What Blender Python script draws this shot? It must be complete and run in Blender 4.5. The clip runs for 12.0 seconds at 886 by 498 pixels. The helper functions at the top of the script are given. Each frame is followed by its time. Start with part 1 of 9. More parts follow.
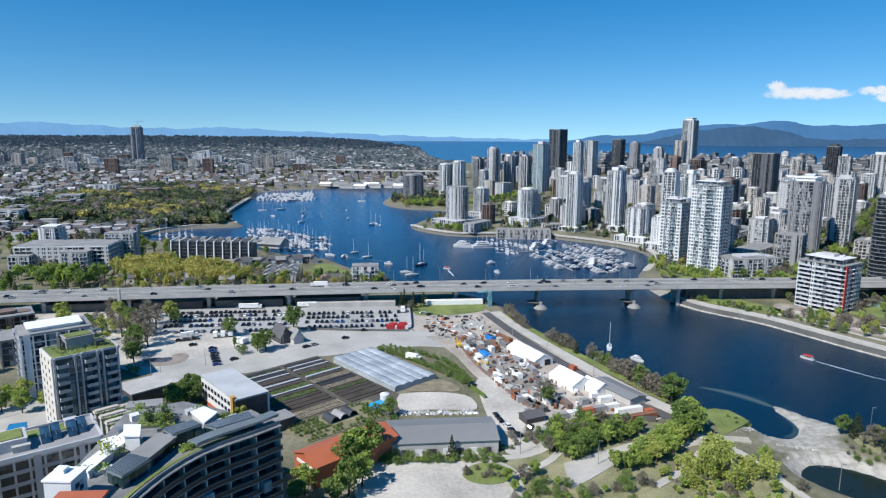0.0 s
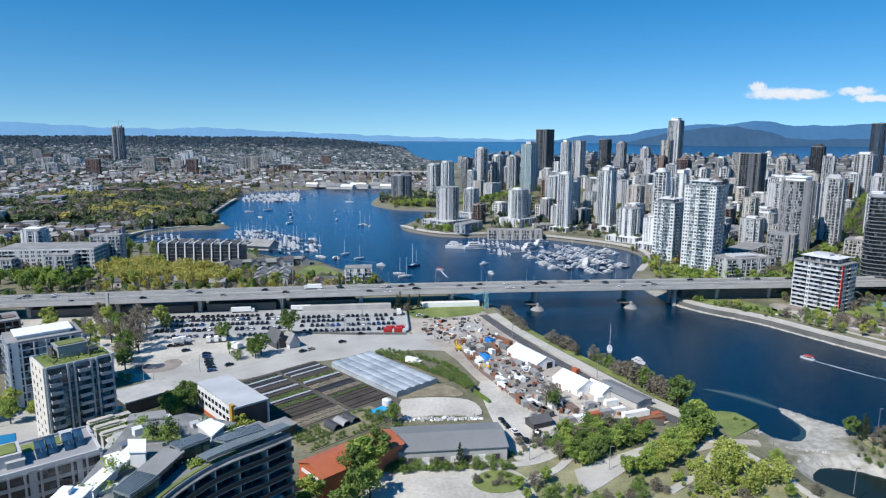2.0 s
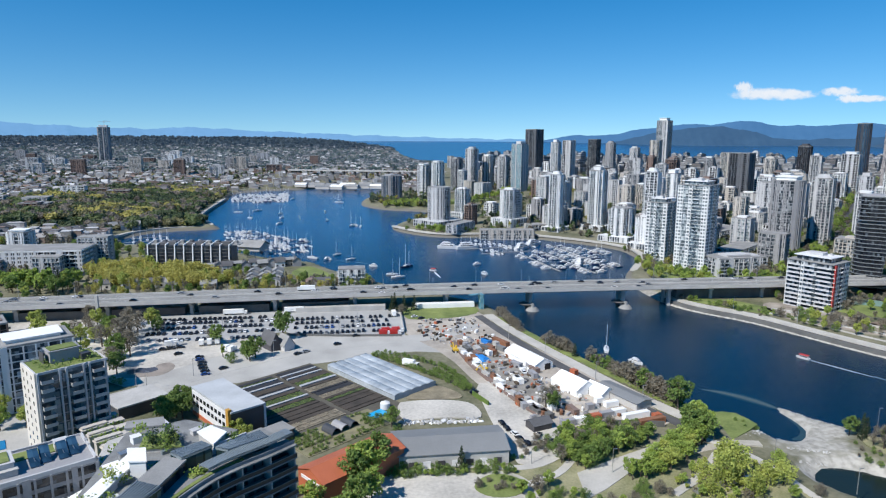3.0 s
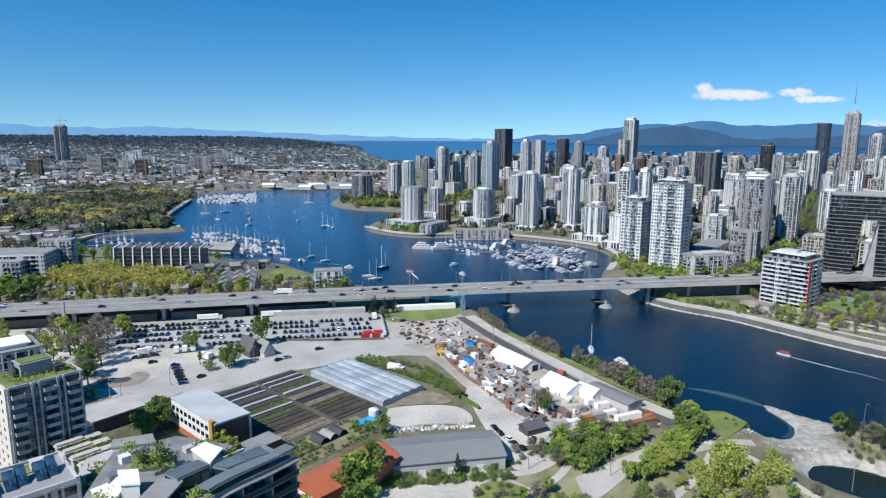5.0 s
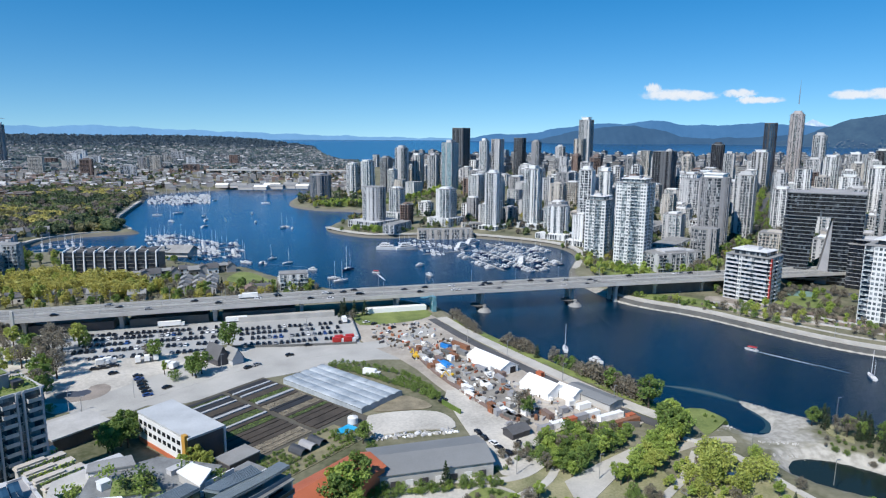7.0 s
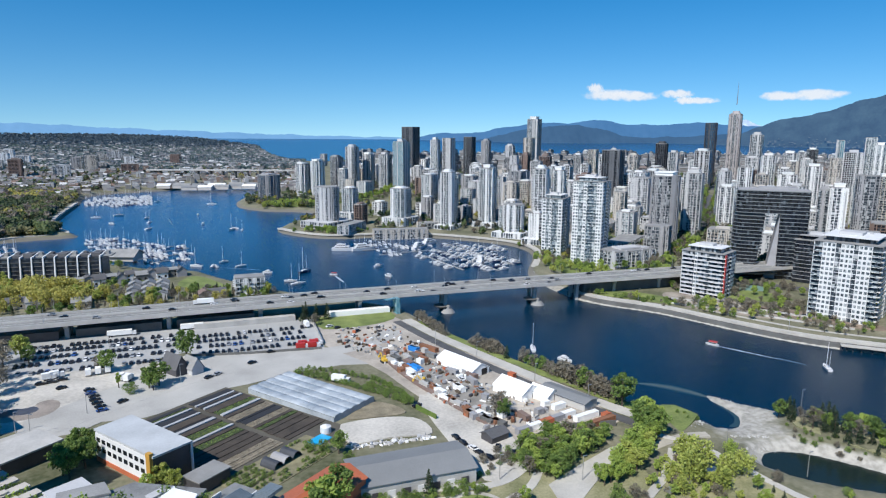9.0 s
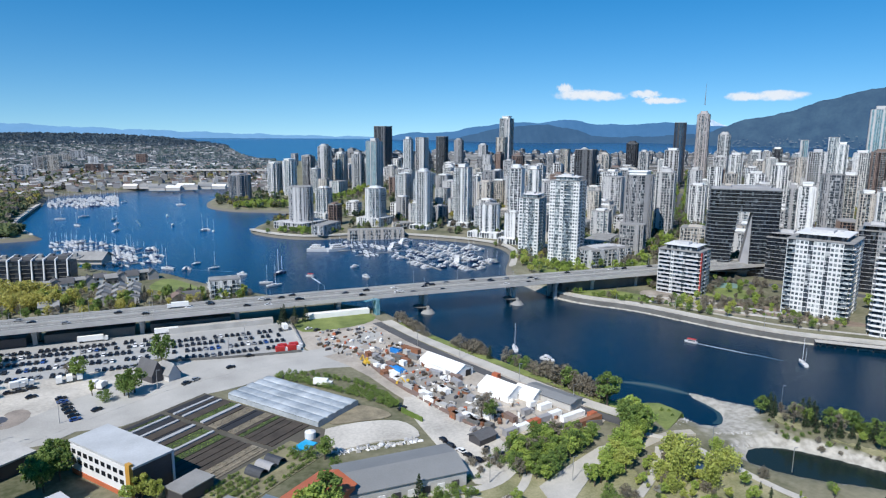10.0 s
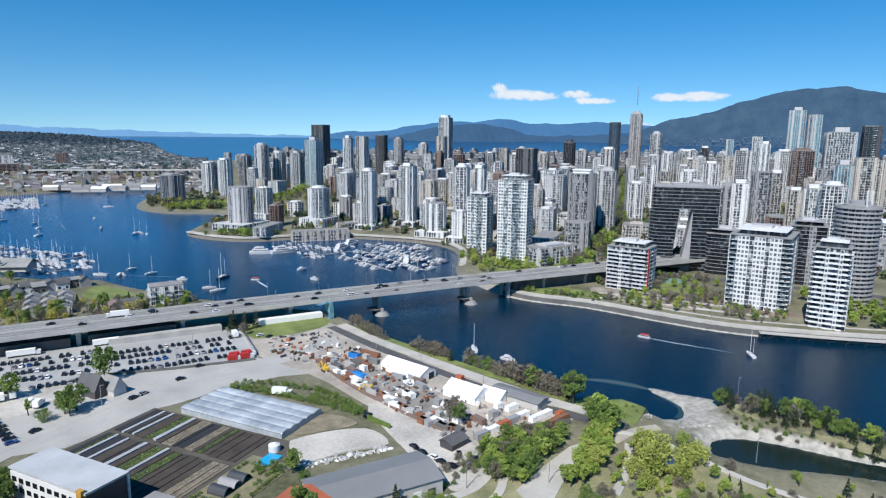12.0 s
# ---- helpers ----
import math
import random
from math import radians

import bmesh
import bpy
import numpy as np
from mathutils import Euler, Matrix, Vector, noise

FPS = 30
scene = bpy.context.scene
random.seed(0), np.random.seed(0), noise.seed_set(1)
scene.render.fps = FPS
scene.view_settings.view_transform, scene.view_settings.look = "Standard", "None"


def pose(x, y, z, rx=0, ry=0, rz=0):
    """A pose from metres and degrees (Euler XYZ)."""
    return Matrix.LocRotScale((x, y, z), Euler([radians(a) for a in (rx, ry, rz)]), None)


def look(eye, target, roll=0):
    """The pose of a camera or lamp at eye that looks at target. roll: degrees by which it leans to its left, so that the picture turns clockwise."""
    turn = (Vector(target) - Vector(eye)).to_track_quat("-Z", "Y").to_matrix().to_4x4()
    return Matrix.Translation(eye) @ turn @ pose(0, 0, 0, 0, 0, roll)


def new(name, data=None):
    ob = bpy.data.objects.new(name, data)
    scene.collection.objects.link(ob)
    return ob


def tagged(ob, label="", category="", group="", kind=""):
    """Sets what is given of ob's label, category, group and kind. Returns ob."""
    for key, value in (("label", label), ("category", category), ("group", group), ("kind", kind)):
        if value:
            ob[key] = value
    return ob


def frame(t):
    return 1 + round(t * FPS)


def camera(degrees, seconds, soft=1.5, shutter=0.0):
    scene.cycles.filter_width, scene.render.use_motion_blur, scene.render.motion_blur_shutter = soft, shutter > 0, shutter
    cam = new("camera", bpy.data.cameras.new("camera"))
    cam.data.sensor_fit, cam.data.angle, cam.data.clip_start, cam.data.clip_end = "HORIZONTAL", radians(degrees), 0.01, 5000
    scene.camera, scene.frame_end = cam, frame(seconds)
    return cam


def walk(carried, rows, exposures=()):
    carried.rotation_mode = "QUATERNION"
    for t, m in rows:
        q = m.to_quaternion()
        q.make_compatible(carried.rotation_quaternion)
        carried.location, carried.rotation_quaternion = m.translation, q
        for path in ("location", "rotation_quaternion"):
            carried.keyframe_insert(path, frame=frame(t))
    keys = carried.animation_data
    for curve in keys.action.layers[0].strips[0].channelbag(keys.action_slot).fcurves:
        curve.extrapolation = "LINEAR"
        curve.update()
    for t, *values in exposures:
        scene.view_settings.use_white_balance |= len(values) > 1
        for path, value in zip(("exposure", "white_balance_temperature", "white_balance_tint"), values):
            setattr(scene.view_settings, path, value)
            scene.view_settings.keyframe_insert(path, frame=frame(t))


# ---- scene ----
import mathutils
import mathutils.geometry

# ---- camera ----
cam = camera(69.7, 12.0, soft=1.2)
PATH = [
    (0, pose(0.37, 1.81, 117.98, 80.012, -0.324, -4.012)),
    (1, pose(-3.27, 4.90, 117.89, 80.029, -0.308, -4.643)),
    (2, pose(-7.10, 8.14, 117.80, 80.036, -0.298, -5.456)),
    (3, pose(-11.08, 11.52, 117.72, 80.033, -0.294, -6.533)),
    (4, pose(-15.19, 15.06, 117.64, 80.022, -0.296, -7.908)),
    (5, pose(-19.40, 18.76, 117.57, 80.005, -0.305, -9.580)),
    (6, pose(-23.67, 22.63, 117.50, 79.982, -0.320, -11.519)),
    (7, pose(-27.98, 26.67, 117.44, 79.956, -0.342, -13.684)),
    (8, pose(-32.31, 30.88, 117.38, 79.928, -0.371, -16.030)),
    (9, pose(-36.61, 35.29, 117.32, 79.899, -0.407, -18.524)),
    (10, pose(-40.86, 39.89, 117.27, 79.871, -0.451, -21.150)),
    (11, pose(-45.04, 44.69, 117.22, 79.845, -0.502, -23.930)),
    (12, pose(-49.11, 49.69, 117.18, 79.823, -0.560, -26.927)),
]
walk(cam, PATH)

# ---- light ----
SUN_FROM = Vector((-0.80, -0.58, 0.0)).normalized()
SUN_UP = radians(47)
world = bpy.data.worlds.new("sky")
scene.world = world
world.use_nodes = True
wt = world.node_tree
wt.nodes.clear()
w_out = wt.nodes.new("ShaderNodeOutputWorld")
w_bg = wt.nodes.new("ShaderNodeBackground")
w_sky = wt.nodes.new("ShaderNodeTexSky")
w_sky.sky_type = "NISHITA"
w_sky.sun_disc = False
w_sky.sun_elevation = SUN_UP
w_sky.sun_rotation = math.atan2(SUN_FROM.x, SUN_FROM.y)
w_sky.altitude = 0
w_sky.air_density = 1.0
w_sky.dust_density = 0.0
w_sky.ozone_density = 2.0
w_tc = wt.nodes.new("ShaderNodeTexCoord")
w_up = wt.nodes.new("ShaderNodeVectorMath")
w_up.operation = "ADD"
w_up.inputs[1].default_value = (0, 0, 0.10)
wt.links.new(w_tc.outputs["Generated"], w_up.inputs[0])
wt.links.new(w_up.outputs[0], w_sky.inputs["Vector"])
w_hue = wt.nodes.new("ShaderNodeHueSaturation")
w_hue.inputs["Saturation"].default_value = 1.5
wt.links.new(w_sky.outputs[0], w_hue.inputs["Color"])
wt.links.new(w_hue.outputs[0], w_bg.inputs["Color"])
w_bg.inputs["Strength"].default_value = 0.12
wt.links.new(w_bg.outputs[0], w_out.inputs["Surface"])

sun_lamp = new("sun", bpy.data.lights.new("sun", "SUN"))
sun_lamp.data.energy = 5.0
sun_lamp.data.angle = radians(0.53)
sun_lamp.data.color = (1.0, 0.97, 0.92)
sun_dir = Vector((SUN_FROM.x * math.cos(SUN_UP), SUN_FROM.y * math.cos(SUN_UP), math.sin(SUN_UP)))
sun_lamp.matrix_world = look(sun_dir * 800, (0, 0, 0))
scene.view_settings.exposure = 0.15


# ---- mesh helpers ----
BOX_V = np.array([(a, b, k) for k in (0.0, 1.0) for a, b in ((-0.5, -0.5), (0.5, -0.5), (0.5, 0.5), (-0.5, 0.5))])
BOX_Q = np.array([(3, 2, 1, 0), (4, 5, 6, 7), (0, 1, 5, 4), (1, 2, 6, 5), (2, 3, 7, 6), (3, 0, 4, 7)])


class Geo:
    """Collects quads and triangles and makes one mesh of them."""

    def __init__(self):
        self.v, self.q, self.t, self.n = [], [], [], 0

    def add(self, verts, quads=(), tris=()):
        verts = np.asarray(verts, float).reshape(-1, 3)
        if len(quads):
            self.q.append(np.asarray(quads, int).reshape(-1, 4) + self.n)
        if len(tris):
            self.t.append(np.asarray(tris, int).reshape(-1, 3) + self.n)
        self.v.append(verts)
        self.n += len(verts)
        return self

    def box(self, x, y, z, dx, dy, dz, turn=0.0):
        """A box with its base's centre at x, y, z."""
        return self.boxes([(x, y, z)], dx, dy, dz, turn)

    def boxes(self, places, dx, dy, dz, turn=0.0):
        """Alike boxes at many places."""
        c, s = math.cos(radians(turn)), math.sin(radians(turn))
        m = np.array(((c * dx, s * dx, 0), (-s * dy, c * dy, 0), (0, 0, dz)))
        k = len(places)
        self.v.append((np.asarray(places, float)[:, None, :] + (BOX_V @ m)[None]).reshape(-1, 3))
        self.q.append((BOX_Q[None] + (self.n + 8 * np.arange(k))[:, None, None]).reshape(-1, 4))
        self.n += 8 * k
        return self

    def taper(self, x, y, z, r0, r1, h, n=8, lean=(0, 0)):
        a = np.arange(n) * 2 * math.pi / n
        lo = np.stack([x + r0 * np.cos(a), y + r0 * np.sin(a), np.full(n, z)], 1)
        hi = np.stack([x + lean[0] + r1 * np.cos(a), y + lean[1] + r1 * np.sin(a), np.full(n, z + h)], 1)
        quads = [(i, (i + 1) % n, n + (i + 1) % n, n + i) for i in range(n)]
        tris = [(n, n + i, n + i + 1) for i in range(1, n - 1)]
        return self.add(np.vstack([lo, hi]), quads, tris)

    def beam(self, a, b, r, n=4):
        """A bar of radius r from a to b."""
        a, b = Vector(a), Vector(b)
        m = (b - a).to_track_quat("Z", "Y").to_matrix()
        ring = [m @ Vector((r * math.cos(i * 2 * math.pi / n + 0.785), r * math.sin(i * 2 * math.pi / n + 0.785), 0)) for i in range(n)]
        quads = [(i, (i + 1) % n, n + (i + 1) % n, n + i) for i in range(n)]
        caps = [(n, n + i, n + i + 1) for i in range(1, n - 1)] + [(0, i + 1, i) for i in range(1, n - 1)]
        return self.add([a + p for p in ring] + [b + p for p in ring], quads, caps)

    def prism(self, poly, z0, z1, bottom=False):
        """An upright solid over a plan outline given anticlockwise."""
        n = len(poly)
        pts = [(p[0], p[1], z0) for p in poly] + [(p[0], p[1], z1) for p in poly]
        quads = [(i, (i + 1) % n, n + (i + 1) % n, n + i) for i in range(n)]
        cap = mathutils.geometry.tessellate_polygon([[Vector((p[0], p[1], 0)) for p in poly]])
        tris = []
        for a, b, c in cap:
            pa, pb, pc = poly[a], poly[b], poly[c]
            if (pb[0] - pa[0]) * (pc[1] - pa[1]) - (pb[1] - pa[1]) * (pc[0] - pa[0]) < 0:
                b, c = c, b
            tris.append((n + a, n + b, n + c))
            if bottom:
                tris.append((a, c, b))
        return self.add(pts, quads, tris)

    def leaves(self, pts, size, rng, flat=0.0):
        """Small leaf clumps, each a bent quad turned at random, at the points given."""
        pts = np.asarray(pts, float)
        n = len(pts)
        u = rng.normal(size=(n, 3))
        u[:, 2] *= 1 - flat
        u /= np.linalg.norm(u, axis=1)[:, None]
        w = np.cross(u, rng.normal(size=(n, 3)))
        w /= np.linalg.norm(w, axis=1)[:, None]
        s = (np.broadcast_to(np.asarray(size, float), (n,)) * rng.uniform(0.6, 1.3, n))[:, None]
        nrm = np.cross(u, w)
        v = np.stack([pts - u * s, pts - w * s * 0.8 + nrm * s * 0.3, pts + u * s, pts + w * s * 0.8 + nrm * s * 0.3], 1).reshape(-1, 3)
        return self.add(v, np.arange(4 * n).reshape(-1, 4))

    def moved(self, m):
        """The same shapes, moved by the matrix m."""
        out = Geo()
        a = np.array(m)
        for v in self.v:
            out.v.append(v @ a[:3, :3].T + a[:3, 3])
        out.q, out.t, out.n = list(self.q), list(self.t), self.n
        return out

    def mesh(self, name, mats, smooth=False):
        v = np.vstack(self.v) if self.v else np.zeros((0, 3))
        q = np.vstack(self.q) if self.q else np.zeros((0, 4), int)
        t = np.vstack(self.t) if self.t else np.zeros((0, 3), int)
        me = bpy.data.meshes.new(name)
        me.vertices.add(len(v))
        me.vertices.foreach_set("co", v.ravel())
        loops = np.concatenate([q.ravel(), t.ravel()])
        me.loops.add(len(loops))
        me.loops.foreach_set("vertex_index", loops)
        me.polygons.add(len(q) + len(t))
        starts = np.concatenate([np.arange(len(q)) * 4, len(q) * 4 + np.arange(len(t)) * 3])
        me.polygons.foreach_set("loop_start", starts)
        me.polygons.foreach_set("use_smooth", np.full(len(q) + len(t), bool(smooth)))
        for m in mats if isinstance(mats, (list, tuple)) else [mats]:
            me.materials.append(m)
        me.update(calc_edges=True)
        return me


def part(name, shape, material, parent=None, label=""):
    """One mesh object, under a thing or under a part. shape: a Geo or a mesh."""
    me = shape.mesh(name, material) if isinstance(shape, Geo) else shape
    ob = new(name, me)
    ob.parent = parent
    if label:
        ob["label"] = label
    return ob


def thing(name, label, category, group="", kind="", at=(0, 0, 0), turn=0.0):
    """An Empty at a thing's base."""
    ob = new(name)
    ob.empty_display_size = 0.5
    ob.matrix_basis = pose(at[0], at[1], at[2], 0, 0, turn)
    return tagged(ob, label, category, group, kind)


def smooth_line(pts, rounds=2, closed=False):
    """Rounds the corners of a plan line."""
    pts = [tuple(p) for p in pts]
    for _ in range(rounds):
        out = []
        n = len(pts)
        for i in range(n if closed else n - 1):
            a, b = pts[i], pts[(i + 1) % n]
            out += [(0.75 * a[0] + 0.25 * b[0], 0.75 * a[1] + 0.25 * b[1]), (0.25 * a[0] + 0.75 * b[0], 0.25 * a[1] + 0.75 * b[1])]
        pts = out if closed else [pts[0]] + out + [pts[-1]]
    return pts


def area(poly):
    return sum(poly[i - 1][0] * poly[i][1] - poly[i][0] * poly[i - 1][1] for i in range(len(poly))) / 2


def sheet(name, poly, z, material, label, category, rounds=1, depth=0.25, kind="structure"):
    """A flat piece of ground with a skirt."""
    poly = smooth_line(poly, rounds, True) if rounds else list(poly)
    if area(poly) < 0:
        poly = poly[::-1]
    ob = new(name, Geo().prism(poly, z - depth, z).mesh(name, material))
    return tagged(ob, label, category, "", kind)


def band(pts, width, z0, z1, rounds=2):
    """A strip along a plan line, as a Geo with a top and two sides."""
    pts = smooth_line(pts, rounds)
    g, n = Geo(), len(pts)
    rows = []
    for i, p in enumerate(pts):
        a, b = pts[max(i - 1, 0)], pts[min(i + 1, n - 1)]
        dx, dy = b[0] - a[0], b[1] - a[1]
        k = width / 2 / math.hypot(dx, dy)
        rows.append([(p[0] - dy * k, p[1] + dx * k), (p[0] + dy * k, p[1] - dx * k)])
    v = []
    for l, r in rows:
        v += [(*l, z0), (*l, z1), (*r, z1), (*r, z0)]
    q = []
    for i in range(n - 1):
        a, b = 4 * i, 4 * i + 4
        q += [(a, a + 1, b + 1, b), (a + 1, a + 2, b + 2, b + 1), (a + 2, a + 3, b + 3, b + 2)]
    q += [(3, 2, 1, 0), (4 * n - 4, 4 * n - 3, 4 * n - 2, 4 * n - 1)]
    return g.add(v, q)


def strip(name, pts, width, z, material, label, category, depth=0.3, rounds=2):
    return tagged(new(name, band(pts, width, z - depth, z, rounds).mesh(name, material)), label, category, "", "structure")


# ---- materials ----
def mat(name, col, rough=0.75, metal=0.0, var=0.22, scale=0.12, fine=1.5, bump=0.25, rnd=0.0, col2=None, where="Object"):
    """A surface with stains at one scale and grain at another."""
    m = bpy.data.materials.new(name)
    m.use_nodes = True
    t = m.node_tree
    b = t.nodes["Principled BSDF"]
    b.inputs["Roughness"].default_value, b.inputs["Metallic"].default_value = rough, metal
    tc = t.nodes.new("ShaderNodeTexCoord")
    n1, n2 = t.nodes.new("ShaderNodeTexNoise"), t.nodes.new("ShaderNodeTexNoise")
    for n, s, d in ((n1, scale, 5), (n2, fine, 3)):
        n.inputs["Scale"].default_value, n.inputs["Detail"].default_value = s, d
        t.links.new(tc.outputs[where], n.inputs["Vector"])
    add = t.nodes.new("ShaderNodeMath")
    add.operation = "MULTIPLY_ADD"
    t.links.new(n2.outputs["Fac"], add.inputs[0])
    add.inputs[1].default_value = 0.45
    t.links.new(n1.outputs["Fac"], add.inputs[2])
    val = add.outputs[0]
    if rnd:
        oi = t.nodes.new("ShaderNodeObjectInfo")
        ra = t.nodes.new("ShaderNodeMath")
        ra.operation = "MULTIPLY_ADD"
        t.links.new(oi.outputs["Random"], ra.inputs[0])
        ra.inputs[1].default_value = rnd
        t.links.new(val, ra.inputs[2])
        val = ra.outputs[0]
    mr = t.nodes.new("ShaderNodeMapRange")
    mr.inputs["From Min"].default_value, mr.inputs["From Max"].default_value = 0.45, 1.0 + rnd
    t.links.new(val, mr.inputs["Value"])
    mx = t.nodes.new("ShaderNodeMix")
    mx.data_type = "RGBA"
    lo = tuple(c * (1 - var) for c in col)
    hi = col2 if col2 else tuple(min(1, c * (1 + var)) for c in col)
    mx.inputs["A"].default_value, mx.inputs["B"].default_value = (*lo, 1), (*hi, 1)
    t.links.new(mr.outputs[0], mx.inputs["Factor"])
    t.links.new(mx.outputs["Result"], b.inputs["Base Color"])
    if bump:
        bp = t.nodes.new("ShaderNodeBump")
        bp.inputs["Strength"].default_value = bump
        bp.inputs["Distance"].default_value = 0.3
        t.links.new(n2.outputs["Fac"], bp.inputs["Height"])
        t.links.new(bp.outputs[0], b.inputs["Normal"])
    return m


def facade_glass(name, dark, light, share, rough=0.1, pane=(1.5, 1.5, 2.9), metal=0.0):
    """Window glass whose panes differ: some have blinds, some show dark rooms."""
    m = bpy.data.materials.new(name)
    m.use_nodes = True
    t = m.node_tree
    b = t.nodes["Principled BSDF"]
    b.inputs["Roughness"].default_value, b.inputs["Metallic"].default_value = rough, metal
    tc = t.nodes.new("ShaderNodeTexCoord")
    sn = t.nodes.new("ShaderNodeVectorMath")
    sn.operation = "SNAP"
    sn.inputs[1].default_value = pane
    t.links.new(tc.outputs["Object"], sn.inputs[0])
    wn = t.nodes.new("ShaderNodeTexWhiteNoise")
    t.links.new(sn.outputs[0], wn.inputs["Vector"])
    rp = t.nodes.new("ShaderNodeValToRGB")
    e = rp.color_ramp.elements
    e[0].position, e[0].color = 0.0, (*dark, 1)
    e[1].position, e[1].color = 1.0, (*light, 1)
    mid = e.new(1 - share)
    mid.color = (*[d * 2.2 + 0.004 for d in dark], 1)
    t.links.new(wn.outputs["Value"], rp.inputs["Fac"])
    t.links.new(rp.outputs[0], b.inputs["Base Color"])
    return m


def foliage(name, col, col2, scale=0.35, speckle=0.45):
    """Leaves: light and dark clumps, each leaf its own tone, with some light let through."""
    m = bpy.data.materials.new(name)
    m.use_nodes = True
    t = m.node_tree
    b = t.nodes["Principled BSDF"]
    b.inputs["Roughness"].default_value = 0.65
    tc, ge, oi = t.nodes.new("ShaderNodeTexCoord"), t.nodes.new("ShaderNodeNewGeometry"), t.nodes.new("ShaderNodeObjectInfo")
    n1 = t.nodes.new("ShaderNodeTexNoise")
    n1.inputs["Scale"].default_value = scale
    t.links.new(tc.outputs["Object"], n1.inputs["Vector"])
    a1, a2 = t.nodes.new("ShaderNodeMath"), t.nodes.new("ShaderNodeMath")
    a1.operation = a2.operation = "MULTIPLY_ADD"
    t.links.new(ge.outputs["Random Per Island"], a1.inputs[0])
    a1.inputs[1].default_value = speckle
    t.links.new(n1.outputs["Fac"], a1.inputs[2])
    t.links.new(oi.outputs["Random"], a2.inputs[0])
    a2.inputs[1].default_value = 0.35
    t.links.new(a1.outputs[0], a2.inputs[2])
    mr = t.nodes.new("ShaderNodeMapRange")
    mr.inputs["From Min"].default_value, mr.inputs["From Max"].default_value = 0.4, 1.3
    t.links.new(a2.outputs[0], mr.inputs["Value"])
    mx = t.nodes.new("ShaderNodeMix")
    mx.data_type = "RGBA"
    mx.inputs["A"].default_value, mx.inputs["B"].default_value = (*col, 1), (*col2, 1)
    t.links.new(mr.outputs[0], mx.inputs["Factor"])
    t.links.new(mx.outputs["Result"], b.inputs["Base Color"])
    tl, ms = t.nodes.new("ShaderNodeBsdfTranslucent"), t.nodes.new("ShaderNodeMixShader")
    t.links.new(mx.outputs["Result"], tl.inputs["Color"])
    ms.inputs[0].default_value = 0.38
    t.links.new(b.outputs[0], ms.inputs[1])
    t.links.new(tl.outputs[0], ms.inputs[2])
    t.links.new(ms.outputs[0], t.nodes["Material Output"].inputs["Surface"])
    return m


CONCRETE = mat("concrete", (0.42, 0.41, 0.39), 0.85, var=0.2)
CONCRETE_DARK = mat("dark concrete", (0.125, 0.125, 0.12), 0.9, var=0.3)
WHITE = mat("white facade paint", (0.65, 0.655, 0.655), 0.7, var=0.1, rnd=0.1)
PALE = mat("pale grey facade", (0.47, 0.47, 0.475), 0.75, var=0.15, rnd=0.2)
GREY = mat("grey concrete facade", (0.29, 0.29, 0.30), 0.8, var=0.2, rnd=0.2)
BEIGE = mat("beige facade", (0.47, 0.435, 0.39), 0.8, var=0.15, rnd=0.2)
BROWN = mat("brown brick facade", (0.19, 0.135, 0.115), 0.85, var=0.25, fine=4, rnd=0.3)
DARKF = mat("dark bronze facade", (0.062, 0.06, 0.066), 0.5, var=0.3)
ROOF_GREY = mat("gravel roofing", (0.25, 0.25, 0.245), 0.9, var=0.25, fine=3)
ROOF_DARK = mat("dark roofing felt", (0.10, 0.10, 0.105), 0.9, var=0.3)
ROOF_WHITE = mat("white roof membrane", (0.80, 0.80, 0.78), 0.6, var=0.08)
GLASS = facade_glass("window glass", (0.022, 0.03, 0.038), (0.46, 0.48, 0.49), 0.4)
GLASS_PALE = facade_glass("pale window glass", (0.06, 0.078, 0.088), (0.50, 0.54, 0.55), 0.55)
GLASS_DARK = facade_glass("dark window glass", (0.008, 0.01, 0.014), (0.10, 0.12, 0.14), 0.15)
GLASS_TEAL = facade_glass("teal curtain wall", (0.05, 0.13, 0.16), (0.22, 0.36, 0.40), 0.4)
GLASS_BLUE = facade_glass("blue curtain wall", (0.012, 0.035, 0.065), (0.06, 0.13, 0.2), 0.3)
STEEL = mat("galvanised steel", (0.5, 0.5, 0.5), 0.4, 0.8, var=0.15)
BLACK = mat("black paint", (0.012, 0.012, 0.014), 0.5, var=0.3)
ASPHALT = mat("asphalt", (0.085, 0.085, 0.088), 0.92, var=0.3, fine=2.5)
DECK = mat("worn bridge deck", (0.21, 0.21, 0.20), 0.9, var=0.2, scale=0.05)
PAVING = mat("pale paving", (0.44, 0.42, 0.38), 0.9, var=0.18)
GRAVEL = mat("pale compacted gravel", (0.45, 0.425, 0.38), 0.95, var=0.36, scale=0.05, fine=0.8, bump=0.4)
DIRT = mat("dusty construction dirt", (0.38, 0.34, 0.29), 0.95, var=0.3, scale=0.07, fine=0.7, bump=0.5)
SOIL = mat("dark tilled soil", (0.055, 0.045, 0.036), 0.95, var=0.4, scale=0.2, fine=2.0, bump=0.6)
SAND = mat("wet beach sand", (0.40, 0.37, 0.31), 0.9, var=0.2, scale=0.1, fine=1.0)
GRASS = mat("spring grass", (0.11, 0.165, 0.04), 0.9, var=0.35, scale=0.1, fine=1.2, bump=0.5, col2=(0.24, 0.28, 0.085))
LEAF = foliage("green leaves", (0.065, 0.125, 0.03), (0.26, 0.36, 0.085))
LEAF_DARK = foliage("conifer needles", (0.017, 0.037, 0.017), (0.057, 0.089, 0.036))
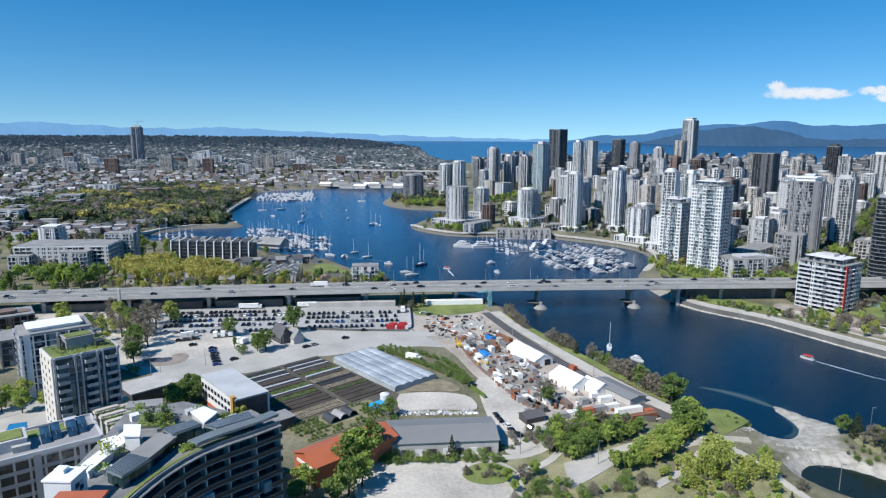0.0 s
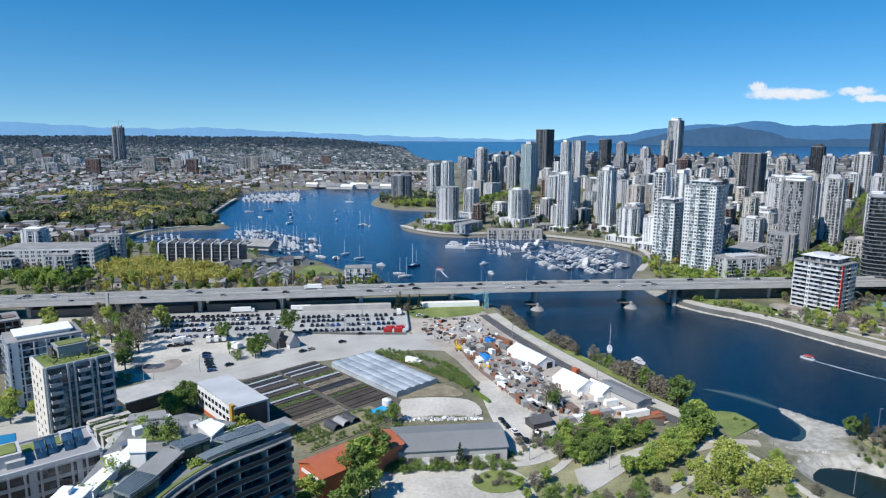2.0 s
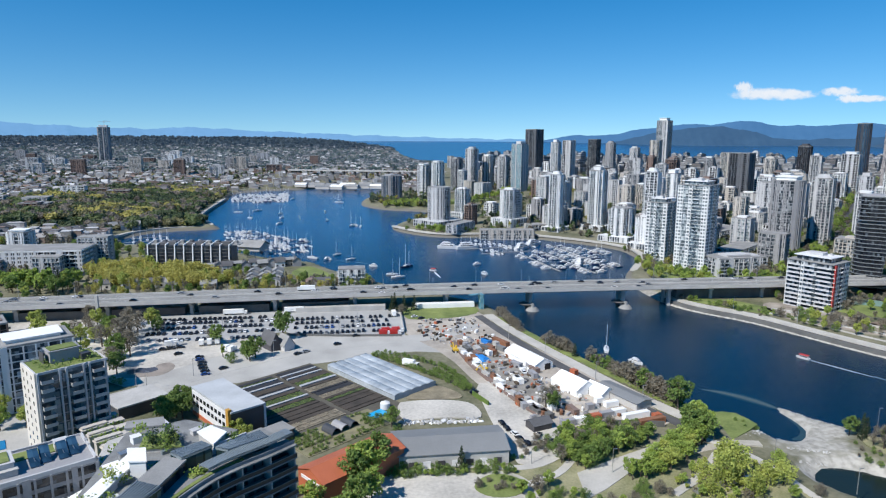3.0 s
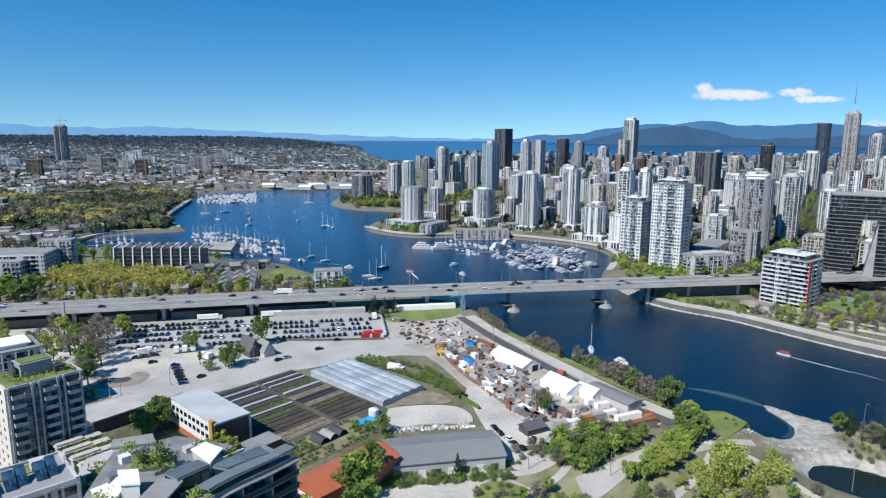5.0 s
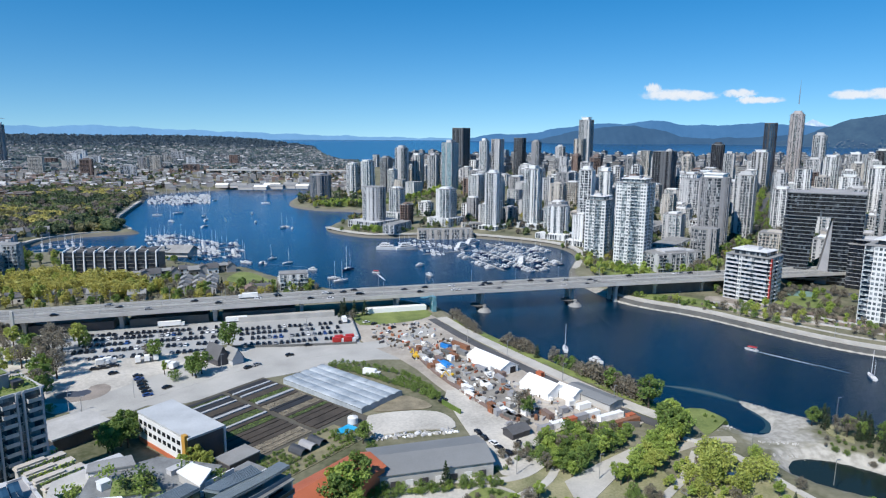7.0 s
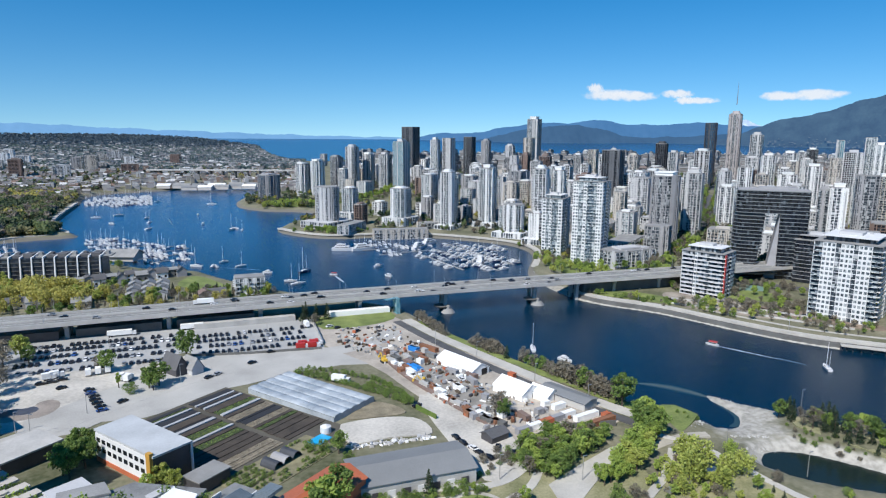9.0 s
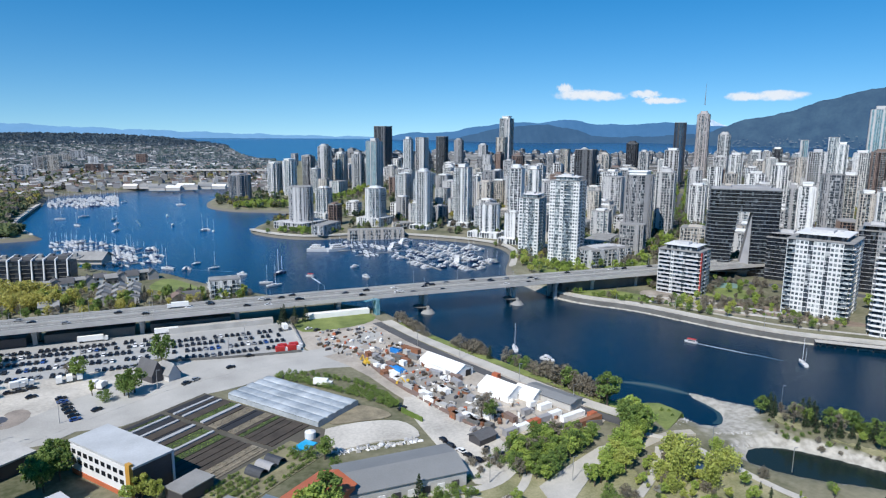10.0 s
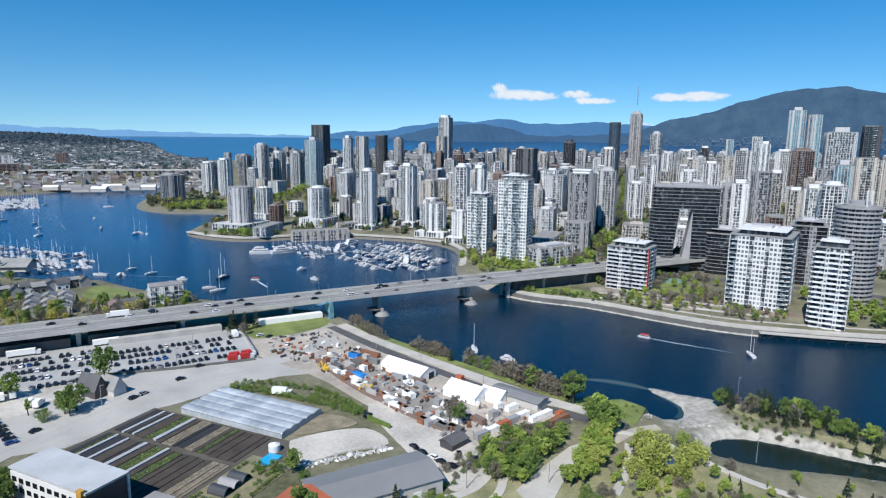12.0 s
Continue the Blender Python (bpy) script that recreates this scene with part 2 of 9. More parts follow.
LEAF_YELLOW = foliage("yellow-green spring leaves", (0.235, 0.285, 0.05), (0.52, 0.56, 0.15))
LEAF_GOLD = foliage("golden spring willow leaves", (0.31, 0.295, 0.06), (0.60, 0.55, 0.16))
LEAF_BARE = foliage("budding twigs", (0.125, 0.112, 0.085), (0.32, 0.285, 0.215))
LEAF_BRIGHT = foliage("bright spring leaves", (0.16, 0.25, 0.04), (0.45, 0.55, 0.13))
BARK = mat("bark", (0.09, 0.07, 0.05), 0.95, var=0.3)
ORANGE = mat("orange metal cladding", (0.42, 0.12, 0.055), 0.6, var=0.15, fine=3)
RED = mat("red paint", (0.45, 0.03, 0.025), 0.45, var=0.15)
BLUE = mat("blue tarpaulin", (0.02, 0.20, 0.55), 0.6, var=0.2)
CANVAS = mat("white tent canvas", (0.82, 0.82, 0.80), 0.7, var=0.06)
RUST = mat("rusty steel", (0.24, 0.11, 0.06), 0.85, var=0.4)
YELLOW = mat("yellow machine paint", (0.62, 0.40, 0.04), 0.45, var=0.15)

# ---- ground, water, distance ----
LAND = 4.6
SOUTH_SHORE = [(330, 40), (235, 110), (214, 150), (203, 182), (197, 210), (190, 224), (184, 233), (179, 241), (174, 248), (169, 257), (165, 263),
               (166, 254), (167, 245), (165, 236), (161, 230), (154, 227), (148, 229), (146, 234), (144, 242), (141, 249), (135, 251), (128, 250), (121, 263),
               (116, 280), (109, 296), (100, 322), (92, 340), (82, 358), (76, 376), (77, 413), (72, 440), (40, 470), (0, 508),
               (-44, 567), (-62, 604), (-85, 608), (-114, 632), (-150, 668), (-178, 735), (-230, 715), (-279, 715), (-297, 760),
               (-289, 800), (-262, 830), (-207, 842), (-202, 852), (-227, 898)]
WEST_SHORE = [(-254, 961), (-273, 1217), (-296, 1403), (-166, 1476), (-100, 1535), (0, 1600), (60, 1560), (38, 1424), (0, 1327), (-36, 1137),
              (8, 1047), (62, 1028), (83, 1004), (80, 967), (29, 879), (14, 830), (36, 785), (71, 751), (126, 753), (171, 742)]
NORTH_SHORE = [(199, 719), (239, 678), (256, 642), (249, 596), (210, 534), (197, 500), (199, 437), (209, 413), (233, 387), (246, 358),
               (260, 327), (276, 300), (298, 279), (323, 257), (400, 200), (520, 120), (700, 60), (600, -60)]
CREEK = smooth_line(SOUTH_SHORE + WEST_SHORE + NORTH_SHORE, 2, True)
LAGOON = smooth_line([(141, 201), (148, 208), (158, 208), (166, 203), (174, 193), (181, 182), (190, 168), (240, 122), (228, 106), (176, 164), (162, 176), (151, 184), (145, 192)], 2, True)


def signed_distance(x, y, poly):
    """Distance of points to a plan outline, positive outside."""
    x, y = np.asarray(x, float), np.asarray(y, float)
    if x.ndim == 0:
        b = np.asarray(poly, float)
        a = np.roll(b, 1, 0)
        e = b - a
        px, py = x - a[:, 0], y - a[:, 1]
        k = np.clip((px * e[:, 0] + py * e[:, 1]) / (e[:, 0] ** 2 + e[:, 1] ** 2 + 1e-9), 0, 1)
        d = math.sqrt(((px - k * e[:, 0]) ** 2 + (py - k * e[:, 1]) ** 2).min())
        hits = ((a[:, 1] > y) != (b[:, 1] > y)) & (x < e[:, 0] * py / (e[:, 1] + 1e-12) + a[:, 0])
        return np.float64(-d if hits.sum() % 2 else d)
    inside, best = np.zeros(x.shape, bool), np.full(x.shape, 1e9)
    for i in range(len(poly)):
        (ax, ay), (bx, by) = poly[i - 1], poly[i]
        ex, ey = bx - ax, by - ay
        k = np.clip(((x - ax) * ex + (y - ay) * ey) / (ex * ex + ey * ey + 1e-9), 0, 1)
        best = np.minimum(best, (x - ax - k * ex) ** 2 + (y - ay - k * ey) ** 2)
        cross = ((ay > y) != (by > y)) & (x < ex * (y - ay) / (ey + 1e-12) + ax)
        inside ^= cross
    d = np.sqrt(best)
    return np.where(inside, -d, d)


def step(a, b, v):
    k = np.clip((v - a) / (b - a), 0, 1)
    return k * k * (3 - 2 * k)


def sea_level(d):
    """The open bay, bent up a little so that its edge lies on the horizon."""
    return 88 * np.clip((d - 1800) / 3000, 0, 1) ** 1.3


def bay_depth(x, y):
    """Positive in the bay beyond the city."""
    d, az = np.hypot(x, y), np.degrees(np.arctan2(x, y))
    near = np.interp(az, [-3.5, -2.8, -1.6, -0.5, 0.0, 0.7, 1.7, 2.4, 3.0, 4.0, 5.0, 8.0, 12.0, 25.0, 40.0, 50.0, 70.0], [4820, 4720, 4450, 4200, 4100, 4000, 3780, 3200, 2830, 2650, 2600, 2580, 2600, 2600, 2750, 3100, 4300])
    return np.where((az > -3.5) & (az < 75), d - near, -1e4)


def height(x, y):
    """The lie of the land away from the shores."""
    d, az = np.hypot(x, y), np.degrees(np.arctan2(x, y))
    rise = np.interp(d, [0, 650, 950, 1500, 2200, 3200, 4200, 5000], [0, 0, 5, 14, 24, 42, 78, 116])
    west = 1 - step(2, 14, az)
    fall = np.interp(az, [-18, -9, -4.3, -0.5, 1.8, 3, 6], [0.02, 0.05, 0.16, 0.46, 0.66, 0.8, 0.85])
    rise = rise * (1 - fall * step(1500, 3000, d))
    h = LAND + rise * west + 16 * step(650, 1300, d) * (1 - west)
    h = h + 26 * step(-300, -900, x) * step(250, 500, y) * (1 - step(700, 1500, d))
    h = np.maximum(h, np.where((az < 5) & (d > 1800), sea_level(d) + 1.5, -9))
    h = h - 3.6 * np.exp(-((x - 166) ** 2 + (y - 244) ** 2) / (2 * 15.0**2))
    h = h - 1.6 * np.exp(-((x - 152) ** 2 + (y - 216) ** 2) / (2 * 13.0**2))
    return h


def ground_height(x, y):
    x, y = np.asarray(x, float), np.asarray(y, float)
    s = np.minimum(signed_distance(x, y, CREEK), signed_distance(x, y, LAGOON))
    h = height(x, y)
    bank = np.minimum(0.15 + s * 0.62, LAND + np.maximum(s - 7, 0) * 0.055)
    z = np.where(s > 0, np.minimum(h, bank), np.maximum(-4, s * 0.3))
    b = bay_depth(x, y)
    return np.where(b > 0, np.minimum(z, sea_level(np.hypot(x, y)) - np.minimum(b * 0.05, 8)), z)


def axis(lo, hi, fine_lo, fine_hi, fine, grow):
    mid = list(np.arange(fine_lo, fine_hi + 1e-6, fine))
    up, v, s = [], fine_hi, fine
    while v < hi:
        s *= grow
        v += s
        up.append(v)
    down, v, s = [], fine_lo, fine
    while v > lo:
        s *= grow
        v -= s
        down.append(v)
    return np.array(down[::-1] + mid + up)


gx = axis(-4300, 4300, -300, 420, 3.6, 1.05)
gy = axis(-1500, 4800, 60, 900, 3.6, 1.035)
GX, GY = np.meshgrid(gx, gy)
GZ = ground_height(GX, GY)
nx, ny = len(gx), len(gy)
far_off = np.hypot(GX, GY)
GZ = GZ + np.where((far_off > 1200) & (bay_depth(GX, GY) < 0), 2.5 * np.sin(GX * 0.011) * np.cos(GY * 0.007), 0)
idx = np.arange(nx * ny).reshape(ny, nx)
quads = np.stack([idx[:-1, :-1], idx[:-1, 1:], idx[1:, 1:], idx[1:, :-1]], -1).reshape(-1, 4)
mid_d = far_off[:-1, :-1].reshape(-1)
quads = quads[mid_d < 4880]


def ground_material():
    m = mat("mixed ground", (0.085, 0.10, 0.04), 0.95, var=0.35, scale=0.035, fine=0.5, bump=0.4, col2=(0.25, 0.23, 0.16))
    t = m.node_tree
    b = t.nodes["Principled BSDF"]
    base = b.inputs["Base Color"].links[0].from_socket
    tc = t.nodes.new("ShaderNodeTexCoord")
    sep = t.nodes.new("ShaderNodeSeparateXYZ")
    t.links.new(tc.outputs["Object"], sep.inputs[0])
    n = t.nodes.new("ShaderNodeTexNoise")
    n.inputs["Scale"].default_value = 0.15
    t.links.new(tc.outputs["Object"], n.inputs["Vector"])
    ad = t.nodes.new("ShaderNodeMath")
    ad.operation = "MULTIPLY_ADD"
    t.links.new(n.outputs["Fac"], ad.inputs[0])
    ad.inputs[1].default_value = 3.0
    t.links.new(sep.outputs["Z"], ad.inputs[2])
    mr = t.nodes.new("ShaderNodeMapRange")
    mr.inputs["From Min"].default_value, mr.inputs["From Max"].default_value = 4.0, 5.2
    t.links.new(ad.outputs[0], mr.inputs["Value"])
    mx = t.nodes.new("ShaderNodeMix")
    mx.data_type = "RGBA"
    sand = t.nodes.new("ShaderNodeMix")
    sand.data_type = "RGBA"
    sand.inputs["A"].default_value, sand.inputs["B"].default_value = (0.27, 0.258, 0.225, 1), (0.43, 0.41, 0.365, 1)
    n3 = t.nodes.new("ShaderNodeTexNoise")
    n3.inputs["Scale"].default_value, n3.inputs["Detail"].default_value = 0.4, 6
    t.links.new(tc.outputs["Object"], n3.inputs["Vector"])
    m3 = t.nodes.new("ShaderNodeMapRange")
    m3.inputs["From Min"].default_value, m3.inputs["From Max"].default_value = 0.35, 0.62
    t.links.new(n3.outputs["Fac"], m3.inputs["Value"])
    t.links.new(m3.outputs[0], sand.inputs["Factor"])
    # dark rubble banks along the inlet beyond the bridge
    far_bank = t.nodes.new("ShaderNodeMapRange")
    far_bank.inputs["From Min"].default_value, far_bank.inputs["From Max"].default_value = 430, 520
    t.links.new(sep.outputs["Y"], far_bank.inputs["Value"])
    rubble = t.nodes.new("ShaderNodeMix")
    rubble.data_type = "RGBA"
    rubble.inputs["B"].default_value = (0.15, 0.14, 0.115, 1)
    t.links.new(far_bank.outputs[0], rubble.inputs["Factor"])
    t.links.new(sand.outputs["Result"], rubble.inputs["A"])
    t.links.new(mr.outputs[0], mx.inputs["Factor"])
    t.links.new(rubble.outputs["Result"], mx.inputs["A"])
    t.links.new(base, mx.inputs["B"])
    t.links.new(mx.outputs["Result"], b.inputs["Base Color"])
    return m


GROUND = ground_material()
g = Geo().add(np.stack([GX.ravel(), GY.ravel(), GZ.ravel()], 1), quads)
tagged(new("ground", g.mesh("ground", GROUND, True)), "city ground of grass, bare soil and rocky shore", "ground", "", "structure")


def water_material(name, col, rough, wave, strength, basin=None):
    m = bpy.data.materials.new(name)
    m.use_nodes = True
    t = m.node_tree
    b = t.nodes["Principled BSDF"]
    b.inputs["Roughness"].default_value, b.inputs["IOR"].default_value, b.inputs["Specular IOR Level"].default_value = rough, 1.33, 0.34
    tc = t.nodes.new("ShaderNodeTexCoord")
    n0 = t.nodes.new("ShaderNodeTexNoise")
    n0.inputs["Scale"].default_value = 0.006
    t.links.new(tc.outputs["Object"], n0.inputs["Vector"])
    mx = t.nodes.new("ShaderNodeMix")
    mx.data_type = "RGBA"
    mx.inputs["A"].default_value, mx.inputs["B"].default_value = (*[c * 0.75 for c in col], 1), (*[c * 1.3 for c in col], 1)
    t.links.new(n0.outputs["Fac"], mx.inputs["Factor"])
    t.links.new(mx.outputs["Result"], b.inputs["Base Color"])
    if basin:
        # base colour bluer in the open basin than by the bridge: painted sky reflection
        sp, mr, m2 = t.nodes.new("ShaderNodeSeparateXYZ"), t.nodes.new("ShaderNodeMapRange"), t.nodes.new("ShaderNodeMix")
        t.links.new(tc.outputs["Object"], sp.inputs[0])
        mr.inputs["From Min"].default_value, mr.inputs["From Max"].default_value = 480, 860
        t.links.new(sp.outputs["Y"], mr.inputs["Value"])
        m2.data_type = "RGBA"
        m2.inputs["B"].default_value = (*basin, 1)
        t.links.new(mr.outputs[0], m2.inputs["Factor"])
        t.links.new(mx.outputs["Result"], m2.inputs["A"])
        t.links.new(m2.outputs["Result"], b.inputs["Base Color"])
    n1, n2 = t.nodes.new("ShaderNodeTexNoise"), t.nodes.new("ShaderNodeTexNoise")
    n1.inputs["Scale"].default_value, n2.inputs["Scale"].default_value = wave, wave * 5
    for n in (n1, n2):
        n.inputs["Detail"].default_value = 3
        t.links.new(tc.outputs["Object"], n.inputs["Vector"])
    ad = t.nodes.new("ShaderNodeMath")
    ad.operation = "MULTIPLY_ADD"
    t.links.new(n2.outputs["Fac"], ad.inputs[0])
    ad.inputs[1].default_value = 0.35
    t.links.new(n1.outputs["Fac"], ad.inputs[2])
    bp = t.nodes.new("ShaderNodeBump")
    bp.inputs["Strength"].default_value, bp.inputs["Distance"].default_value = strength, 1.0
    t.links.new(ad.outputs[0], bp.inputs["Height"])
    t.links.new(bp.outputs[0], b.inputs["Normal"])
    return m


WATER = water_material("creek water", (0.0007, 0.0175, 0.040), 0.16, 0.7, 0.2, (0.0003, 0.060, 0.165))
SEA = water_material("sea water", (0.005, 0.06, 0.15), 0.2, 0.05, 0.3)
wx, wy = np.linspace(-420, 760, 20), np.linspace(-100, 1700, 30)
WX, WY = np.meshgrid(wx, wy)
wi = np.arange(600).reshape(30, 20)
wq = np.stack([wi[:-1, :-1], wi[:-1, 1:], wi[1:, 1:], wi[1:, :-1]], -1).reshape(-1, 4)
g = Geo().add(np.stack([WX.ravel(), WY.ravel(), np.zeros(600)], 1), wq)
tagged(new("water", g.mesh("water", WATER)), "deep blue rippled water of the city inlet", "water", "", "structure")
ra, rr = np.radians(np.linspace(-4.5, 80, 64)), np.linspace(2200, 4880, 30)
RA, RR = np.meshgrid(ra, rr)
wi = np.arange(1920).reshape(30, 64)
wq = np.stack([wi[:-1, :-1], wi[1:, :-1], wi[1:, 1:], wi[:-1, 1:]], -1).reshape(-1, 4)[:, ::-1]
g = Geo().add(np.stack([(RR * np.sin(RA)).ravel(), (RR * np.cos(RA)).ravel(), sea_level(RR).ravel()], 1), wq)
tagged(new("sea", g.mesh("sea", SEA, True)), "dark blue open sea bay beyond the city", "sea", "", "structure")


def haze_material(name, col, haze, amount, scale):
    """Far slopes whose air haze is put in as emission of the surface."""
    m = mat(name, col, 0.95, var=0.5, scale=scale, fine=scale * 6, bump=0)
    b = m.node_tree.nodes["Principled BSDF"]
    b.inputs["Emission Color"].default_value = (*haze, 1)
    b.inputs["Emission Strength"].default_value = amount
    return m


def ridge(name, dist, az0, az1, peaks, rough, material, label, seed):
    """A far range: peaks are (azimuth, elevation) in degrees above the camera's level."""
    n, rows = 260, 14
    az = np.linspace(az0, az1, n)
    el = np.interp(az, [p[0] for p in peaks], [p[1] for p in peaks])
    el = np.convolve(np.pad(el, 3, mode="edge"), np.ones(7) / 7, "valid")
    rng = np.random.default_rng(seed)
    jag = np.zeros(n)
    for k in range(1, 9):
        jag += np.sin(az * (0.9 * 1.7**k) + rng.uniform(0, 6)) * rough / 1.45**k
    el = el + jag
    v = []
    for r in range(rows):
        f = r / (rows - 1)
        fold = np.sin(az * 9 + r * 0.8 + seed) * 14 * math.sin(f * math.pi) + rng.normal(size=n) * 5 * math.sin(f * math.pi)
        dd = dist - (1 - f) * 420 + fold
        z = -20 + (118 + np.tan(np.radians(el)) * dist + 20) * f**1.15
        v.append(np.stack([dd * np.sin(np.radians(az)), dd * np.cos(np.radians(az)), z], 1))
    ids = np.arange(n * rows).reshape(rows, n)
    q = np.stack([ids[:-1, :-1], ids[:-1, 1:], ids[1:, 1:], ids[1:, :-1]], -1).reshape(-1, 4)
    ob = new(name, Geo().add(np.vstack(v), q).mesh(name, material, True))
    return tagged(ob, label, "mountains", "", "structure")


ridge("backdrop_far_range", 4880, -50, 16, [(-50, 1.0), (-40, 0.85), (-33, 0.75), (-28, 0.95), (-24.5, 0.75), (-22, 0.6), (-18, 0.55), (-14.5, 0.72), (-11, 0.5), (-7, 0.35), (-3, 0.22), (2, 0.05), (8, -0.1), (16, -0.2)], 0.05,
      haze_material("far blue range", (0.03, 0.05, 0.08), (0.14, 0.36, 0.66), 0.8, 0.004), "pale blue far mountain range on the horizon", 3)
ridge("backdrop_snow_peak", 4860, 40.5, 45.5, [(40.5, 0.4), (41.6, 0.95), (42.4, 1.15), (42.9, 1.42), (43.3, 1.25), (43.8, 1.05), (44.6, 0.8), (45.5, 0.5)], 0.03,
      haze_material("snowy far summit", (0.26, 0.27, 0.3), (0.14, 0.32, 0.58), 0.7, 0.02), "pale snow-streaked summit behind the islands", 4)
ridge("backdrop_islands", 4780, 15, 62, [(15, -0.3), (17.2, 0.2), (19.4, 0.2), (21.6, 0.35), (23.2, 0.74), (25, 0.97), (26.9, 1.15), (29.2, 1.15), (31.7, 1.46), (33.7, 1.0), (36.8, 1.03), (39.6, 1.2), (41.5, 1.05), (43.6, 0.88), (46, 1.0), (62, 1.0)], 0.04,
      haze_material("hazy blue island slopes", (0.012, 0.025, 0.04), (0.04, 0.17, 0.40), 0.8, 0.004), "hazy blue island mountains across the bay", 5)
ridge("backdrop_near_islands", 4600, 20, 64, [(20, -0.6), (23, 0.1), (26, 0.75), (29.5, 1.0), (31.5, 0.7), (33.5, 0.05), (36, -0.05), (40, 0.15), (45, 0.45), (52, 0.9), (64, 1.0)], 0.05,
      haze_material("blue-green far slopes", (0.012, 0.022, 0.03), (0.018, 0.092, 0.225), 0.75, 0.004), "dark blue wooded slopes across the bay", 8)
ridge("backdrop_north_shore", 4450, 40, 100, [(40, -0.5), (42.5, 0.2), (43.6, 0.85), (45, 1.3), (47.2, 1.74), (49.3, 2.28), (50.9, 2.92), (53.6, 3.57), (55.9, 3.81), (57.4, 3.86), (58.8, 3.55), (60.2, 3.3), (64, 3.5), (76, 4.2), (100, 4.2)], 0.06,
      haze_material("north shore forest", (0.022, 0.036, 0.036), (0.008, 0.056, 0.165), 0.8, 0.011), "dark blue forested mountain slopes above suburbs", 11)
# far houses emit a faint blue as well, in place of haze before them
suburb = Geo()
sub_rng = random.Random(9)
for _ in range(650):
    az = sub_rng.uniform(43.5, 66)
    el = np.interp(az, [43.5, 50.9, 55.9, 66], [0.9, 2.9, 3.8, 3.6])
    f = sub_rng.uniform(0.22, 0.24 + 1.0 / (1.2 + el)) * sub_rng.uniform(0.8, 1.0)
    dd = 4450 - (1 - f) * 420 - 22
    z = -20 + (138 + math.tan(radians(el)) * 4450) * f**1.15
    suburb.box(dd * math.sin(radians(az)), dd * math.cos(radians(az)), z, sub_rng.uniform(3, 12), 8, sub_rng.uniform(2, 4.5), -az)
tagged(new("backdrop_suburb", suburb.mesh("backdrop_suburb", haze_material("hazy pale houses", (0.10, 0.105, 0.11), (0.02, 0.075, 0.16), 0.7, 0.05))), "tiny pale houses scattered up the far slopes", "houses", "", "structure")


def cloud_material():
    """Soft ragged vapour on a sky backdrop: noise inside a lens-shaped fall-off."""
    m = bpy.data.materials.new("cloud vapour")
    m.use_nodes = True
    t = m.node_tree
    t.nodes.remove(t.nodes["Principled BSDF"])

    def math_node(op, a, b=0.0):
        n = t.nodes.new("ShaderNodeMath")
        n.operation = op
        for i, v in enumerate((a, b)):
            if isinstance(v, (int, float)):
                n.inputs[i].default_value = v
            else:
                t.links.new(v, n.inputs[i])
        return n.outputs[0]

    tc, oi = t.nodes.new("ShaderNodeTexCoord"), t.nodes.new("ShaderNodeObjectInfo")
    sp = t.nodes.new("ShaderNodeSeparateXYZ")
    t.links.new(tc.outputs["Object"], sp.inputs[0])
    nz = t.nodes.new("ShaderNodeTexNoise")
    nz.noise_dimensions = "4D"
    nz.inputs["Scale"].default_value, nz.inputs["Detail"].default_value, nz.inputs["Roughness"].default_value = 2.4, 6, 0.55
    mp = t.nodes.new("ShaderNodeMapping")
    mp.inputs["Scale"].default_value = (1.6, 1.0, 0.55)
    t.links.new(tc.outputs["Object"], mp.inputs["Vector"])
    t.links.new(mp.outputs[0], nz.inputs["Vector"])
    t.links.new(math_node("MULTIPLY", oi.outputs["Random"], 40.0), nz.inputs["W"])
    lens = math_node("SUBTRACT", 1.0, math_node("ADD", math_node("POWER", math_node("ABSOLUTE", sp.outputs["X"]), 2.0), math_node("POWER", math_node("ABSOLUTE", sp.outputs["Z"]), 2.0)))
    mr = t.nodes.new("ShaderNodeMapRange")
    mr.interpolation_type = "SMOOTHSTEP"
    mr.inputs["From Min"].default_value, mr.inputs["From Max"].default_value = 0.55, 1.0
    mr.inputs["To Max"].default_value = 0.92
    t.links.new(math_node("ADD", math_node("MULTIPLY", lens, 0.62), math_node("MULTIPLY", nz.outputs["Fac"], 0.85)), mr.inputs["Value"])
    cut = math_node("MULTIPLY", mr.outputs[0], math_node("GREATER_THAN", lens, 0.0))
    edge = t.nodes.new("ShaderNodeMapRange")
    edge.inputs["From Min"].default_value, edge.inputs["From Max"].default_value = 0.0, 0.3
    t.links.new(lens, edge.inputs["Value"])
    # white emission stands in for sunlight scattered by the cloud
    em, tr, mx = t.nodes.new("ShaderNodeEmission"), t.nodes.new("ShaderNodeBsdfTransparent"), t.nodes.new("ShaderNodeMixShader")
    em.inputs["Color"].default_value, em.inputs["Strength"].default_value = (0.80, 0.84, 0.90, 1), 0.95
    t.links.new(math_node("MULTIPLY", cut, edge.outputs[0]), mx.inputs[0])
    t.links.new(tr.outputs[0], mx.inputs[1])
    t.links.new(em.outputs[0], mx.inputs[2])
    t.links.new(mx.outputs[0], t.nodes["Material Output"].inputs["Surface"])
    return m


CLOUD = cloud_material()


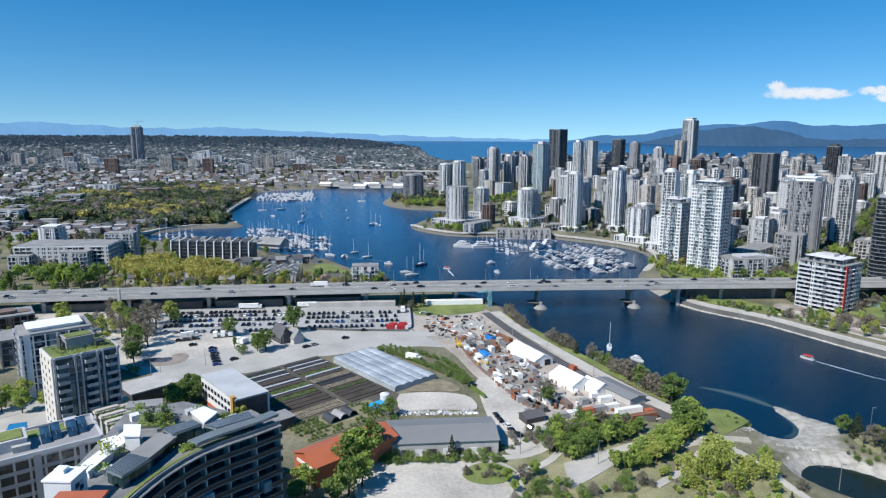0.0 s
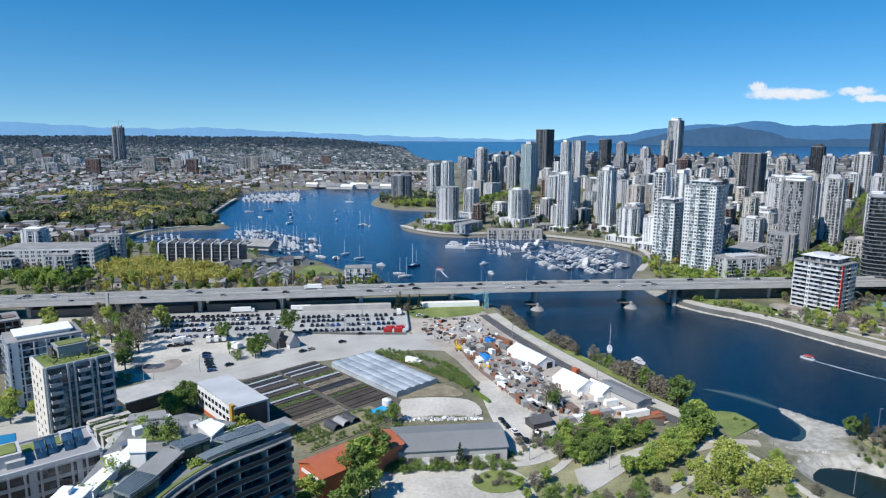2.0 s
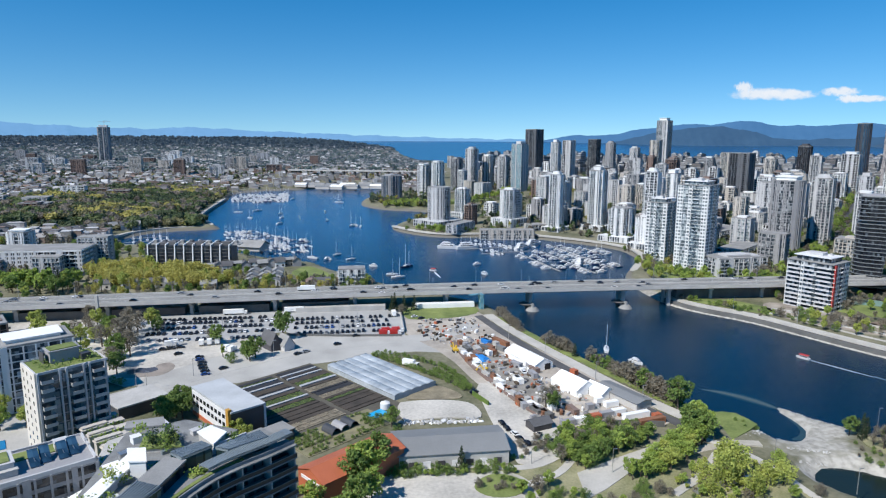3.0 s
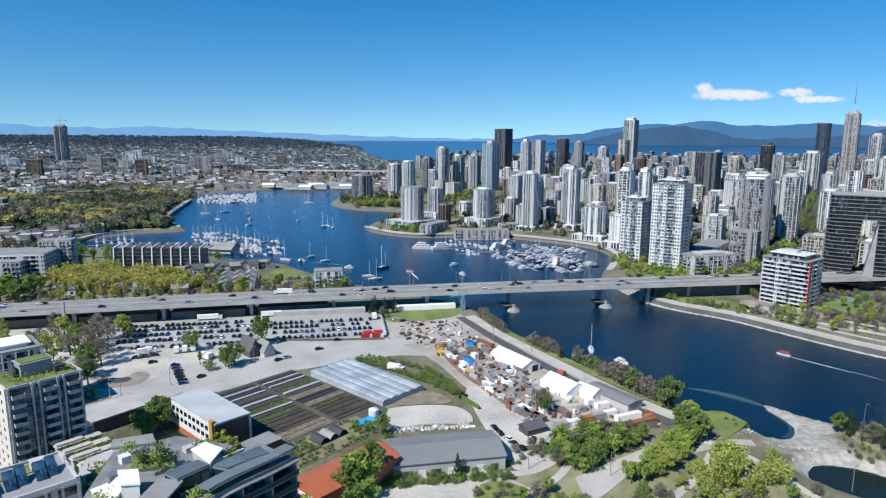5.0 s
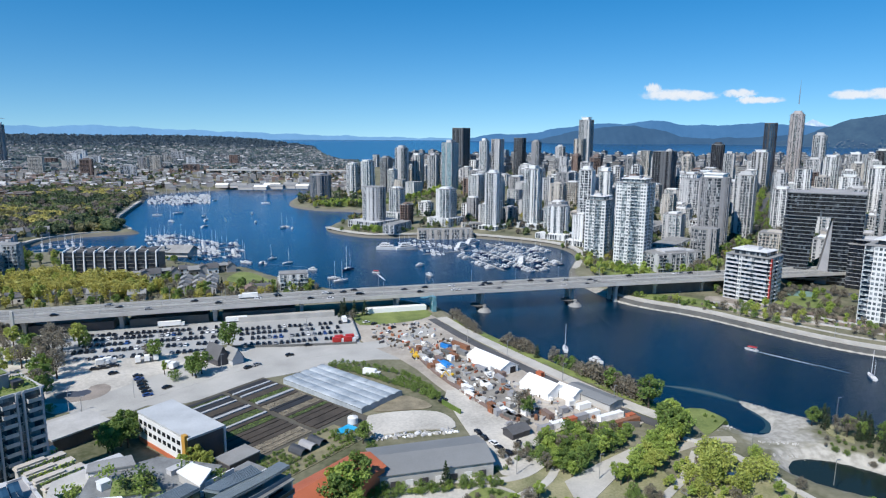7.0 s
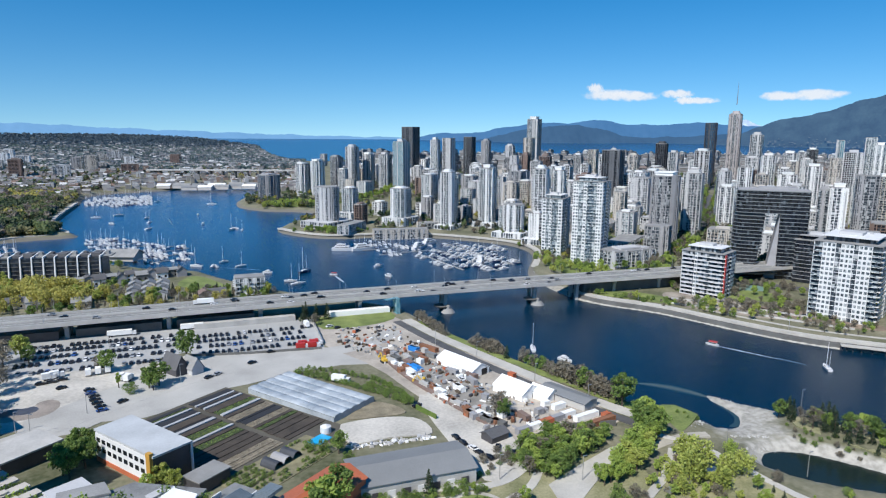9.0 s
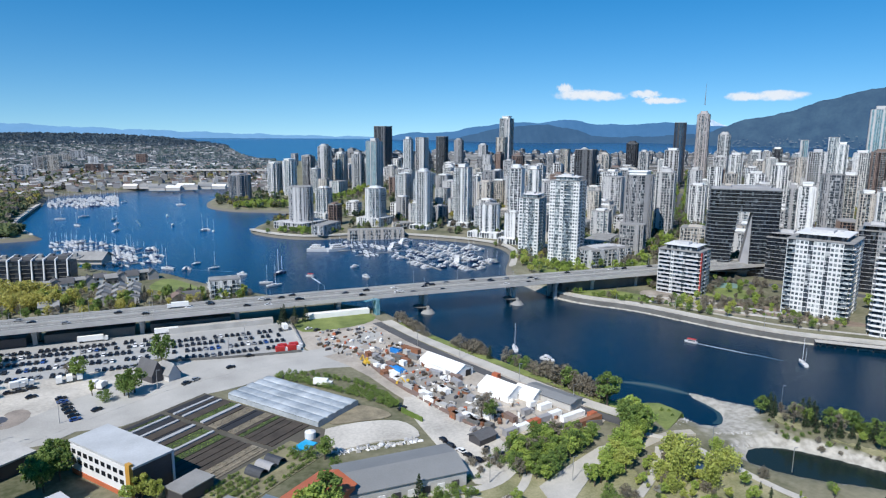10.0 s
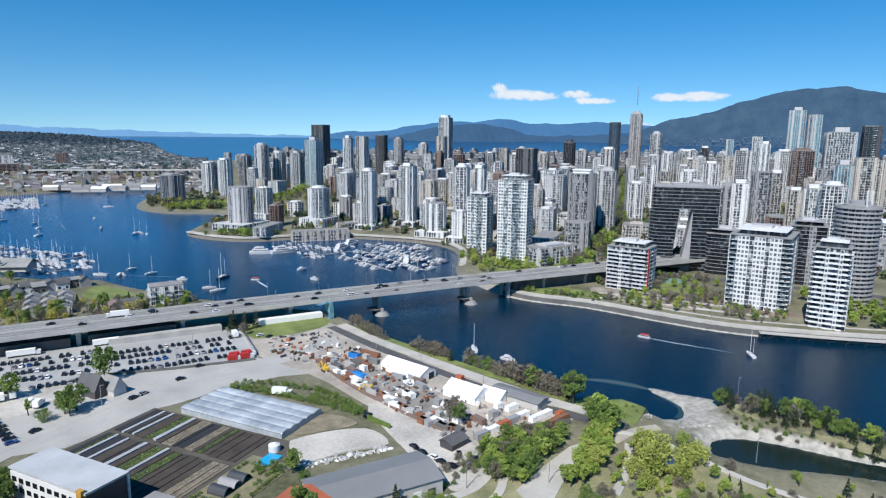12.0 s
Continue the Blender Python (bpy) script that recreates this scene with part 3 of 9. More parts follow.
def cloud(az, el, wide, tall, seed):
    g = Geo().add([(-1, 0, -1), (1, 0, -1), (1, 0, 1), (-1, 0, 1)], [(0, 1, 2, 3)])
    a, d = radians(az), 4700.0
    ob = new("backdrop_cloud", g.mesh("backdrop_cloud", CLOUD))
    ob.matrix_basis = pose(d * math.sin(a), d * math.cos(a), 118 + tall * 0.6 + d * math.tan(radians(el)), 0, 0, -az) @ Matrix.Diagonal((wide, 1, tall, 1))
    return tagged(ob, "small white fair-weather cloud above the mountains", "cloud", "clouds", "structure")


for az, el, wide, tall in ((32.4, 3.15, 235, 48), (34.0, 3.05, 215, 44), (31.0, 3.75, 70, 42), (37.6, 3.25, 130, 36), (39.3, 2.75, 165, 28), (38.2, 2.75, 80, 32), (45.2, 2.95, 150, 38), (47.6, 2.95, 215, 44)):
    cloud(az, el, wide, tall, 1)

# ---- bridge ----
DECK_Z = 14.9
bridge_line = [(-700, 395), (-420, 408), (-240, 421), (-110, 430), (0, 436), (130, 437.5), (280, 436), (420, 432), (620, 420)]
bridge = thing("road_bridge", "long grey concrete road bridge over the inlet", "bridge", at=(0, 0, 0))
part("deck", band(bridge_line, 24, DECK_Z - 0.9, DECK_Z), DECK, bridge)
# girder colour is dark concrete, with the shade below the deck painted in
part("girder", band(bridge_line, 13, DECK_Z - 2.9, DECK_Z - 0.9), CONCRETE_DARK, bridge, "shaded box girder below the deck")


def offset_line(pts, off):
    pts = smooth_line(pts, 2)
    out = []
    for i, p in enumerate(pts):
        a, b = pts[max(i - 1, 0)], pts[min(i + 1, len(pts) - 1)]
        dx, dy = b[0] - a[0], b[1] - a[1]
        k = off / math.hypot(dx, dy)
        out.append((p[0] - dy * k, p[1] + dx * k))
    return out


for off in (-11.8, 11.8):
    part("parapet", band(offset_line(bridge_line, off), 0.5, DECK_Z - 1.3, DECK_Z + 1.1, 0), CONCRETE, bridge)
part("median", band(bridge_line, 0.6, DECK_Z, DECK_Z + 0.7, 2), CONCRETE, bridge)
LINE_PAINT = mat("worn lane paint", (0.62, 0.62, 0.58), 0.8, var=0.2)
for off in (-7.6, -4.2, 4.2, 7.6):
    part("lane_line", band(offset_line(bridge_line, off), 0.18, DECK_Z, DECK_Z + 0.02, 0), LINE_PAINT, bridge)


def bridge_y(x):
    pts = smooth_line(bridge_line, 2)
    return float(np.interp(x, [p[0] for p in pts], [p[1] for p in pts]))


def pier(x, foot):
    y = bridge_y(x)
    p = part("pier", Geo().box(x, y - 4.2, -3, 2.2, 2.6, DECK_Z + 0.2, 0).box(x, y + 4.2, -3, 2.2, 2.6, DECK_Z + 0.2).box(x, y, DECK_Z - 4.2, 2.6, 13, 1.4), CONCRETE, bridge)
    if foot:
        part("fender", Geo().taper(x + 0.5, y - 9, -2, 6.5, 2.8, 4.4, 14).taper(x + 0.5, y - 9, 2.4, 1.6, 1.2, 2.2, 10), ROOF_GREY, p, "pale round concrete pier footing")
        part("pier_cap", Geo().taper(x - 3, y - 5, 2.6, 3.2, 5.4, 1.4, 12), CONCRETE_DARK, p)


for x, foot in ((-520, 0), (-440, 0), (-360, 0), (-285, 0), (-228, 0), (-176, 0), (-126, 0), (-74, 0), (-22, 0), (40, 0), (99, 1), (166, 1), (200, 0), (231, 0), (270, 0), (330, 0)):
    pier(x, foot)
part("sign_pylon", Geo().box(-176, 406, LAND, 1.6, 1.6, 18), CONCRETE, bridge, "tall concrete pylon beside the deck")
# stair tower down to the shore path
part("stair", Geo().box(62, 421, 4, 2.5, 6, 10.5, 8).box(58, 420, DECK_Z - 0.8, 9, 3, 0.5, 20), GLASS_TEAL, bridge, "green-roofed stair down from the bridge")
for i, x in enumerate(range(-300, 330, 33)):
    for s in (-1, 1):
        y = bridge_y(x) + s * 11.4
        part("lamp_post", Geo().taper(x, y, DECK_Z, 0.13, 0.08, 9.5, 6).box(x, y - s * 1.0, DECK_Z + 9.4, 0.2, 2.2, 0.15), STEEL, bridge)
# low store rooms and dark walls under the approach spans; dark tone includes shade
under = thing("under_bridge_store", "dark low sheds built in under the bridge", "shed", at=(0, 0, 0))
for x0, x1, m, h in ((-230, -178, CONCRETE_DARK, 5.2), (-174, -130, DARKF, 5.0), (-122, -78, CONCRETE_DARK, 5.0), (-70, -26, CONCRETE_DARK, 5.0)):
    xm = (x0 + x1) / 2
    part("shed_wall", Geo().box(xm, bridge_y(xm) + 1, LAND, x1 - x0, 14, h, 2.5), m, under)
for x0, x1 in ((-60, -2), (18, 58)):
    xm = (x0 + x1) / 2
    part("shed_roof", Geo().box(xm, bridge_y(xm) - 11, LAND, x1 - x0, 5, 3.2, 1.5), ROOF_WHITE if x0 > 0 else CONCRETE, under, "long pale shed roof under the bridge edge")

# ---- towers ----
GRID = 40.0  # heading of the downtown streets


def outline(shape, w, d, notch):
    """Plan outline of a tower, anticlockwise about its middle."""
    a, b = w / 2, d / 2
    if shape == "round":
        return [(a * math.cos(i * math.pi / 10), b * math.sin(i * math.pi / 10)) for i in range(20)]
    if shape == "cut":
        k = notch
        return [(-a + k, -b), (a - k, -b), (a, -b + k), (a, b - k), (a - k, b), (-a + k, b), (-a, b - k), (-a, -b + k)]
    if shape == "cross":
        k = notch
        return [(-a + k, -b), (a - k, -b), (a - k, -b + k), (a, -b + k), (a, b - k), (a - k, b - k), (a - k, b), (-a + k, b), (-a + k, b - k), (-a, b - k), (-a, -b + k), (-a + k, -b + k)]
    return [(-a, -b), (a, -b), (a, b), (-a, b)]


def scaled(poly, k):
    """The outline moved outward by k metres, roughly."""
    out = []
    for x, y in poly:
        r = math.hypot(x, y)
        out.append((x * (r + k * 1.3) / r, y * (r + k * 1.3) / r))
    return out


def facade(poly, z0, z1, floor, bays, rng, balcony, slab, wall_share, fin=0.0, out=0.28):
    """Slabs, piers, blank wall strips and balconies for one shaft; returns three Geos."""
    slabs, walls, rails = Geo(), Geo(), Geo()
    n = max(int((z1 - z0) / floor), 1)
    fl = (z1 - z0) / n
    ring = scaled(poly, out)
    one = Geo().prism(ring, -slab / 2, slab / 2, True)
    for i in range(n + 1):
        slabs.add(one.v[0] + np.array((0, 0, z0 + i * fl)), one.q[0], one.t[0])
    m = len(poly)
    for e in range(m):
        (ax, ay), (bx, by) = poly[e], poly[(e + 1) % m]
        ln = math.hypot(bx - ax, by - ay)
        if ln < 2.2:
            continue
        ux, uy = (bx - ax) / ln, (by - ay) / ln
        nx_, ny_ = uy, -ux
        turn = math.degrees(math.atan2(uy, ux))
        k = max(int(round(ln / (bays * rng.uniform(0.7, 1.3)))), 1)
        cell = ln / k
        for j in range(k + 1):
            s = j * cell
            wide = 0.55 if fin == 0 else fin
            walls.box(ax + ux * s + nx_ * 0.1, ay + uy * s + ny_ * 0.1, z0, wide, 0.9, z1 - z0, turn)
        for j in range(k):
            s = (j + 0.5) * cell
            roll = rng.random()
            if roll < wall_share:
                ww = cell * rng.uniform(0.3, 0.75)
                walls.box(ax + ux * s + nx_ * 0.12, ay + uy * s + ny_ * 0.12, z0, ww, 0.7, z1 - z0 + rng.uniform(0, 1.5), turn)
            elif roll < wall_share + balcony:
                zs = z0 + np.arange(1, n) * fl
                if len(zs):
                    one = np.ones(len(zs))
                    slabs.boxes(np.stack([one * (ax + ux * s + nx_ * 0.85), one * (ay + uy * s + ny_ * 0.85), zs - 0.12], 1), cell * 0.86, 1.7, 0.24, turn)
                    rails.boxes(np.stack([one * (ax + ux * s + nx_ * 1.62), one * (ay + uy * s + ny_ * 1.62), zs + 0.12], 1), cell * 0.84, 0.07, 1.0, turn)
    return slabs, walls, rails


STONE = mat("pinkish stone cladding", (0.41, 0.375, 0.37), 0.8, var=0.25)
CHARCOAL = mat("charcoal cladding", (0.105, 0.11, 0.12), 0.6, var=0.2)
STYLES = {
    "white": (WHITE, GLASS, WHITE, "white concrete residential tower with banded balconies"),
    "pale": (PALE, GLASS, PALE, "pale grey concrete residential tower with balconies"),
    "silver": (WHITE, GLASS_PALE, PALE, "white and pale glass residential tower"),
    "grey": (GREY, GLASS, GREY, "grey concrete residential tower with banded floors"),
    "beige": (BEIGE, GLASS, BEIGE, "beige concrete apartment tower with balconies"),
    "brown": (BROWN, GLASS_DARK, BROWN, "brown brick apartment tower with dark windows"),
    "dark": (DARKF, GLASS_DARK, DARKF, "dark bronze glass office tower"),
    "charcoal": (CHARCOAL, GLASS_DARK, CHARCOAL, "charcoal grey office tower with dark glass"),
    "teal": (PALE, GLASS_TEAL, GREY, "teal glass tower with thin floor bands"),
    "blue": (GREY, GLASS_BLUE, DARKF, "dark blue glass tower with thin floor bands"),
    "navy": (DARKF, GLASS_BLUE, DARKF, "dark navy glass tower with thin floor bands"),
    "stone": (STONE, GLASS, STONE, "tall tower of pinkish stone panels"),
    "mixed": (PALE, GLASS_DARK, WHITE, "white striped tower with dark glass between piers"),
}
tower_count = 0


def tower(x, y, top, wide, style="white", shape="cross", turn=GRID, deep=1.0, floor=2.9, bays=3.6, balcony=0.32, wall_share=0.24, slab=0.42,
          podium=0, crown="box", base=None, size=None, plain=False, out=0.28, label="", category="tower", group="downtown towers", name="residential_tower"):
    """A tower: glass core, floor slabs, piers, balconies, penthouse and perhaps a podium. wide: as seen across its diagonal."""
    global tower_count
    tower_count += 1
    rng = random.Random(tower_count * 7 + 3)
    az = math.degrees(math.atan2(x + 20, y - 20))
    rel = radians(turn + az)
    w = wide / (abs(math.cos(rel)) + abs(math.sin(rel)) * deep) if shape != "round" else wide
    w = max(w * 0.9, 6)
    d = w * deep
    if size:
        w, d = size
    wall_m, glass_m, slab_m, text = STYLES[style]
    z0 = float(ground_height(x, y)) - 0.5 if base is None else base
    ob = thing(name, label or text, category, group, at=(x, y, z0), turn=turn)
    h = top - z0
    pent = min(max(h * 0.06, 2.5), 7) if crown != "none" else 0
    shaft = h - pent
    poly = outline(shape, w, d, min(w * 0.17, 4.2))
    part("glazing", Geo().prism(scaled(poly, -0.15), 0, shaft), glass_m, ob, "window glass with drawn blinds here and there")
    slabs, walls, rails = facade(poly, 0.3, shaft, floor, bays, rng, balcony, slab, wall_share, out=out)
    if plain:
        slabs.v, slabs.q, slabs.t = slabs.v + walls.v, slabs.q + [q + slabs.n for q in walls.q], slabs.t + [q + slabs.n for q in walls.t]
        slabs.n += walls.n
    else:
        part("pier_grid", walls, wall_m, ob)["kind"] = "stuff"
    part("slab_grid", slabs, slab_m, ob)["kind"] = "stuff"
    if rails.n and not plain:
        part("balcony_glass", rails, GLASS_PALE, ob, "pale glass balcony guards")["kind"] = "stuff"
    roof = Geo().prism(scaled(poly, 0.35), shaft, shaft + 0.9)
    part("roof", roof, ROOF_GREY, ob)
    if crown == "box":
        g = Geo().box(0, 0, shaft, w * 0.5, d * 0.5, pent)
        g.box(w * 0.12, -d * 0.08, shaft, w * 0.68, d * 0.34, pent * 0.55)
        part("penthouse", g, wall_m, ob)
    elif crown == "step":
        g = Geo().prism(scaled(poly, -w * 0.10), shaft, shaft + pent * 0.5).prism(scaled(poly, -w * 0.2), shaft + pent * 0.5, shaft + pent)
        part("penthouse", g, wall_m, ob)
    elif crown == "white":
        g = Geo().box(0, 0, shaft, w * 0.72, d * 0.62, pent * 0.8).box(0, 0, shaft + pent * 0.8, w * 0.8, d * 0.7, pent * 0.2)
        part("penthouse", g, ROOF_WHITE, ob, "white flat-topped penthouse")
    if podium:
        pw, pd = w * 1.7, d * 1.55
        pp = outline("rect", pw, pd, 0)
        s2, w2, r2 = facade(pp, 0.2, podium, 3.1, 4.0, rng, 0.2, 0.5, 0.3)
        p = part("podium", Geo().prism(scaled(pp, -0.2), 0, podium), glass_m, ob, "townhouse podium round the tower's foot")
        part("slab_grid", s2, slab_m, p)["kind"] = "stuff"
        part("pier_grid", w2, wall_m, p)["kind"] = "stuff"
    return ob


# the north shore: from the far cape to the bridge
tower(28, 1160, 52, 40, "blue", "round", floor=3.0, slab=0.5, wall_share=0.25)
tower(90, 1200, 69, 33, "white", crown="white")
tower(114, 1185, 75, 31, "silver", crown="white")
tower(158, 1250, 80, 30, "grey")
tower(184, 1226, 100, 32, "pale", "cut", crown="step")
tower(220, 1250, 85, 29, "pale", crown="white")
tower(242, 1207, 86, 30, "pale", crown="box")
tower(269, 1189, 111, 34, "teal", "rect", balcony=0.1, wall_share=0.25, label="grey-green glass and concrete tower")
tower(409, 1624, 138, 50, "charcoal", "rect", balcony=0, wall_share=0.55, crown="none", floor=3.4, label="tall dark brown office tower with flat top")
tower(76, 815, 55, 31, "pale", "round", crown="none", podium=8, label="round pale apartment tower with a flat roof")
tower(116, 880, 50, 27, "silver", crown="step", podium=8)
tower(166, 805, 55, 32, "silver", "cut", crown="step", podium=10, label="stepped pale glass tower with a domed top")
tower(214, 762, 78, 23, "white", "cut", crown="step", podium=5)
tower(266, 763, 83, 27, "white", "cross", crown="box", podium=6)
tower(374, 1225, 112, 27, "mixed", "rect", balcony=0.1, wall_share=0.5, crown="none", label="white slab tower with a broad blank strip")
tower(366, 1286, 114, 25, "silver", "cut")
tower(542, 1551, 114, 33, "charcoal", "rect", crown="none", balcony=0.1)
tower(545, 1449, 111, 28, "grey", "cut", crown="step")
tower(544, 1310, 101, 26, "pale", "cross", crown="step")
tower(712, 1533, 167, 40, "pale", "rect", balcony=0.3, crown="white", label="tallest slender pale tower with a white crown")
tower(606, 1345, 113, 31, "beige", "cut", crown="none")
tower(306, 699, 85, 22, "white", "cut", crown="step")
tower(330, 700, 83, 18, "silver", "cut", crown="white")
tower(274, 590, 62, 17, "silver", "cut", crown="white", podium=6)
tower(268, 690, 41, 25, "white", "round", crown="none", podium=6)
tower(273, 641, 39, 22, "white", "cut", crown="box", podium=6)
tower(349, 875, 54, 28, "beige", "cut", crown="step")
tower(551, 927, 96, 39, "charcoal", "rect", balcony=0, wall_share=0.4, crown="none", label="dark gridded glass office tower")
tower(400, 598, 82, 32, "grey", "round", crown="white", balcony=0.15, wall_share=0.45, label="round grey ribbed concrete tower")
tower(458, 625, 82, 25, "pale", "cross", crown="step")
tower(831, 1174, 109, 29, "dark", "cut", crown="step", balcony=0)
tower(809, 1023, 97, 33, "mixed", "rect", crown="white", balcony=0, wall_share=0.5)
tower(891, 1101, 146, 25, "navy", "round", crown="none", balcony=0, wall_share=0.2, label="tall round blue glass tower")
tower(771, 1059, 93, 23, "pale", "cross")
sl = tower(973, 1126, 172, 29, "stone", "cut", crown="step", wall_share=0.45, label="very tall slender tower with a spire")
part("spire", Geo().taper(0, 0, 165, 1.2, 0.15, 46, 6), STEEL, sl, "thin steel spire")
tower(974, 1065, 129, 27, "pale", "cut", crown="step")
# the waterfront east of the bridge
def column_facade(w, d, h, front, side, floor=2.9, z0=0.0):
    """Upright strips of wall, glass and balconies round a shaft. Kinds: w wall with windows, g glass, b glass-fronted balconies, s solid-fronted balconies."""
    walls, panes, slabs, guards = Geo(), Geo(), Geo(), Geo()
    n = max(int(h / floor), 1)
    fl = h / n
    zs = z0 + np.arange(n) * fl
    one = np.ones(n)

    def row(px, py, up):
        return np.stack([one * px, one * py, zs + up], 1)

    for ax, ay, ux, uy, ln, cols in ((-w / 2, -d / 2, 1, 0, w, front), (w / 2, -d / 2, 0, 1, d, side), (w / 2, d / 2, -1, 0, w, front), (-w / 2, d / 2, 0, -1, d, side)):
        ox, oy = uy, -ux
        turn = math.degrees(math.atan2(uy, ux))
        pos = 0.0
        for share, kind in cols:
            wide = share * ln
            mx, my = ax + ux * (pos + wide / 2), ay + uy * (pos + wide / 2)
            pos += wide
            slabs.boxes(row(mx + ox * 0.1, my + oy * 0.1, -0.16), wide, 0.5, 0.32, turn)
            if kind == "w":
                walls.box(mx + ox * 0.15, my + oy * 0.15, z0, wide, 0.6, h, turn)
                k = max(int(round(wide / 2.7)), 1)
                for i in range(k):
                    f = (i + 0.5) / k - 0.5
                    panes.boxes(row(mx + ux * wide * f + ox * 0.44, my + uy * wide * f + oy * 0.44, 0.75), wide / k * 0.66, 0.08, fl * 0.56, turn)
            elif kind in "bs":
                slabs.boxes(row(mx + ox * 0.85, my + oy * 0.85, -0.12), wide * 0.97, 1.7, 0.24, turn)
                guards.boxes(row(mx + ox * 1.62, my + oy * 1.62, 0.1), wide * 0.96, 0.1, 1.05, turn)
    return walls, panes, slabs, guards


PANE = facade_glass("grey-blue window panes", (0.045, 0.058, 0.068), (0.42, 0.45, 0.46), 0.45)


def strip_tower(x, y, turn, w, d, top, front, side, wall_m, glass_m, guard_m, label, base=4.4, floor=2.9, group="waterfront towers", name="residential_tower"):
    """A shaft with strip facades, a set-back top storey, roof slab and plant boxes."""
    ob = thing(name, label, "tower", group, at=(x, y, base), turn=turn)
    h = top - base - 5.5
    part("glazing", Geo().box(0, 0, 0, w, d, h), glass_m, ob)
    walls, panes, slabs, guards = column_facade(w, d, h, front, side, floor)
    for nm, g, m in (("pier_grid", walls, wall_m), ("window_grid", panes, PANE), ("slab_grid", slabs, wall_m), ("balcony_guards", guards, guard_m)):
        if g.n:
            part(nm, g, m, ob)["kind"] = "stuff"
    part("roof", Geo().box(0, 0, h, w + 1.6, d + 1.6, 0.5), ROOF_GREY, ob)
    part("penthouse", Geo().box(w * 0.02, 0, h + 0.5, w * 0.72, d * 0.74, 2.9), glass_m, ob, "set-back glazed top storey")
    part("penthouse_roof", Geo().box(0, 0, h + 3.4, w * 0.82, d * 0.84, 0.45), wall_m, ob)
    part("plant_room", Geo().box(0, d * 0.05, h + 3.8, w * 0.3, d * 0.36, 1.9).box(w * 0.2, -d * 0.2, h + 3.8, 2.2, 2.0, 1.1), PALE, ob)
    return ob


rb = strip_tower(292, 405, 28, 23, 29, 42, [(0.3, "s"), (0.15, "w"), (0.25, "s"), (0.3, "w")], [(0.31, "s"), (0.07, "w"), (0.24, "s"), (0.07, "g"), (0.31, "s")], WHITE, GLASS, PALE, "white balconied waterfront apartment block with a red edge", name="waterfront_block")
part("red_fin", Geo().box(-10.2, -15.9, 4, 2.2, 0.7, 28), mat("red panel", (0.42, 0.05, 0.04), 0.6), rb, "red edge panel")
strip_tower(404, 412, 30, 26, 27, 44, [(0.5, "s"), (0.5, "g")], [(0.62, "g"), (0.38, "s")], GREY, GLASS_DARK, GREY, "dark grey block with banded balconies at one corner")
tower(430, 396, 45, 24, "blue", "rect", crown="none", group="waterfront towers")
strip_tower(340, 331, 28, 40, 36, 59, [(0.2, "b"), (0.3, "w"), (0.2, "g"), (0.3, "w")], [(0.13, "b"), (0.2, "w"), (0.08, "g"), (0.19, "w"), (0.07, "g"), (0.2, "w"), (0.13, "b")], WHITE, GLASS, GLASS_PALE, "broad white waterfront apartment tower")
strip_tower(331, 278, 28, 16, 17.5, 59, [(0.35, "s"), (0.2, "w"), (0.45, "s")], [(0.3, "s"), (0.11, "w"), (0.3, "s"), (0.11, "w"), (0.18, "s")], WHITE, GLASS, WHITE, "white waterfront tower with stacked curved balconies")
ft = tower(398, 305, 76, 28, "grey", "round", crown="step", balcony=0, wall_share=0.05, bays=7, slab=1.2, out=1.2, group="waterfront towers", label="grey round-fronted tower with stacked balconies")
for dx, dy in ((-8, -3), (-2, -7), (6, -6)):
    part("roof_fin", Geo().beam((dx, dy, 66), (dx - 2.5, dy + 1.0, 79), 0.7), WHITE, ft, "white raking roof fin")
strip_tower(432, 360, 34, 26, 24, 56, [(0.4, "w"), (0.6, "g")], [(0.5, "g"), (0.2, "w"), (0.3, "g")], GREY, GLASS_DARK, GREY, "dark grey glass slab tower")
tower(402, 255, 40, 26, "pale", "round", crown="none", balcony=0, wall_share=0, bays=8, slab=1.2, out=1.2, group="waterfront towers")


ARCH_EDGE = mat("dark grey balcony edge", (0.15, 0.165, 0.175), 0.6, var=0.2)


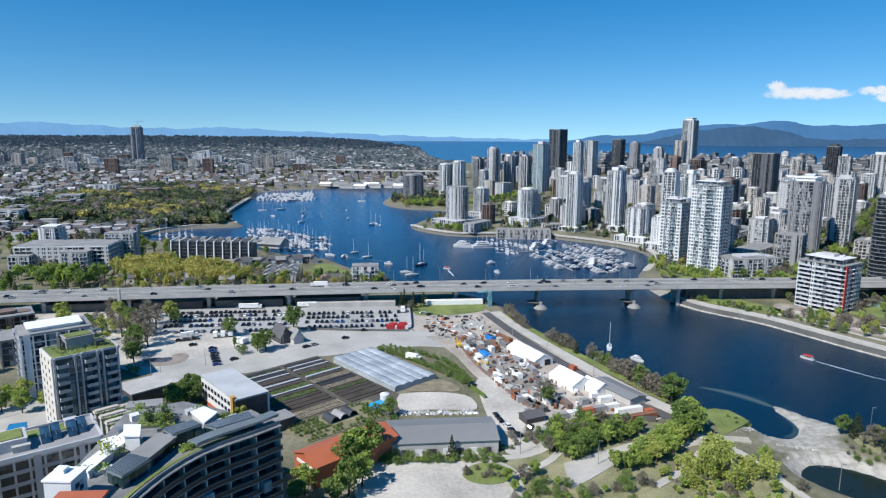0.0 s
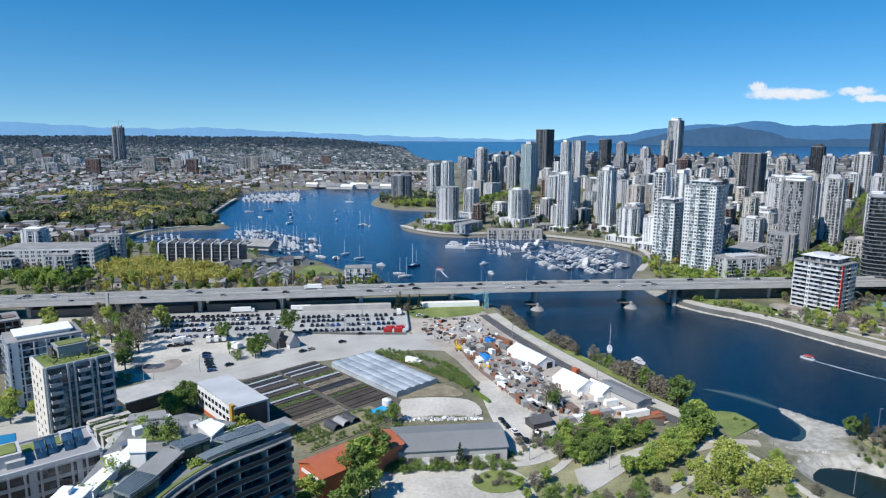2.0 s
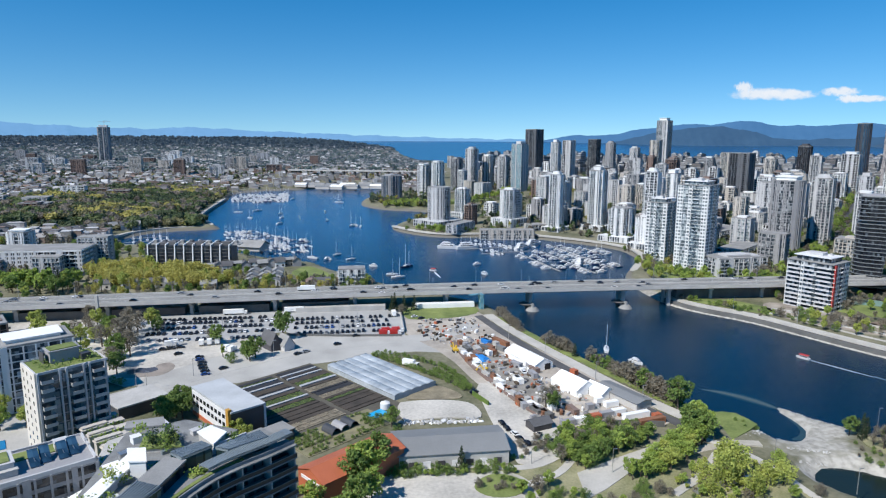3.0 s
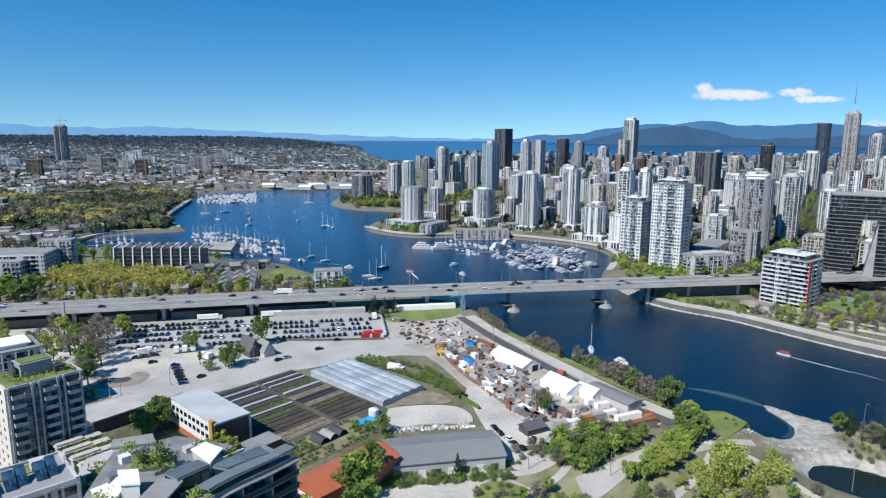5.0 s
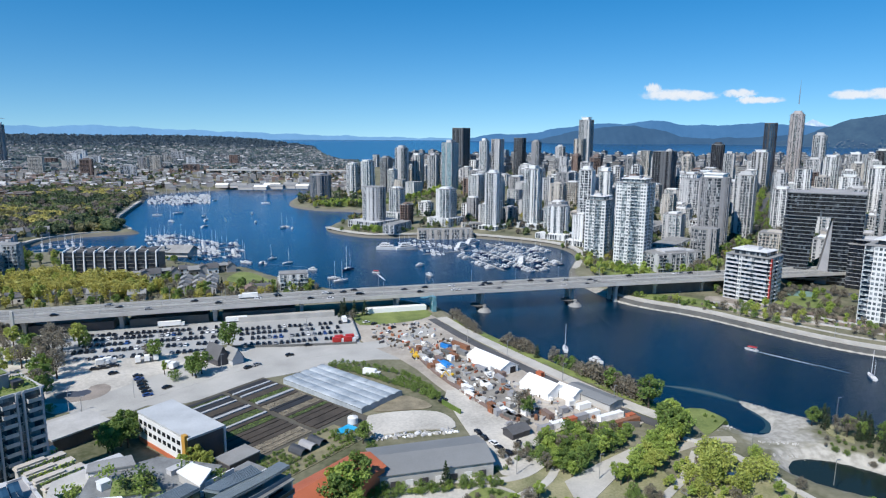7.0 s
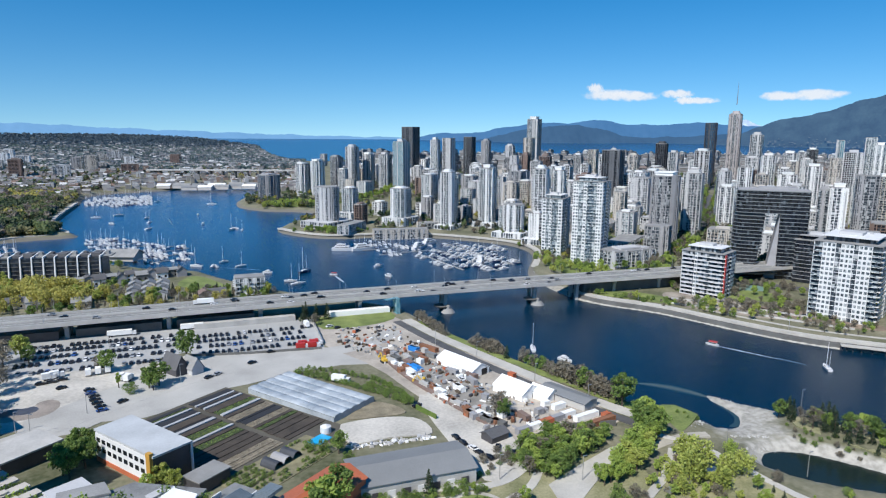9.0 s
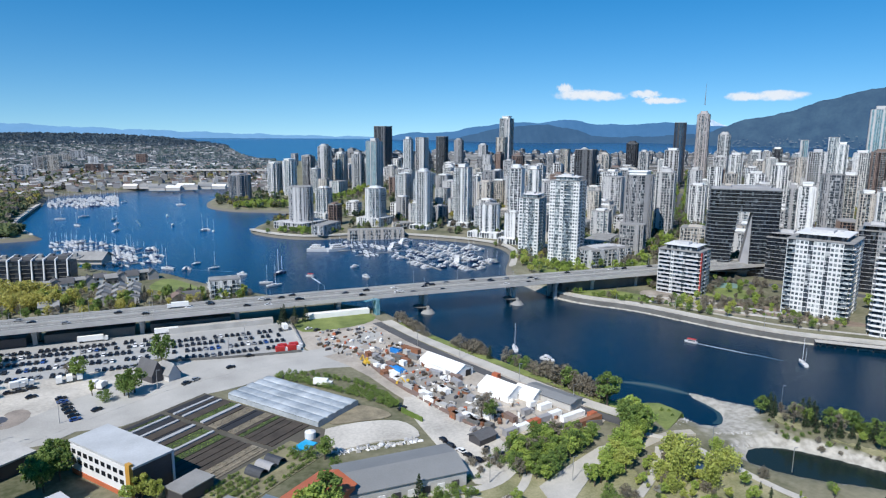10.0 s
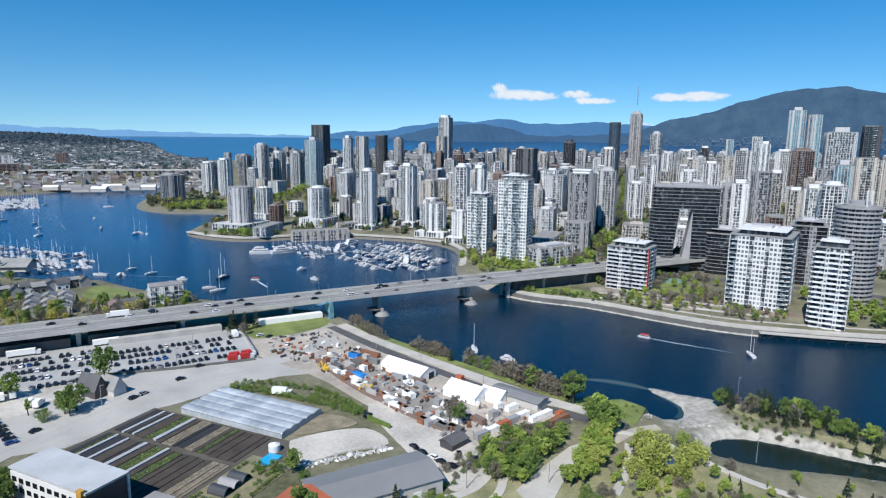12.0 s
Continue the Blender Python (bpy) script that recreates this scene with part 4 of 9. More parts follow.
def arch_building():
    """A broad dark block on one thick leg and one curved leg, with a tall opening between them."""
    ob = thing("arch_building", "dark glass apartment block with a tall arch opening", "building", at=(384, 440, 4.4), turn=-42)

    def stack(name, polys, z0, z1, floor=2.95):
        """Glass body whose outline changes evenly from foot to top, with a thin slab edge at each floor."""
        lo, hi = np.array(polys[0], float), np.array(polys[1], float)
        m, n = len(lo), max(int((z1 - z0) / floor), 1)
        body, edges = Geo(), Geo()
        pts = [(*p, z0) for p in lo] + [(*p, z1) for p in hi]
        body.add(pts, [(i, (i + 1) % m, m + (i + 1) % m, m + i) for i in range(m)], [(m, m + i, m + i + 1) for i in range(1, m - 1)] + [(0, i + 1, i) for i in range(1, m - 1)])
        for k in range(n + 1):
            f = k / n
            ring = lo * (1 - f) + hi * f
            mid = ring.mean(0)
            away = ring - mid
            ring = mid + away * (1 + 0.75 / np.linalg.norm(away, axis=1))[:, None]
            edges.prism([tuple(p) for p in ring], z0 + (z1 - z0) * f - 0.28, z0 + (z1 - z0) * f + 0.28, True)
        p = part(name, body, GLASS_DARK, ob)
        part("slab_grid", edges, ARCH_EDGE, p)["kind"] = "stuff"

    def plan(x0, x1, r=5.0, y0=-10.0, y1=10.0):
        """A rectangle with its outer front corner rounded."""
        arc = [(x0 + r - r * math.cos(a), y0 + r - r * math.sin(a)) for a in np.linspace(0, math.pi / 2, 6)]
        return arc + [(x1, y0), (x1, y1), (x0, y1)]

    stack("upper_block", (plan(-28, 25), plan(-28, 25)), 53.2, 71)
    stack("thick_leg", (plan(5, 25, 0.8), plan(5, 25, 0.8)), 0, 53.0)
    stack("curved_leg", (plan(-29, -11, 8.0), plan(-29, -6, 8.0)), 0, 50.5)
    part("neck", Geo().box(-16, 1, 50.5, 20, 15, 2.8), DARKF, ob, "dark recessed storey below the upper block")
    part("arch_link", Geo().add([(4.6, -10.4, 52), (4.6, 8, 52), (-3.5, -10.4, 0), (-3.5, 8, 0), (4.7, -10.4, 0), (4.7, 8, 0)], [(0, 1, 3, 2), (4, 5, 1, 0)], [(2, 4, 0), (3, 1, 5)]), GREY, ob, "pale sloping wall inside the arch")
    part("lobby", Geo().box(-6, 3, 0, 7, 8, 4).box(-6, -8, 3.8, 9, 8, 0.5), WHITE, ob, "white canopy and lobby between the legs")
    part("roof", Geo().box(-1, 0, 71.3, 52, 19.5, 0.9).box(2, 1, 72.2, 28, 9, 1.8), GREY, ob)


arch_building()
PALE_STRIPS = [(0.18, "w"), (0.18, "g"), (0.12, "w"), (0.24, "b"), (0.1, "g"), (0.18, "w")]
strip_tower(270, 531, 40, 22, 26, 84, PALE_STRIPS, PALE_STRIPS, WHITE, GLASS_PALE, GLASS_PALE, "large white and pale glass waterfront tower", base=LAND, group="downtown towers")
strip_tower(257, 573, 40, 16, 19, 65, PALE_STRIPS, PALE_STRIPS, WHITE, GLASS_PALE, GLASS_PALE, "pale glass and white waterfront tower", base=LAND, group="downtown towers")

# the city further east and inland
tower(1187, 898, 179, 33, "teal", "rect", crown="box")
tower(1247, 899, 165, 27, "teal", "rect", crown="none")
tower(803, 571, 132, 40, "pale", "rect", crown="box")
tower(636, 462, 95, 21, "teal", "cut", crown="box")
tower(820, 542, 133, 23, "dark", "rect", crown="none")
tower(689, 470, 96, 24, "beige", "rect", crown="none")
tower(547, 416, 78, 24, "white", "cut", crown="step")
tower(555, 440, 73, 16, "silver", "rect", crown="white")
tower(633, 555, 77, 24, "grey", "cut", crown="none")
tower(683, 572, 78, 17, "beige", "rect", crown="white")
tower(1067, 894, 119, 18, "silver", "rect", crown="none")
tower(1076, 882, 111, 19, "silver", "rect", crown="white")
tower(518, 493, 75, 16, "white", "cross", crown="white")
tower(521, 512, 71, 11, "grey", "rect", crown="step")
tower(1115, 995, 113, 15, "teal", "rect", crown="none")
tower(570, 702, 79, 19, "pale", "cut", crown="box")
tower(622, 721, 78, 21, "white", "cross", crown="none")
tower(890, 948, 90, 27, "white", "cut", crown="white")
tower(949, 958, 94, 26, "pale", "cut", crown="white")
tower(1197, 1130, 97, 23, "dark", "rect", crown="white")
tower(1013, 798, 98, 27, "white", "cut", crown="white")
tower(693, 718, 71, 26, "white", "cross", crown="white")
tower(751, 729, 82, 24, "white", "cross", crown="white")
tower(896, 788, 100, 27, "mixed", "rect", crown="box")
tower(598, 615, 65, 22, "pale", "cut", crown="box")
tower(558, 614, 63, 19, "white", "cut", crown="box")
tower(580, 475, 67, 16, "beige", "cut", crown="white")
tower(989, 745, 101, 37, "brown", "rect", crown="step")
tower(707, 777, 67, 20, "beige", "cut", crown="box")
tower(738, 485, 92, 23, "beige", "cut", crown="none")
tower(754, 556, 78, 20, "grey", "rect", crown="none")
tower(415, 700, 51, 17, "beige", "rect", crown="none")
tower(641, 969, 68, 20, "brown", "rect", crown="step")
tower(741, 1143, 85, 26, "beige", "rect", crown="step")
tower(701, 1290, 81, 23, "grey", "rect", crown="white")
tower(754, 1316, 88, 26, "beige", "rect", crown="none")
tower(533, 655, 62, 22, "white", "cross", crown="white")

# infill of lower blocks between the towers
infill_rng = random.Random(21)
taken = [(o.location.x, o.location.y, 34) for o in scene.objects if o.name.startswith("residential_tower")]
taken.append((384, 440, 60))
AVENUE = ((486, 633), (611, 772), (809, 993), (1093, 1311), (1500, 1767))
made = 0
while made < 380:
    az, d = infill_rng.uniform(6, 78), infill_rng.uniform(640, 2300)
    if made % 5 < 2:
        az, d = infill_rng.uniform(8, 66), infill_rng.uniform(640, 1350)
    elif made % 5 == 2:
        az, d = infill_rng.uniform(9, 36), infill_rng.uniform(740, 1400)
    x, y = d * math.sin(radians(az)), d * math.cos(radians(az))
    x, y = x - 20, y + 20
    if x < 60 or (d > 1900 and az > 60):
        continue
    street = (x * math.cos(radians(GRID)) + y * math.sin(radians(GRID))) % 92
    if street < 16:
        continue
    if any((x - a) ** 2 + (y - b) ** 2 < (r * 0.92 if d < 1300 else r * 0.8) ** 2 for a, b, r in taken):
        continue
    if float(signed_distance(x, y, CREEK)) < 46:
        continue
    if 900 < y < 1130 and x < 260:
        continue
    if abs(np.interp(y, [p[1] for p in AVENUE], [p[0] for p in AVENUE]) - x) < 27 and 600 < y:
        continue
    if d < 900:
        top = LAND + 10 + infill_rng.uniform(8, 26)
    elif d < 1300:
        top = 28 + infill_rng.uniform(0, 42)
    else:
        top = 34 + infill_rng.uniform(0, 50)
    if az < 22:
        top = min(top, 58)
    taken.append((x, y, 27))
    st = infill_rng.choice(["white", "pale", "pale", "silver", "beige", "white", "brown", "silver", "grey", "mixed", "white", "beige", "pale", "silver"])
    tower(x, y, top, infill_rng.uniform(20, 34), st, infill_rng.choice(["rect", "rect", "cut", "cross"]), deep=infill_rng.uniform(0.7, 1.3), crown=infill_rng.choice(["box", "box", "none", "white", "step"]),
          slab=0.6, bays=3.6, balcony=0.15, wall_share=0.35, plain=True, name="apartment_building", category="building", group="inland apartment buildings",
          label={"brown": "brown brick mid-rise apartment building", "beige": "beige mid-rise apartment building", "grey": "grey concrete mid-rise building"}.get(st, "pale mid-rise apartment building with flat roof"))
    made += 1

av = []
for f in np.linspace(0, 1, 60):
    px, py = 486 + (1300 - 486) * f, 633 + (1543 - 633) * f
    for k in (-6.0, 6.0):
        av.append((px + 0.74 * k, py - 0.67 * k, float(ground_height(px, py)) + 1.0))
tagged(new("avenue", Geo().add(av, [(2 * i, 2 * i + 1, 2 * i + 3, 2 * i + 2) for i in range(59)]).mesh("avenue", ASPHALT)), "dark straight avenue lined with trees", "street", "", "structure")
# low terraces on the north shore
for x, y, w, d, h, t in ((98, 772, 44, 14, 10.5, 52), (148, 738, 62, 13, 6.4, -6), (190, 770, 20, 16, 8, 20), (62, 826, 34, 12, 5, 30), (296, 512, 46, 24, 17, 8), (345, 585, 60, 22, 10, 40), (330, 640, 40, 18, 9, 40), (385, 690, 70, 26, 12, 40), (300, 560, 30, 14, 8, 40)):
    tower(x, y, LAND + h, 30, "pale" if h > 9 else "beige", "rect", turn=t, size=(w, d), crown="box" if h > 12 else "none", bays=3.8, balcony=0.4, wall_share=0.3,
          name="low_apartment_block", category="building", group="low waterfront blocks", label="low cream waterfront apartment terrace with balconies")

# ---- south bank: ground surfaces ----
LOT = mat("worn pale car park", (0.35, 0.35, 0.34), 0.92, var=0.2, scale=0.04, fine=0.9)
STREET = mat("pale worn street", (0.385, 0.375, 0.35), 0.92, var=0.2, scale=0.06)
GREY_METAL = mat("grey standing seam roof", (0.205, 0.21, 0.21), 0.6, var=0.12, scale=0.08)
Z = LAND
sheet("car_park", [(-165, 431), (-60, 425), (8, 423), (8, 366), (-54, 371), (-62, 380), (-100, 362), (-130, 362), (-165, 385)], Z + 0.08, LOT, "pale worn open car park surface", "car park", 0)
sheet("dirt_yard", [(-168, 385), (-125, 364), (-62, 374), (-58, 346), (-80, 328), (-118, 297), (-142, 315), (-160, 350)], Z + 0.12, GRAVEL, "pale dusty gravel yard", "yard")
sheet("west_yard", [(-165, 300), (-140, 312), (-152, 345), (-160, 385), (-165, 431), (-240, 424), (-250, 400), (-205, 380), (-180, 340)], Z + 0.05, GRAVEL, "pale gravel and bare ground by the bridge", "yard", 1)
sheet("west_courtyard", [(-176, 250), (-150, 270), (-128, 250), (-122, 225), (-150, 205), (-180, 215)], Z + 0.07, PAVING, "pale paved courtyard between the blocks", "courtyard", 1)
sheet("courtyard_pool", [(-154, 249.5), (-148.5, 251.5), (-144.5, 244.5), (-151, 241.5)], Z + 0.3, mat("blue pool water", (0.02, 0.20, 0.42), 0.12, var=0.1), "bright blue courtyard pool", "pool", 0, 0.3)
strip("street", [(-230, 215), (-150, 270), (-118, 292), (-85, 321), (-50, 346), (-5, 357), (30, 362), (52, 385)], 12, Z + 0.18, STREET, "pale worn street beside the farm plots", "street")
sheet("street_apron", [(-118, 292), (-97, 294), (-89, 302), (-73, 301), (-58, 309), (-45, 322), (-33, 325), (-11, 333), (12, 337), (26, 334), (20, 356), (8, 366), (-54, 371), (-62, 375), (-85, 345), (-118, 312)], Z + 0.14, STREET, "wide dusty apron between street and farm", "street", 0)
sheet("construction_yard", [(8, 421), (56, 418), (62, 400), (66, 360), (86, 318), (113, 243), (100, 236), (60, 234), (50, 250), (38, 285), (28, 330), (12, 360), (8, 372)], Z + 0.15, DIRT, "dusty churned construction yard ground", "yard")
sheet("access_lane", [(36, 290), (46, 288), (57, 250), (62, 238), (57, 222), (40, 208), (37, 236), (36, 262)], Z + 0.22, GRAVEL, "pale gravel lane beside the sheds", "lane")
sheet("bridge_verge", [(9, 428), (58, 427), (60, 410), (46, 400), (20, 396), (9, 400)], Z + 0.25, GRASS, "green grass verge by the bridge", "grass")
strip("shore_road", [(57, 402), (65, 366), (75, 332), (89, 290), (99, 263), (113, 236)], 5.5, Z + 0.26, ASPHALT, "dark asphalt service road along the shore", "road")
strip("shore_promenade", [(64, 404), (71, 370), (82, 336), (96, 294), (107, 264), (119, 240)], 6.5, Z + 0.3, PAVING, "pale paved waterfront promenade", "path")
strip("shore_grass", [(70, 398), (77, 372), (88, 340), (102, 300), (113, 272), (122, 250)], 5, Z - 0.1, GRASS, "grassy bank above the water", "grass", depth=2)
FARM_U, FARM_V = Vector((0.63, -0.777, 0)), Vector((0.777, 0.63, 0))
FARM_O = Vector((-80, 291, 0))


def farm_xy(u, v):
    p = FARM_O + FARM_U * u + FARM_V * v
    return (p.x, p.y)


def farm_poly(u0, u1, v0, v1):
    return [farm_xy(u0, v0), farm_xy(u1, v0), farm_xy(u1, v1), farm_xy(u0, v1)]


sheet("farm_field", farm_poly(-2, 78, -3, 50), Z + 0.2, mat("trodden farm earth", (0.085, 0.078, 0.062), 0.95, var=0.3, scale=0.1, fine=1.2), "dark tilled urban farm field", "field", 0)
sheet("orchard_ground", farm_poly(61.2, 79, -5, 36), Z + 0.24, mat("dry mown straw", (0.20, 0.185, 0.11), 0.95, var=0.35, scale=0.2, fine=1.5), "dry mown ground under the berry rows", "field", 0)
ROW_COVER = mat("white row cover fabric", (0.36, 0.37, 0.38), 0.8, var=0.15, fine=2)
ROW_BLACK = mat("black ground fabric", (0.025, 0.026, 0.03), 0.8, var=0.3)
ROW_GREEN = mat("young crop rows", (0.055, 0.075, 0.028), 0.9, var=0.5, scale=0.4, fine=3.0, bump=0.8)
ROW_STRAW = mat("dry straw mulch", (0.22, 0.19, 0.14), 0.95, var=0.4, scale=0.5, fine=4, bump=0.6)
farm = thing("farm_plots", "urban farm beds with black soil and white covers", "farm", at=(0, 0, 0))
kinds = [ROW_BLACK, ROW_GREEN, ROW_COVER, ROW_BLACK, ROW_COVER, SOIL, ROW_BLACK, ROW_COVER, SOIL, ROW_GREEN, ROW_COVER, SOIL, ROW_STRAW, ROW_BLACK]
frng = random.Random(8)
for half, (v0, v1) in enumerate(((-2, 26.5), (28.5, 49))):
    u, i = 0.6, 0
    while u < 59:
        w = frng.choice([1.2, 2.2, 3.0, 3.6, 4.6]) if kinds[(i + half * 3) % len(kinds)] is not ROW_COVER else frng.choice([1.3, 1.8, 2.4])
        k = kinds[(i + half * 3) % len(kinds)]
        if u > 34:
            k = frng.choice([ROW_GREEN, ROW_STRAW, ROW_GREEN, ROW_STRAW, SOIL]) if not half or u < 48 or u > 51 else ROW_COVER
        a = farm_poly(u, min(u + w, 60.5), v0 + frng.uniform(0, 0.8), v1 - frng.uniform(0, 0.8))
        hgt = 0.75 if k is ROW_COVER else 0.5
        part("bed", Geo().prism(a, Z, Z + hgt), k, farm)
        if k in (ROW_GREEN, ROW_STRAW):
            g = Geo()
            n = int(w / 0.8)
            rg = np.random.default_rng(i + 50 * half)
            pts = [(*farm_xy(u + 0.5 + j * 0.8, v), Z + 0.6) for j in range(n) for v in np.arange(v0 + 1, v1 - 1, 0.7)]
            g.leaves(pts, 0.34, rg)
            part("crop", g, LEAF if k is ROW_GREEN else LEAF_BARE, farm)["kind"] = "stuff"
        u += w + frng.uniform(0.2, 0.7)
        i += 1

# greenhouse with five rounded bays
FILM = mat("translucent greenhouse film", (0.30, 0.345, 0.385), 0.35, var=0.3, scale=0.09, fine=0.5, bump=0.1, col2=(0.52, 0.56, 0.59))
house = thing("greenhouse", "long plastic film greenhouse with rounded bays", "greenhouse", at=(0, 0, 0))
ga, gb = Vector((-33, 314.5, 0)), Vector((-1.6, 273.5, 0))
ax = (gb - ga).normalized()
side = Vector((-ax.y, ax.x, 0))
length, span = (gb - ga).length, 4.9
for b in range(5):
    g, n = Geo(), 10
    rows, end_walls = [], []
    for s in (0, length):
        for i in range(n + 1):
            a = math.pi * i / n
            o = ga + ax * s + side * (span * b + span / 2 - math.cos(a) * span / 2)
            rows.append((o.x, o.y, Z + 2.2 + math.sin(a) * 0.62))
    g.add(rows, [(i, i + 1, n + 2 + i, n + 1 + i) for i in range(n)])
    for k in (0, 1):
        o = [rows[k * (n + 1) + i] for i in range(n + 1)]
        base = [(o[0][0], o[0][1], Z), (o[-1][0], o[-1][1], Z)]
        end_walls.append(Geo().add(o + base, (), [(n + 1, i, i + 1) for i in range(n)] + [(n + 1, n, n + 2)]))
    bay = part("bay_roof", g.mesh("bay_roof", FILM, True), FILM, house)
    for e in end_walls:
        part("end_wall", e, FILM, bay)
    hoops = Geo()
    for s in np.linspace(0, length, 9):
        for i in range(n):
            p, q = rows[i], rows[i + 1]
            d = ax * s
            hoops.beam((p[0] + d.x, p[1] + d.y, p[2] + 0.05), (q[0] + d.x, q[1] + d.y, q[2] + 0.05), 0.06, 3)
    part("hoop", hoops, STEEL, bay)["kind"] = "stuff"
for b in (0, 5):
    o = ga + side * (span * b)
    m = o + ax * length / 2
    part("side_wall", Geo().box(m.x, m.y, Z, length, 0.12, 2.0, math.degrees(math.atan2(ax.y, ax.x))), FILM, house)

# mound, lots and paths near the sheds
sheet("gravel_mound", [(-1, 270), (5, 271.5), (15, 272), (24, 270.5), (31, 267), (34, 258), (32.5, 251), (24, 253), (15, 254), (7, 252.5), (0, 253)], Z + 0.5, GRAVEL, "raised pale gravel lot", "lot", 1, 0.9)
sheet("mound_grass", [(1, 274), (9, 282), (18, 290), (27, 280), (29, 272), (14, 273)], Z + 0.35, mat("dry grass", (0.22, 0.19, 0.13), 0.95, var=0.4, scale=0.2), "dry grassy patch beside the greenhouse", "grass", 2)
sheet("gravel_clearing", [(-15, 205), (-8, 210), (-1, 215), (12, 215), (21, 209), (33, 211), (40, 205), (42, 195), (38, 176), (0, 160), (-14, 185)], Z + 0.2, GRAVEL, "pale gravel clearing in rough grass", "clearing", 2)
sheet("grass_island", [(20, 202), (30, 210), (40, 203), (36, 194), (25, 194)], Z + 0.4, GRASS, "scruffy grass island in the clearing", "grass", 2, 0.4)
strip("park_path", [(-14, 219), (12, 218), (30, 213), (45, 211), (60, 222), (70, 232)], 3.2, Z + 0.24, PAVING, "pale winding park path", "path")
strip("park_path", [(28, 196), (42, 202), (52, 206), (62, 219)], 3, Z + 0.28, PAVING, "pale winding park path", "path")
MEADOW = mat("dry spring meadow", (0.17, 0.195, 0.07), 0.95, var=0.4, scale=0.09, fine=1.3, bump=0.5, col2=(0.36, 0.33, 0.20))
sheet("rough_grass", [(-10, 217), (36, 212), (60, 219), (88, 222), (96, 210), (90, 190), (60, 180), (34, 178), (36, 196), (20, 212)], Z + 0.1, MEADOW, "rough meadow grass between paths", "grass", 2)
sheet("park_meadow", [(44, 186), (60, 182), (90, 192), (100, 203), (112, 212), (124, 206), (127, 192), (130, 170), (140, 140), (100, 120), (50, 150)], Z + 0.06, MEADOW, "dry spring meadow with worn bare patches", "grass", 1)
sheet("plaza", [(58, 206), (74, 214), (92, 222), (101, 222), (82, 209), (64, 195), (56, 190)], Z + 0.3, PAVING, "pale paved waterfront avenue", "plaza", 0)
sheet("park_lawn", [(100, 226), (112, 236), (120, 246), (128, 248), (135, 249), (140, 247), (142, 241), (143, 236), (136, 231), (128, 226), (120, 222), (110, 214), (98, 200), (92, 190), (88, 200)], 4.4, GRASS, "spring green park lawn on the point", "grass", 0, 2.5)
sheet("island_meadow", [(184, 224), (197, 200), (207, 166), (222, 140), (212, 132), (196, 152), (187, 180), (177, 204), (172, 218)], Z - 0.35, MEADOW, "dry grassy back of the small island", "grass", 2, 1.2)
strip("beach_path", [(94, 214), (112, 219), (124, 222), (134, 220)], 4, Z + 0.1, SAND, "sandy beach crossing to the island", "beach", 2)
strip("park_path", [(112, 228), (118, 222), (123, 214), (126, 208), (126, 203), (128, 196), (129, 186), (132, 172), (142, 152)], 3, Z + 0.2, PAVING, "pale paved shoreline park path", "path")
strip("park_path", [(85, 190), (100, 200), (113, 214)], 3, Z + 0.32, PAVING, "pale paved shoreline park path", "path")
strip("foot_bridge", [(92, 190), (104, 194), (118, 197)], 2.6, Z + 0.9, STEEL, "small steel footbridge in the park", "footbridge", 0.5)
sheet("lagoon_water", LAGOON, 0.06, water_material("still silty lagoon water", (0.012, 0.022, 0.02), 0.1, 0.6, 0.06), "dark still water of the tidal lagoon", "water", 0, 0.02)
shoal = water_material("shallow water over sand", (0.028, 0.058, 0.07), 0.12, 0.3, 0.07)
for k, tone in ((1.0, (0.006, 0.030, 0.05)), (0.66, (0.024, 0.055, 0.07)), (0.34, (0.075, 0.10, 0.10))):
    mid = [(167, 258), (164, 264), (160, 270), (155, 275.5), (150, 279.5), (144, 283)]
    wd = [2.2, 4.2, 4.8, 4.2, 3.0, 0.6]
    left = [(x - 0.75 * w * k, y - 0.66 * w * k) for (x, y), w in zip(mid, wd)]
    right = [(x + 0.75 * w * k, y + 0.66 * w * k) for (x, y), w in zip(mid, wd)]
    sheet("shoal", left + right[::-1], 0.05 - 0.02 * k, water_material("shallow water over sand", tone, 0.14, 0.3, 0.2), "pale sand shoal under shallow water", "shoal", 2, 0.01)
sheet("cove_shallows", [(168, 252), (164.5, 250), (164.5, 240), (160, 233), (152, 230), (162, 228), (169, 242)], 0.024, shoal, "pale shallow edge of the cove", "shoal", 3, 0.02)

# north bank paths, walls and lawns
north_edge = [(199, 445), (200, 437), (209, 413), (233, 387), (246, 358), (260, 327), (276, 300), (298, 279), (323, 257), (400, 200), (520, 120)]
strip("seawall", offset_line(north_edge, 1.4)[1:], 1.6, 3.2, CONCRETE_DARK, "dark stone seawall along the water", "seawall", 4.2, 0)
strip("north_promenade", offset_line(north_edge, 5.0), 4.6, LAND + 0.12, PAVING, "pale paved waterfront promenade", "path", 1.5, 0)
strip("north_path", offset_line(north_edge, 17), 3, LAND + 0.1, PAVING, "pale path through the park", "path", 0.5, 0)
strip("marina_promenade", offset_line([(14, 830), (36, 785), (71, 751), (126, 753), (171, 742), (199, 719), (239, 678), (256, 642), (249, 596), (212, 536)], 5.5), 6, LAND + 0.1, PAVING, "pale promenade round the marina", "path", 1.5, 0)
sheet("north_lawn", [(208, 432), (216, 420), (236, 398), (250, 382), (260, 392), (252, 414), (240, 428)], LAND + 0.16, GRASS, "lawn in the north bank park", "grass", 2)
